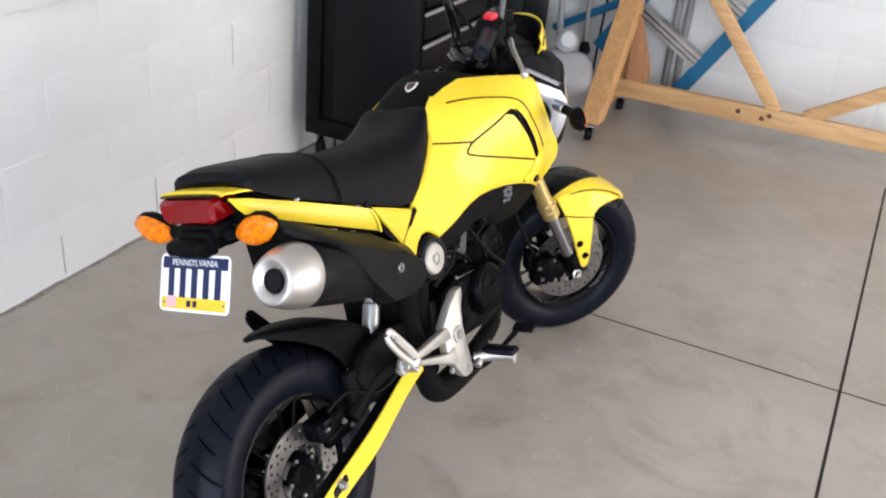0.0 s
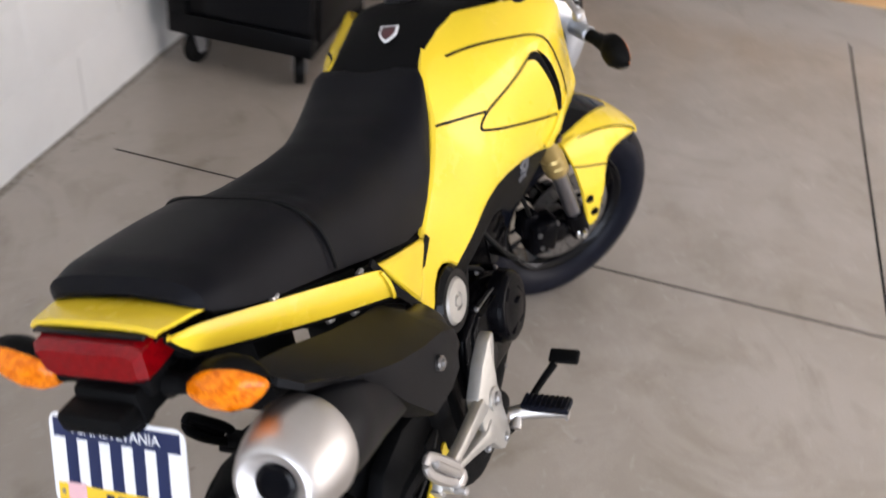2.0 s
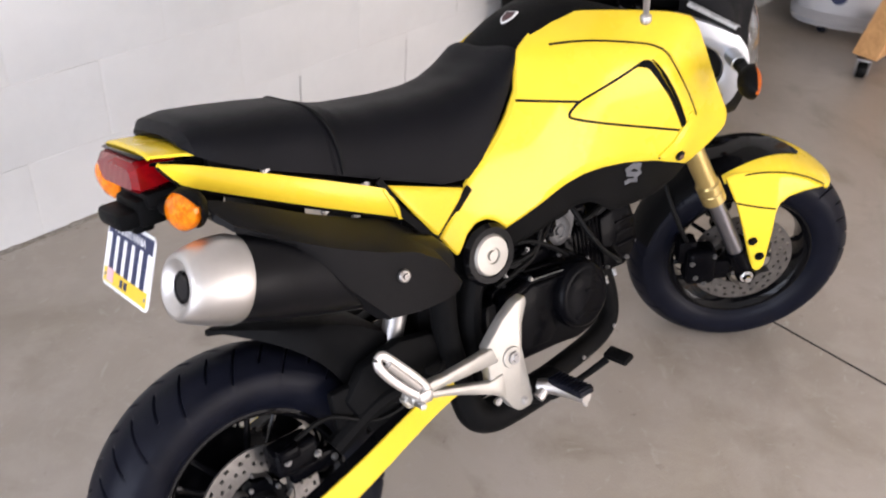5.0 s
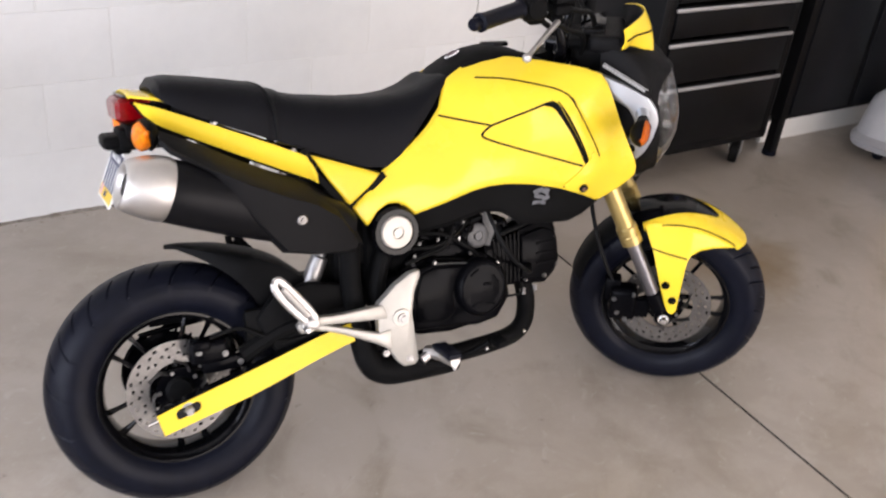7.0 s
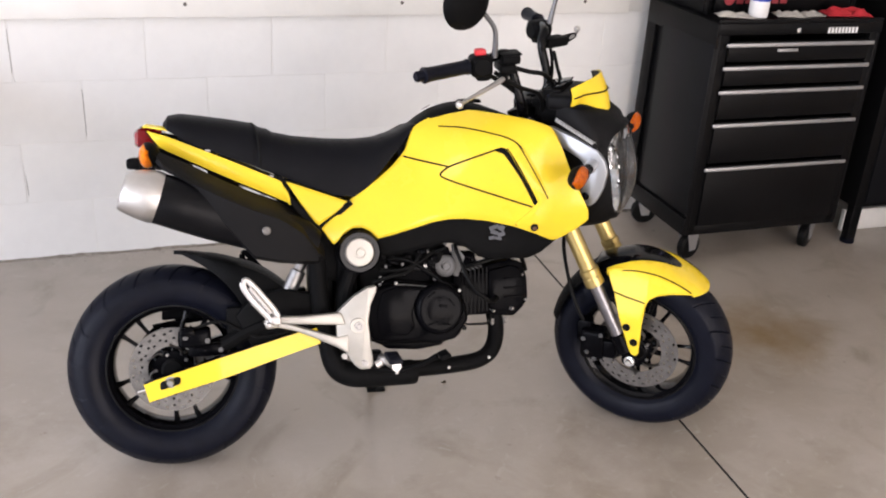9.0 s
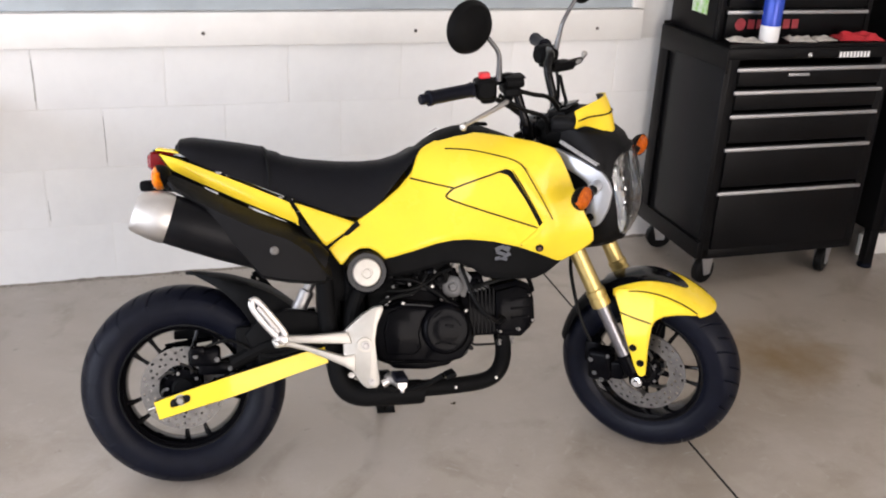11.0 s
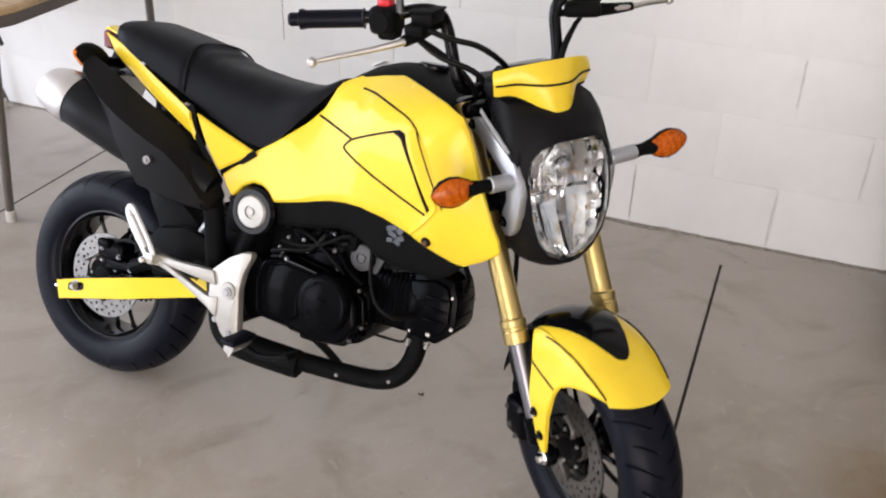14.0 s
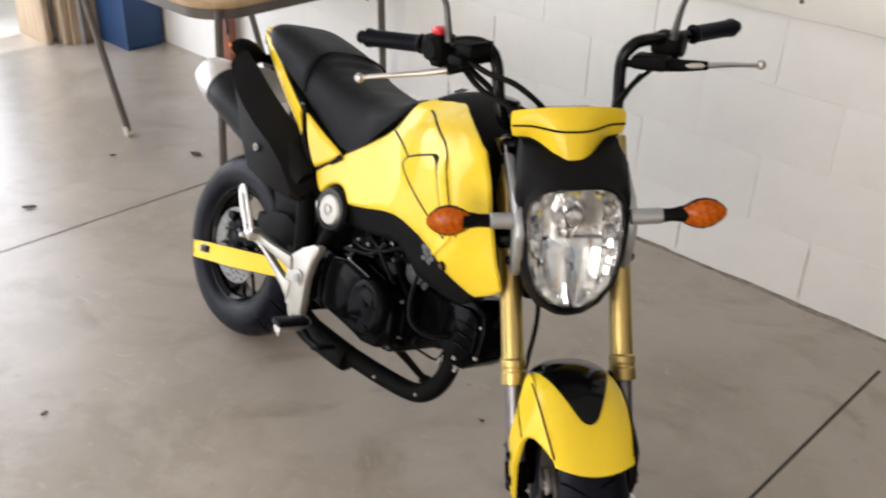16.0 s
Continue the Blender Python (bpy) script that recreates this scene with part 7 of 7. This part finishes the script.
sp("parking_bulb", turned([(0.008, 0), (0.008, 0.014), (0.006, 0.022), (0.002, 0.024)], 18, along((1.104, -0.008, 0.690), (1.2, -0.008, 0.690))), GREYP, "grey parking lamp bulb", headcowl)
sp("lamp_shell", join(box(1.03, 0, 0.77, 0.09, 0.13, 0.16, 0.03, 3), box(0.990, 0, 0.872, 0.10, 0.13, 0.055, 0.014, 3), box(0.980, 0.0, 0.902, 0.100, 0.120, 0.026, 0.010)), BLACKP, "black lamp housing and gauge pod")
sp("gauge_hood", join(box(1.014, -0.008, 0.914, 0.076, 0.164, 0.040, 0.014, 3), box(0.985, 0, 0.930, 0.050, 0.120, 0.020, 0.008, 2)), GUARDP, "black instrument hood")
sp("gauge_face", moved(box(0, 0, 0, 0.055, 0.095, 0.003, 0.001), pose(0.983, 0, 0.942, 0, -10)), GLOSSB, "dark gauge screen")
# visor
def visor_at(u, v):
    """u across, v up the deflector, whose lip bulges forward in the middle."""
    k = min(1.0, max(0.0, (abs(u) - 0.07) / 0.70))
    g = 1 - k * k * (3 - 2 * k)
    zb, zt = 0.913 - 0.028 * g, 0.974 - 0.017 * abs(u) ** 2.4
    xb, xt = 1.064 + 0.054 * g - 0.016 * abs(u) ** 6, 1.048 + 0.042 * (1 - abs(u) ** 2.2)
    return (xb + (xt - xb) * v + 0.006 * math.sin(v * math.pi), 0.100 * u * (1 + 0.03 * v - 0.05 * v ** 8 - 0.03 * (1 - v) ** 6) - 0.010, zb + (zt - zb) * v), g


vis = [[visor_at(i / 20 - 1, j / 12)[0] for i in range(41)] for j in range(13)]
visor = sp("visor", thicken(loft(vis, closed=False), 0.003), YELLOW, "yellow wind deflector above the headlamp")
liner = [[Vector(visor_at((i / 20 - 1) * 0.975, 0.04 + 0.92 * j / 12)[0]) + Vector((-0.0075, 0, -0.0005)) for i in range(41)] for j in range(13)]
sp("visor_liner", thicken(loft(liner, closed=False), 0.002), GUARDP, "black inner face of the deflector", visor)
line = []
for i in range(41):
    u = (i / 20 - 1) * 0.975
    line.append(Vector(visor_at(u, 0.44 + 0.12 * visor_at(u, 0)[1])[0]) + Vector((0.0014, 0, 0.0006)))
sp("tape_line", tube(line, 0.0020, 6, 1), TAPE, "", visor)
sp("tape_line", tube([Vector(p) + Vector((0.0006, 0, -0.0004)) for p in vis[0][2:-2]], 0.0020, 6, 1), TAPE, "", visor)

# bars, grips, levers, mirrors
for s in (1, -1):
    k = -s
    oy, oz = (0.0, 0.0) if s == 1 else (0.020, 0.012)
    bar = sp("handlebar", tube([(0.910, 0.0 * k, 0.887), (0.910, 0.058 * k, 0.887), (0.919, 0.096 * k, 0.894), (0.921, 0.111 * k, 0.925), (0.902, 0.117 * k, 1.004), (0.903, 0.136 * k, 1.036), (0.890, 0.168 * k, 1.043), (0.86, 0.220 * k + oy * 0.4, 1.034 + oz * 0.5), (0.80, 0.315 * k + oy, 1.029 + oz), (0.772, 0.358 * k + oy, 1.029 + oz)], 0.0115, 14), GLOSSB, "black handlebar half")
    g0, g1 = Vector((0.842, 0.252 * k + oy * 0.9, 1.030 + oz)), Vector((0.776, 0.352 * k + oy, 1.029 + oz))
    gd = (g1 - g0).normalized()
    sp("grip", turned([(0.019, 0), (0.0165, 0.004), (0.0165, 0.105), (0.0185, 0.112), (0.0185, 0.118), (0.012, 0.120), (0.0125, 0.135), (0.010, 0.139)], 22, along(g0, g1)), RUBBER, "black rubber grip", bar)
    c = Vector((0.862, 0.218 * k, 1.028))
    rotm = pose(0, 0, 0, 0, 0, 34 * s)
    sw = sp("switch_pod", moved(join(box(0, 0, 0, 0.052, 0.055, 0.050, 0.012, 3), box(0.005, 0, -0.02, 0.035, 0.04, 0.03, 0.008), rod((0, 0.03, 0), (0, -0.03, 0), 0.022, 18, 0.003)), Matrix.Translation(c) @ rotm), BLACKP, "black handlebar switch pod")
    if s == 1:
        sp("kill_switch", moved(box(0, 0, 0.030, 0.026, 0.026, 0.016, 0.005), Matrix.Translation(c) @ rotm), REDP, "red engine stop switch", sw)
        sp("reservoir", moved(join(box(0.05, -0.0, 0.006, 0.044, 0.052, 0.022, 0.006), box(0.05, 0.0, 0.019, 0.048, 0.056, 0.005, 0.002), box(0.04, 0, -0.012, 0.04, 0.08, 0.022, 0.008)), Matrix.Translation((0.872, -0.190, 1.028)) @ rotm), BLACKP, "black brake fluid reservoir")
        sp("brake_lever", join(tube([(0.905, -0.165, 1.005), (0.915, -0.205, 0.998), (0.90, -0.26, 0.988), (0.882, -0.328, 0.980), (0.872, -0.366, 0.975)], [0.008, 0.0070, 0.0055, 0.0048, 0.0042], 12), turned([(0.003, -0.009), (0.008, -0.005), (0.009, 0), (0.008, 0.005), (0.003, 0.009)], 16, pose(0.871, -0.370, 0.974))), ALU, "polished brake lever")
        sp("lever_sleeve", tube([(0.900, -0.155, 1.010), (0.908, -0.180, 1.004), (0.914, -0.212, 0.997)], [0.013, 0.0125, 0.010], 12, 3), BLACKP, "black lever pivot")
    else:
        sp("lever_sleeve", tube([(0.918, 0.175, 1.004), (0.932, 0.220, 1.004), (0.945, 0.268, 1.006)], [0.014, 0.012, 0.008], 12, 3), BLACKP, "black rubber lever boot")
        sp("clutch_perch", moved(join(box(0.045, 0, -0.012, 0.05, 0.07, 0.026, 0.008), rod((0.06, -0.01, -0.014), (0.06, -0.055, -0.018), 0.007, 10, 0.002)), Matrix.Translation((0.880, 0.195, 1.020)) @ rotm), BLACKP, "black clutch lever perch")
        sp("clutch_lever", join(tube([(0.930, 0.205, 1.004), (0.945, 0.255, 1.006), (0.940, 0.31, 1.006), (0.928, 0.36, 1.002), (0.922, 0.376, 1.001)], [0.008, 0.0065, 0.0052, 0.0046, 0.0042], 12), turned([(0.003, -0.009), (0.008, -0.005), (0.009, 0), (0.008, 0.005), (0.003, 0.009)], 16, pose(0.922, 0.379, 1.001))), ALU, "polished clutch lever")
    if s == 1:
        arm_pts, eye, turn = [(0.892, -0.205, 1.045), (0.897, -0.208, 1.085), (0.895, -0.212, 1.115), (0.878, -0.228, 1.148), (0.868, -0.240, 1.168)], (0.850, -0.268, 1.178), -24
    else:
        arm_pts, eye, turn = [(0.892, 0.215, 1.045), (0.902, 0.218, 1.085), (0.912, 0.224, 1.120), (0.934, 0.245, 1.165), (0.945, 0.262, 1.195)], (0.945, 0.295, 1.215), -12
    stem = sp("mirror_stem", tube(arm_pts, [0.0085, 0.006, 0.0055, 0.0055, 0.006], 12), STEMG, "dark grey metal mirror stem")
    mc = Matrix.Translation(eye) @ pose(0, 0, 0, 8, 0, 0) @ pose(0, 0, 0, 0, 0, turn) @ pose(0, 0, 0, 0, 90, 0)
    sp("mirror_shell", moved(turned([(0.001, 0.030), (0.022, 0.027), (0.042, 0.018), (0.050, 0.006), (0.0515, -0.001), (0.048, -0.003)], 36), mc @ Matrix.Diagonal((1.18, 1.32, 1, 1))), BLACKP, "black oval mirror shell", stem)
    sp("mirror_glass", moved(turned([(0.0475, -0.0035), (0.0475, -0.002)], 36), mc @ Matrix.Diagonal((1.18, 1.32, 1, 1))), MIRROR, "mirror glass", stem)
sp("bar_clamp", join(box(0.910, 0.03, 0.885, 0.045, 0.028, 0.04, 0.008), box(0.910, -0.03, 0.885, 0.045, 0.028, 0.04, 0.008)), GLOSSB, "black bar clamps")
for pts, r in (([(0.885, -0.185, 1.005), (0.93, -0.15, 0.965), (0.965, -0.09, 0.93), (0.955, -0.05, 0.86), (0.93, -0.04, 0.80)], 0.0055), ([(0.915, -0.185, 1.022), (0.955, -0.140, 1.000), (0.975, -0.095, 0.985), (0.985, -0.050, 0.950), (0.975, -0.02, 0.91)], 0.0055),
               ([(0.925, 0.15, 0.985), (0.945, 0.115, 0.955), (0.965, 0.08, 0.91), (0.94, 0.05, 0.83)], 0.005), ([(0.90, 0.19, 1.0), (0.925, 0.135, 0.965), (0.93, 0.10, 0.91), (0.90, 0.06, 0.82)], 0.0045), ([(0.86, -0.18, 1.0), (0.90, -0.125, 0.955), (0.925, -0.085, 0.905), (0.91, -0.05, 0.83)], 0.006)):
    sp("control_cable", tube(pts, r, 10), HOSE, "black control cable")

# painted blocks, one by one: the courses of the two walls that are passed near
BW, BH = 0.433, 0.2085


def block_mesh(name, w, h):
    return add_mesh(name, box(0, 0, 0, w - 0.004, 0.012, h - 0.0022, 0.0012, 1), BLOCK, 40)


rnd = random.Random(5)
full = block_mesh("block", BW, BH)
# the head joints of even and odd courses along the long wall, as the mason set them
EVEN, ODD = [-0.605, -0.18, 0.228, 0.636, 1.056, 1.487, 1.91], [-0.80, -0.385, 0.03, 0.447, 0.86, 1.287, 1.715]
for row in range(5):
    z = BH * (row + 0.5) + 0.003
    joints = list(EVEN if row % 2 == 0 else ODD)
    while joints[0] > X0 + 0.1:
        joints.insert(0, joints[0] - 0.417)
    while joints[-1] < X1 - 0.1:
        joints.append(joints[-1] + 0.424)
    joints = [max(j + rnd.uniform(-0.004, 0.004), X0 + 0.01) for j in joints]
    for a, b in zip(joints, joints[1:]):
        b = min(b, X1 - 0.01)
        if b - a < 0.04:
            continue
        ob = new("block", block_mesh("block", b - a, BH))
        ob.parent = wall_left
        ob.matrix_basis = pose((a + b) / 2, Y1 + 0.0065 + rnd.uniform(0, 0.0016), z, rnd.uniform(-0.15, 0.15), 0, rnd.uniform(-0.14, 0.14))
for row in range(6):
    z = BH * (row + 0.5) + 0.003
    shift = -0.02 if row % 2 == 0 else -0.02 + BW / 2
    for k in range(-6, 4):
        a, b = max(shift + k * BW, -2.4), min(shift + (k + 1) * BW, Y1 - 0.012)
        if b - a < 0.04:
            continue
        me = full if b - a > BW - 0.001 else block_mesh("block", b - a, BH)
        ob = new("block", me)
        ob.parent = wall_far
        ob.matrix_basis = pose(X1 + 0.006 + rnd.uniform(0, 0.0007), (a + b) / 2, z, 0, 0, 90)
# open cracks where the paint has split along a head joint
# the grey strips fill the cracks and put the gaps' shadow into colour
CRACK = mat("open joint", (0.42, 0.41, 0.39), 0.9, var=0.4, scale=60)
for x, z0, z1 in ((1.487, 0.012, 0.185), (1.715, 0.225, 0.40), (1.487, 0.47, 0.615), (1.056, 0.02, 0.19), (0.636, 0.02, 0.15), (-0.18, 0.44, 0.60), (-0.385, 0.66, 0.80), (-0.385, 0.235, 0.31)):
    r = random.Random(int(x * 1000 + z0 * 100))
    rows = [(x + r.uniform(-0.0012, 0.0012), z0 + (z1 - z0) * k / 9, 0.0006 + 0.0011 * r.random() * math.sin(math.pi * (k + 0.5) / 10)) for k in range(10)]
    part("joint_crack", loft([[(cx - w_, Y1 - 0.0002, z), (cx + w_, Y1 - 0.0002, z), (cx + w_, Y1 + 0.006, z), (cx - w_, Y1 + 0.006, z)] for cx, z, w_ in rows]), CRACK, wall_left, "", 0)
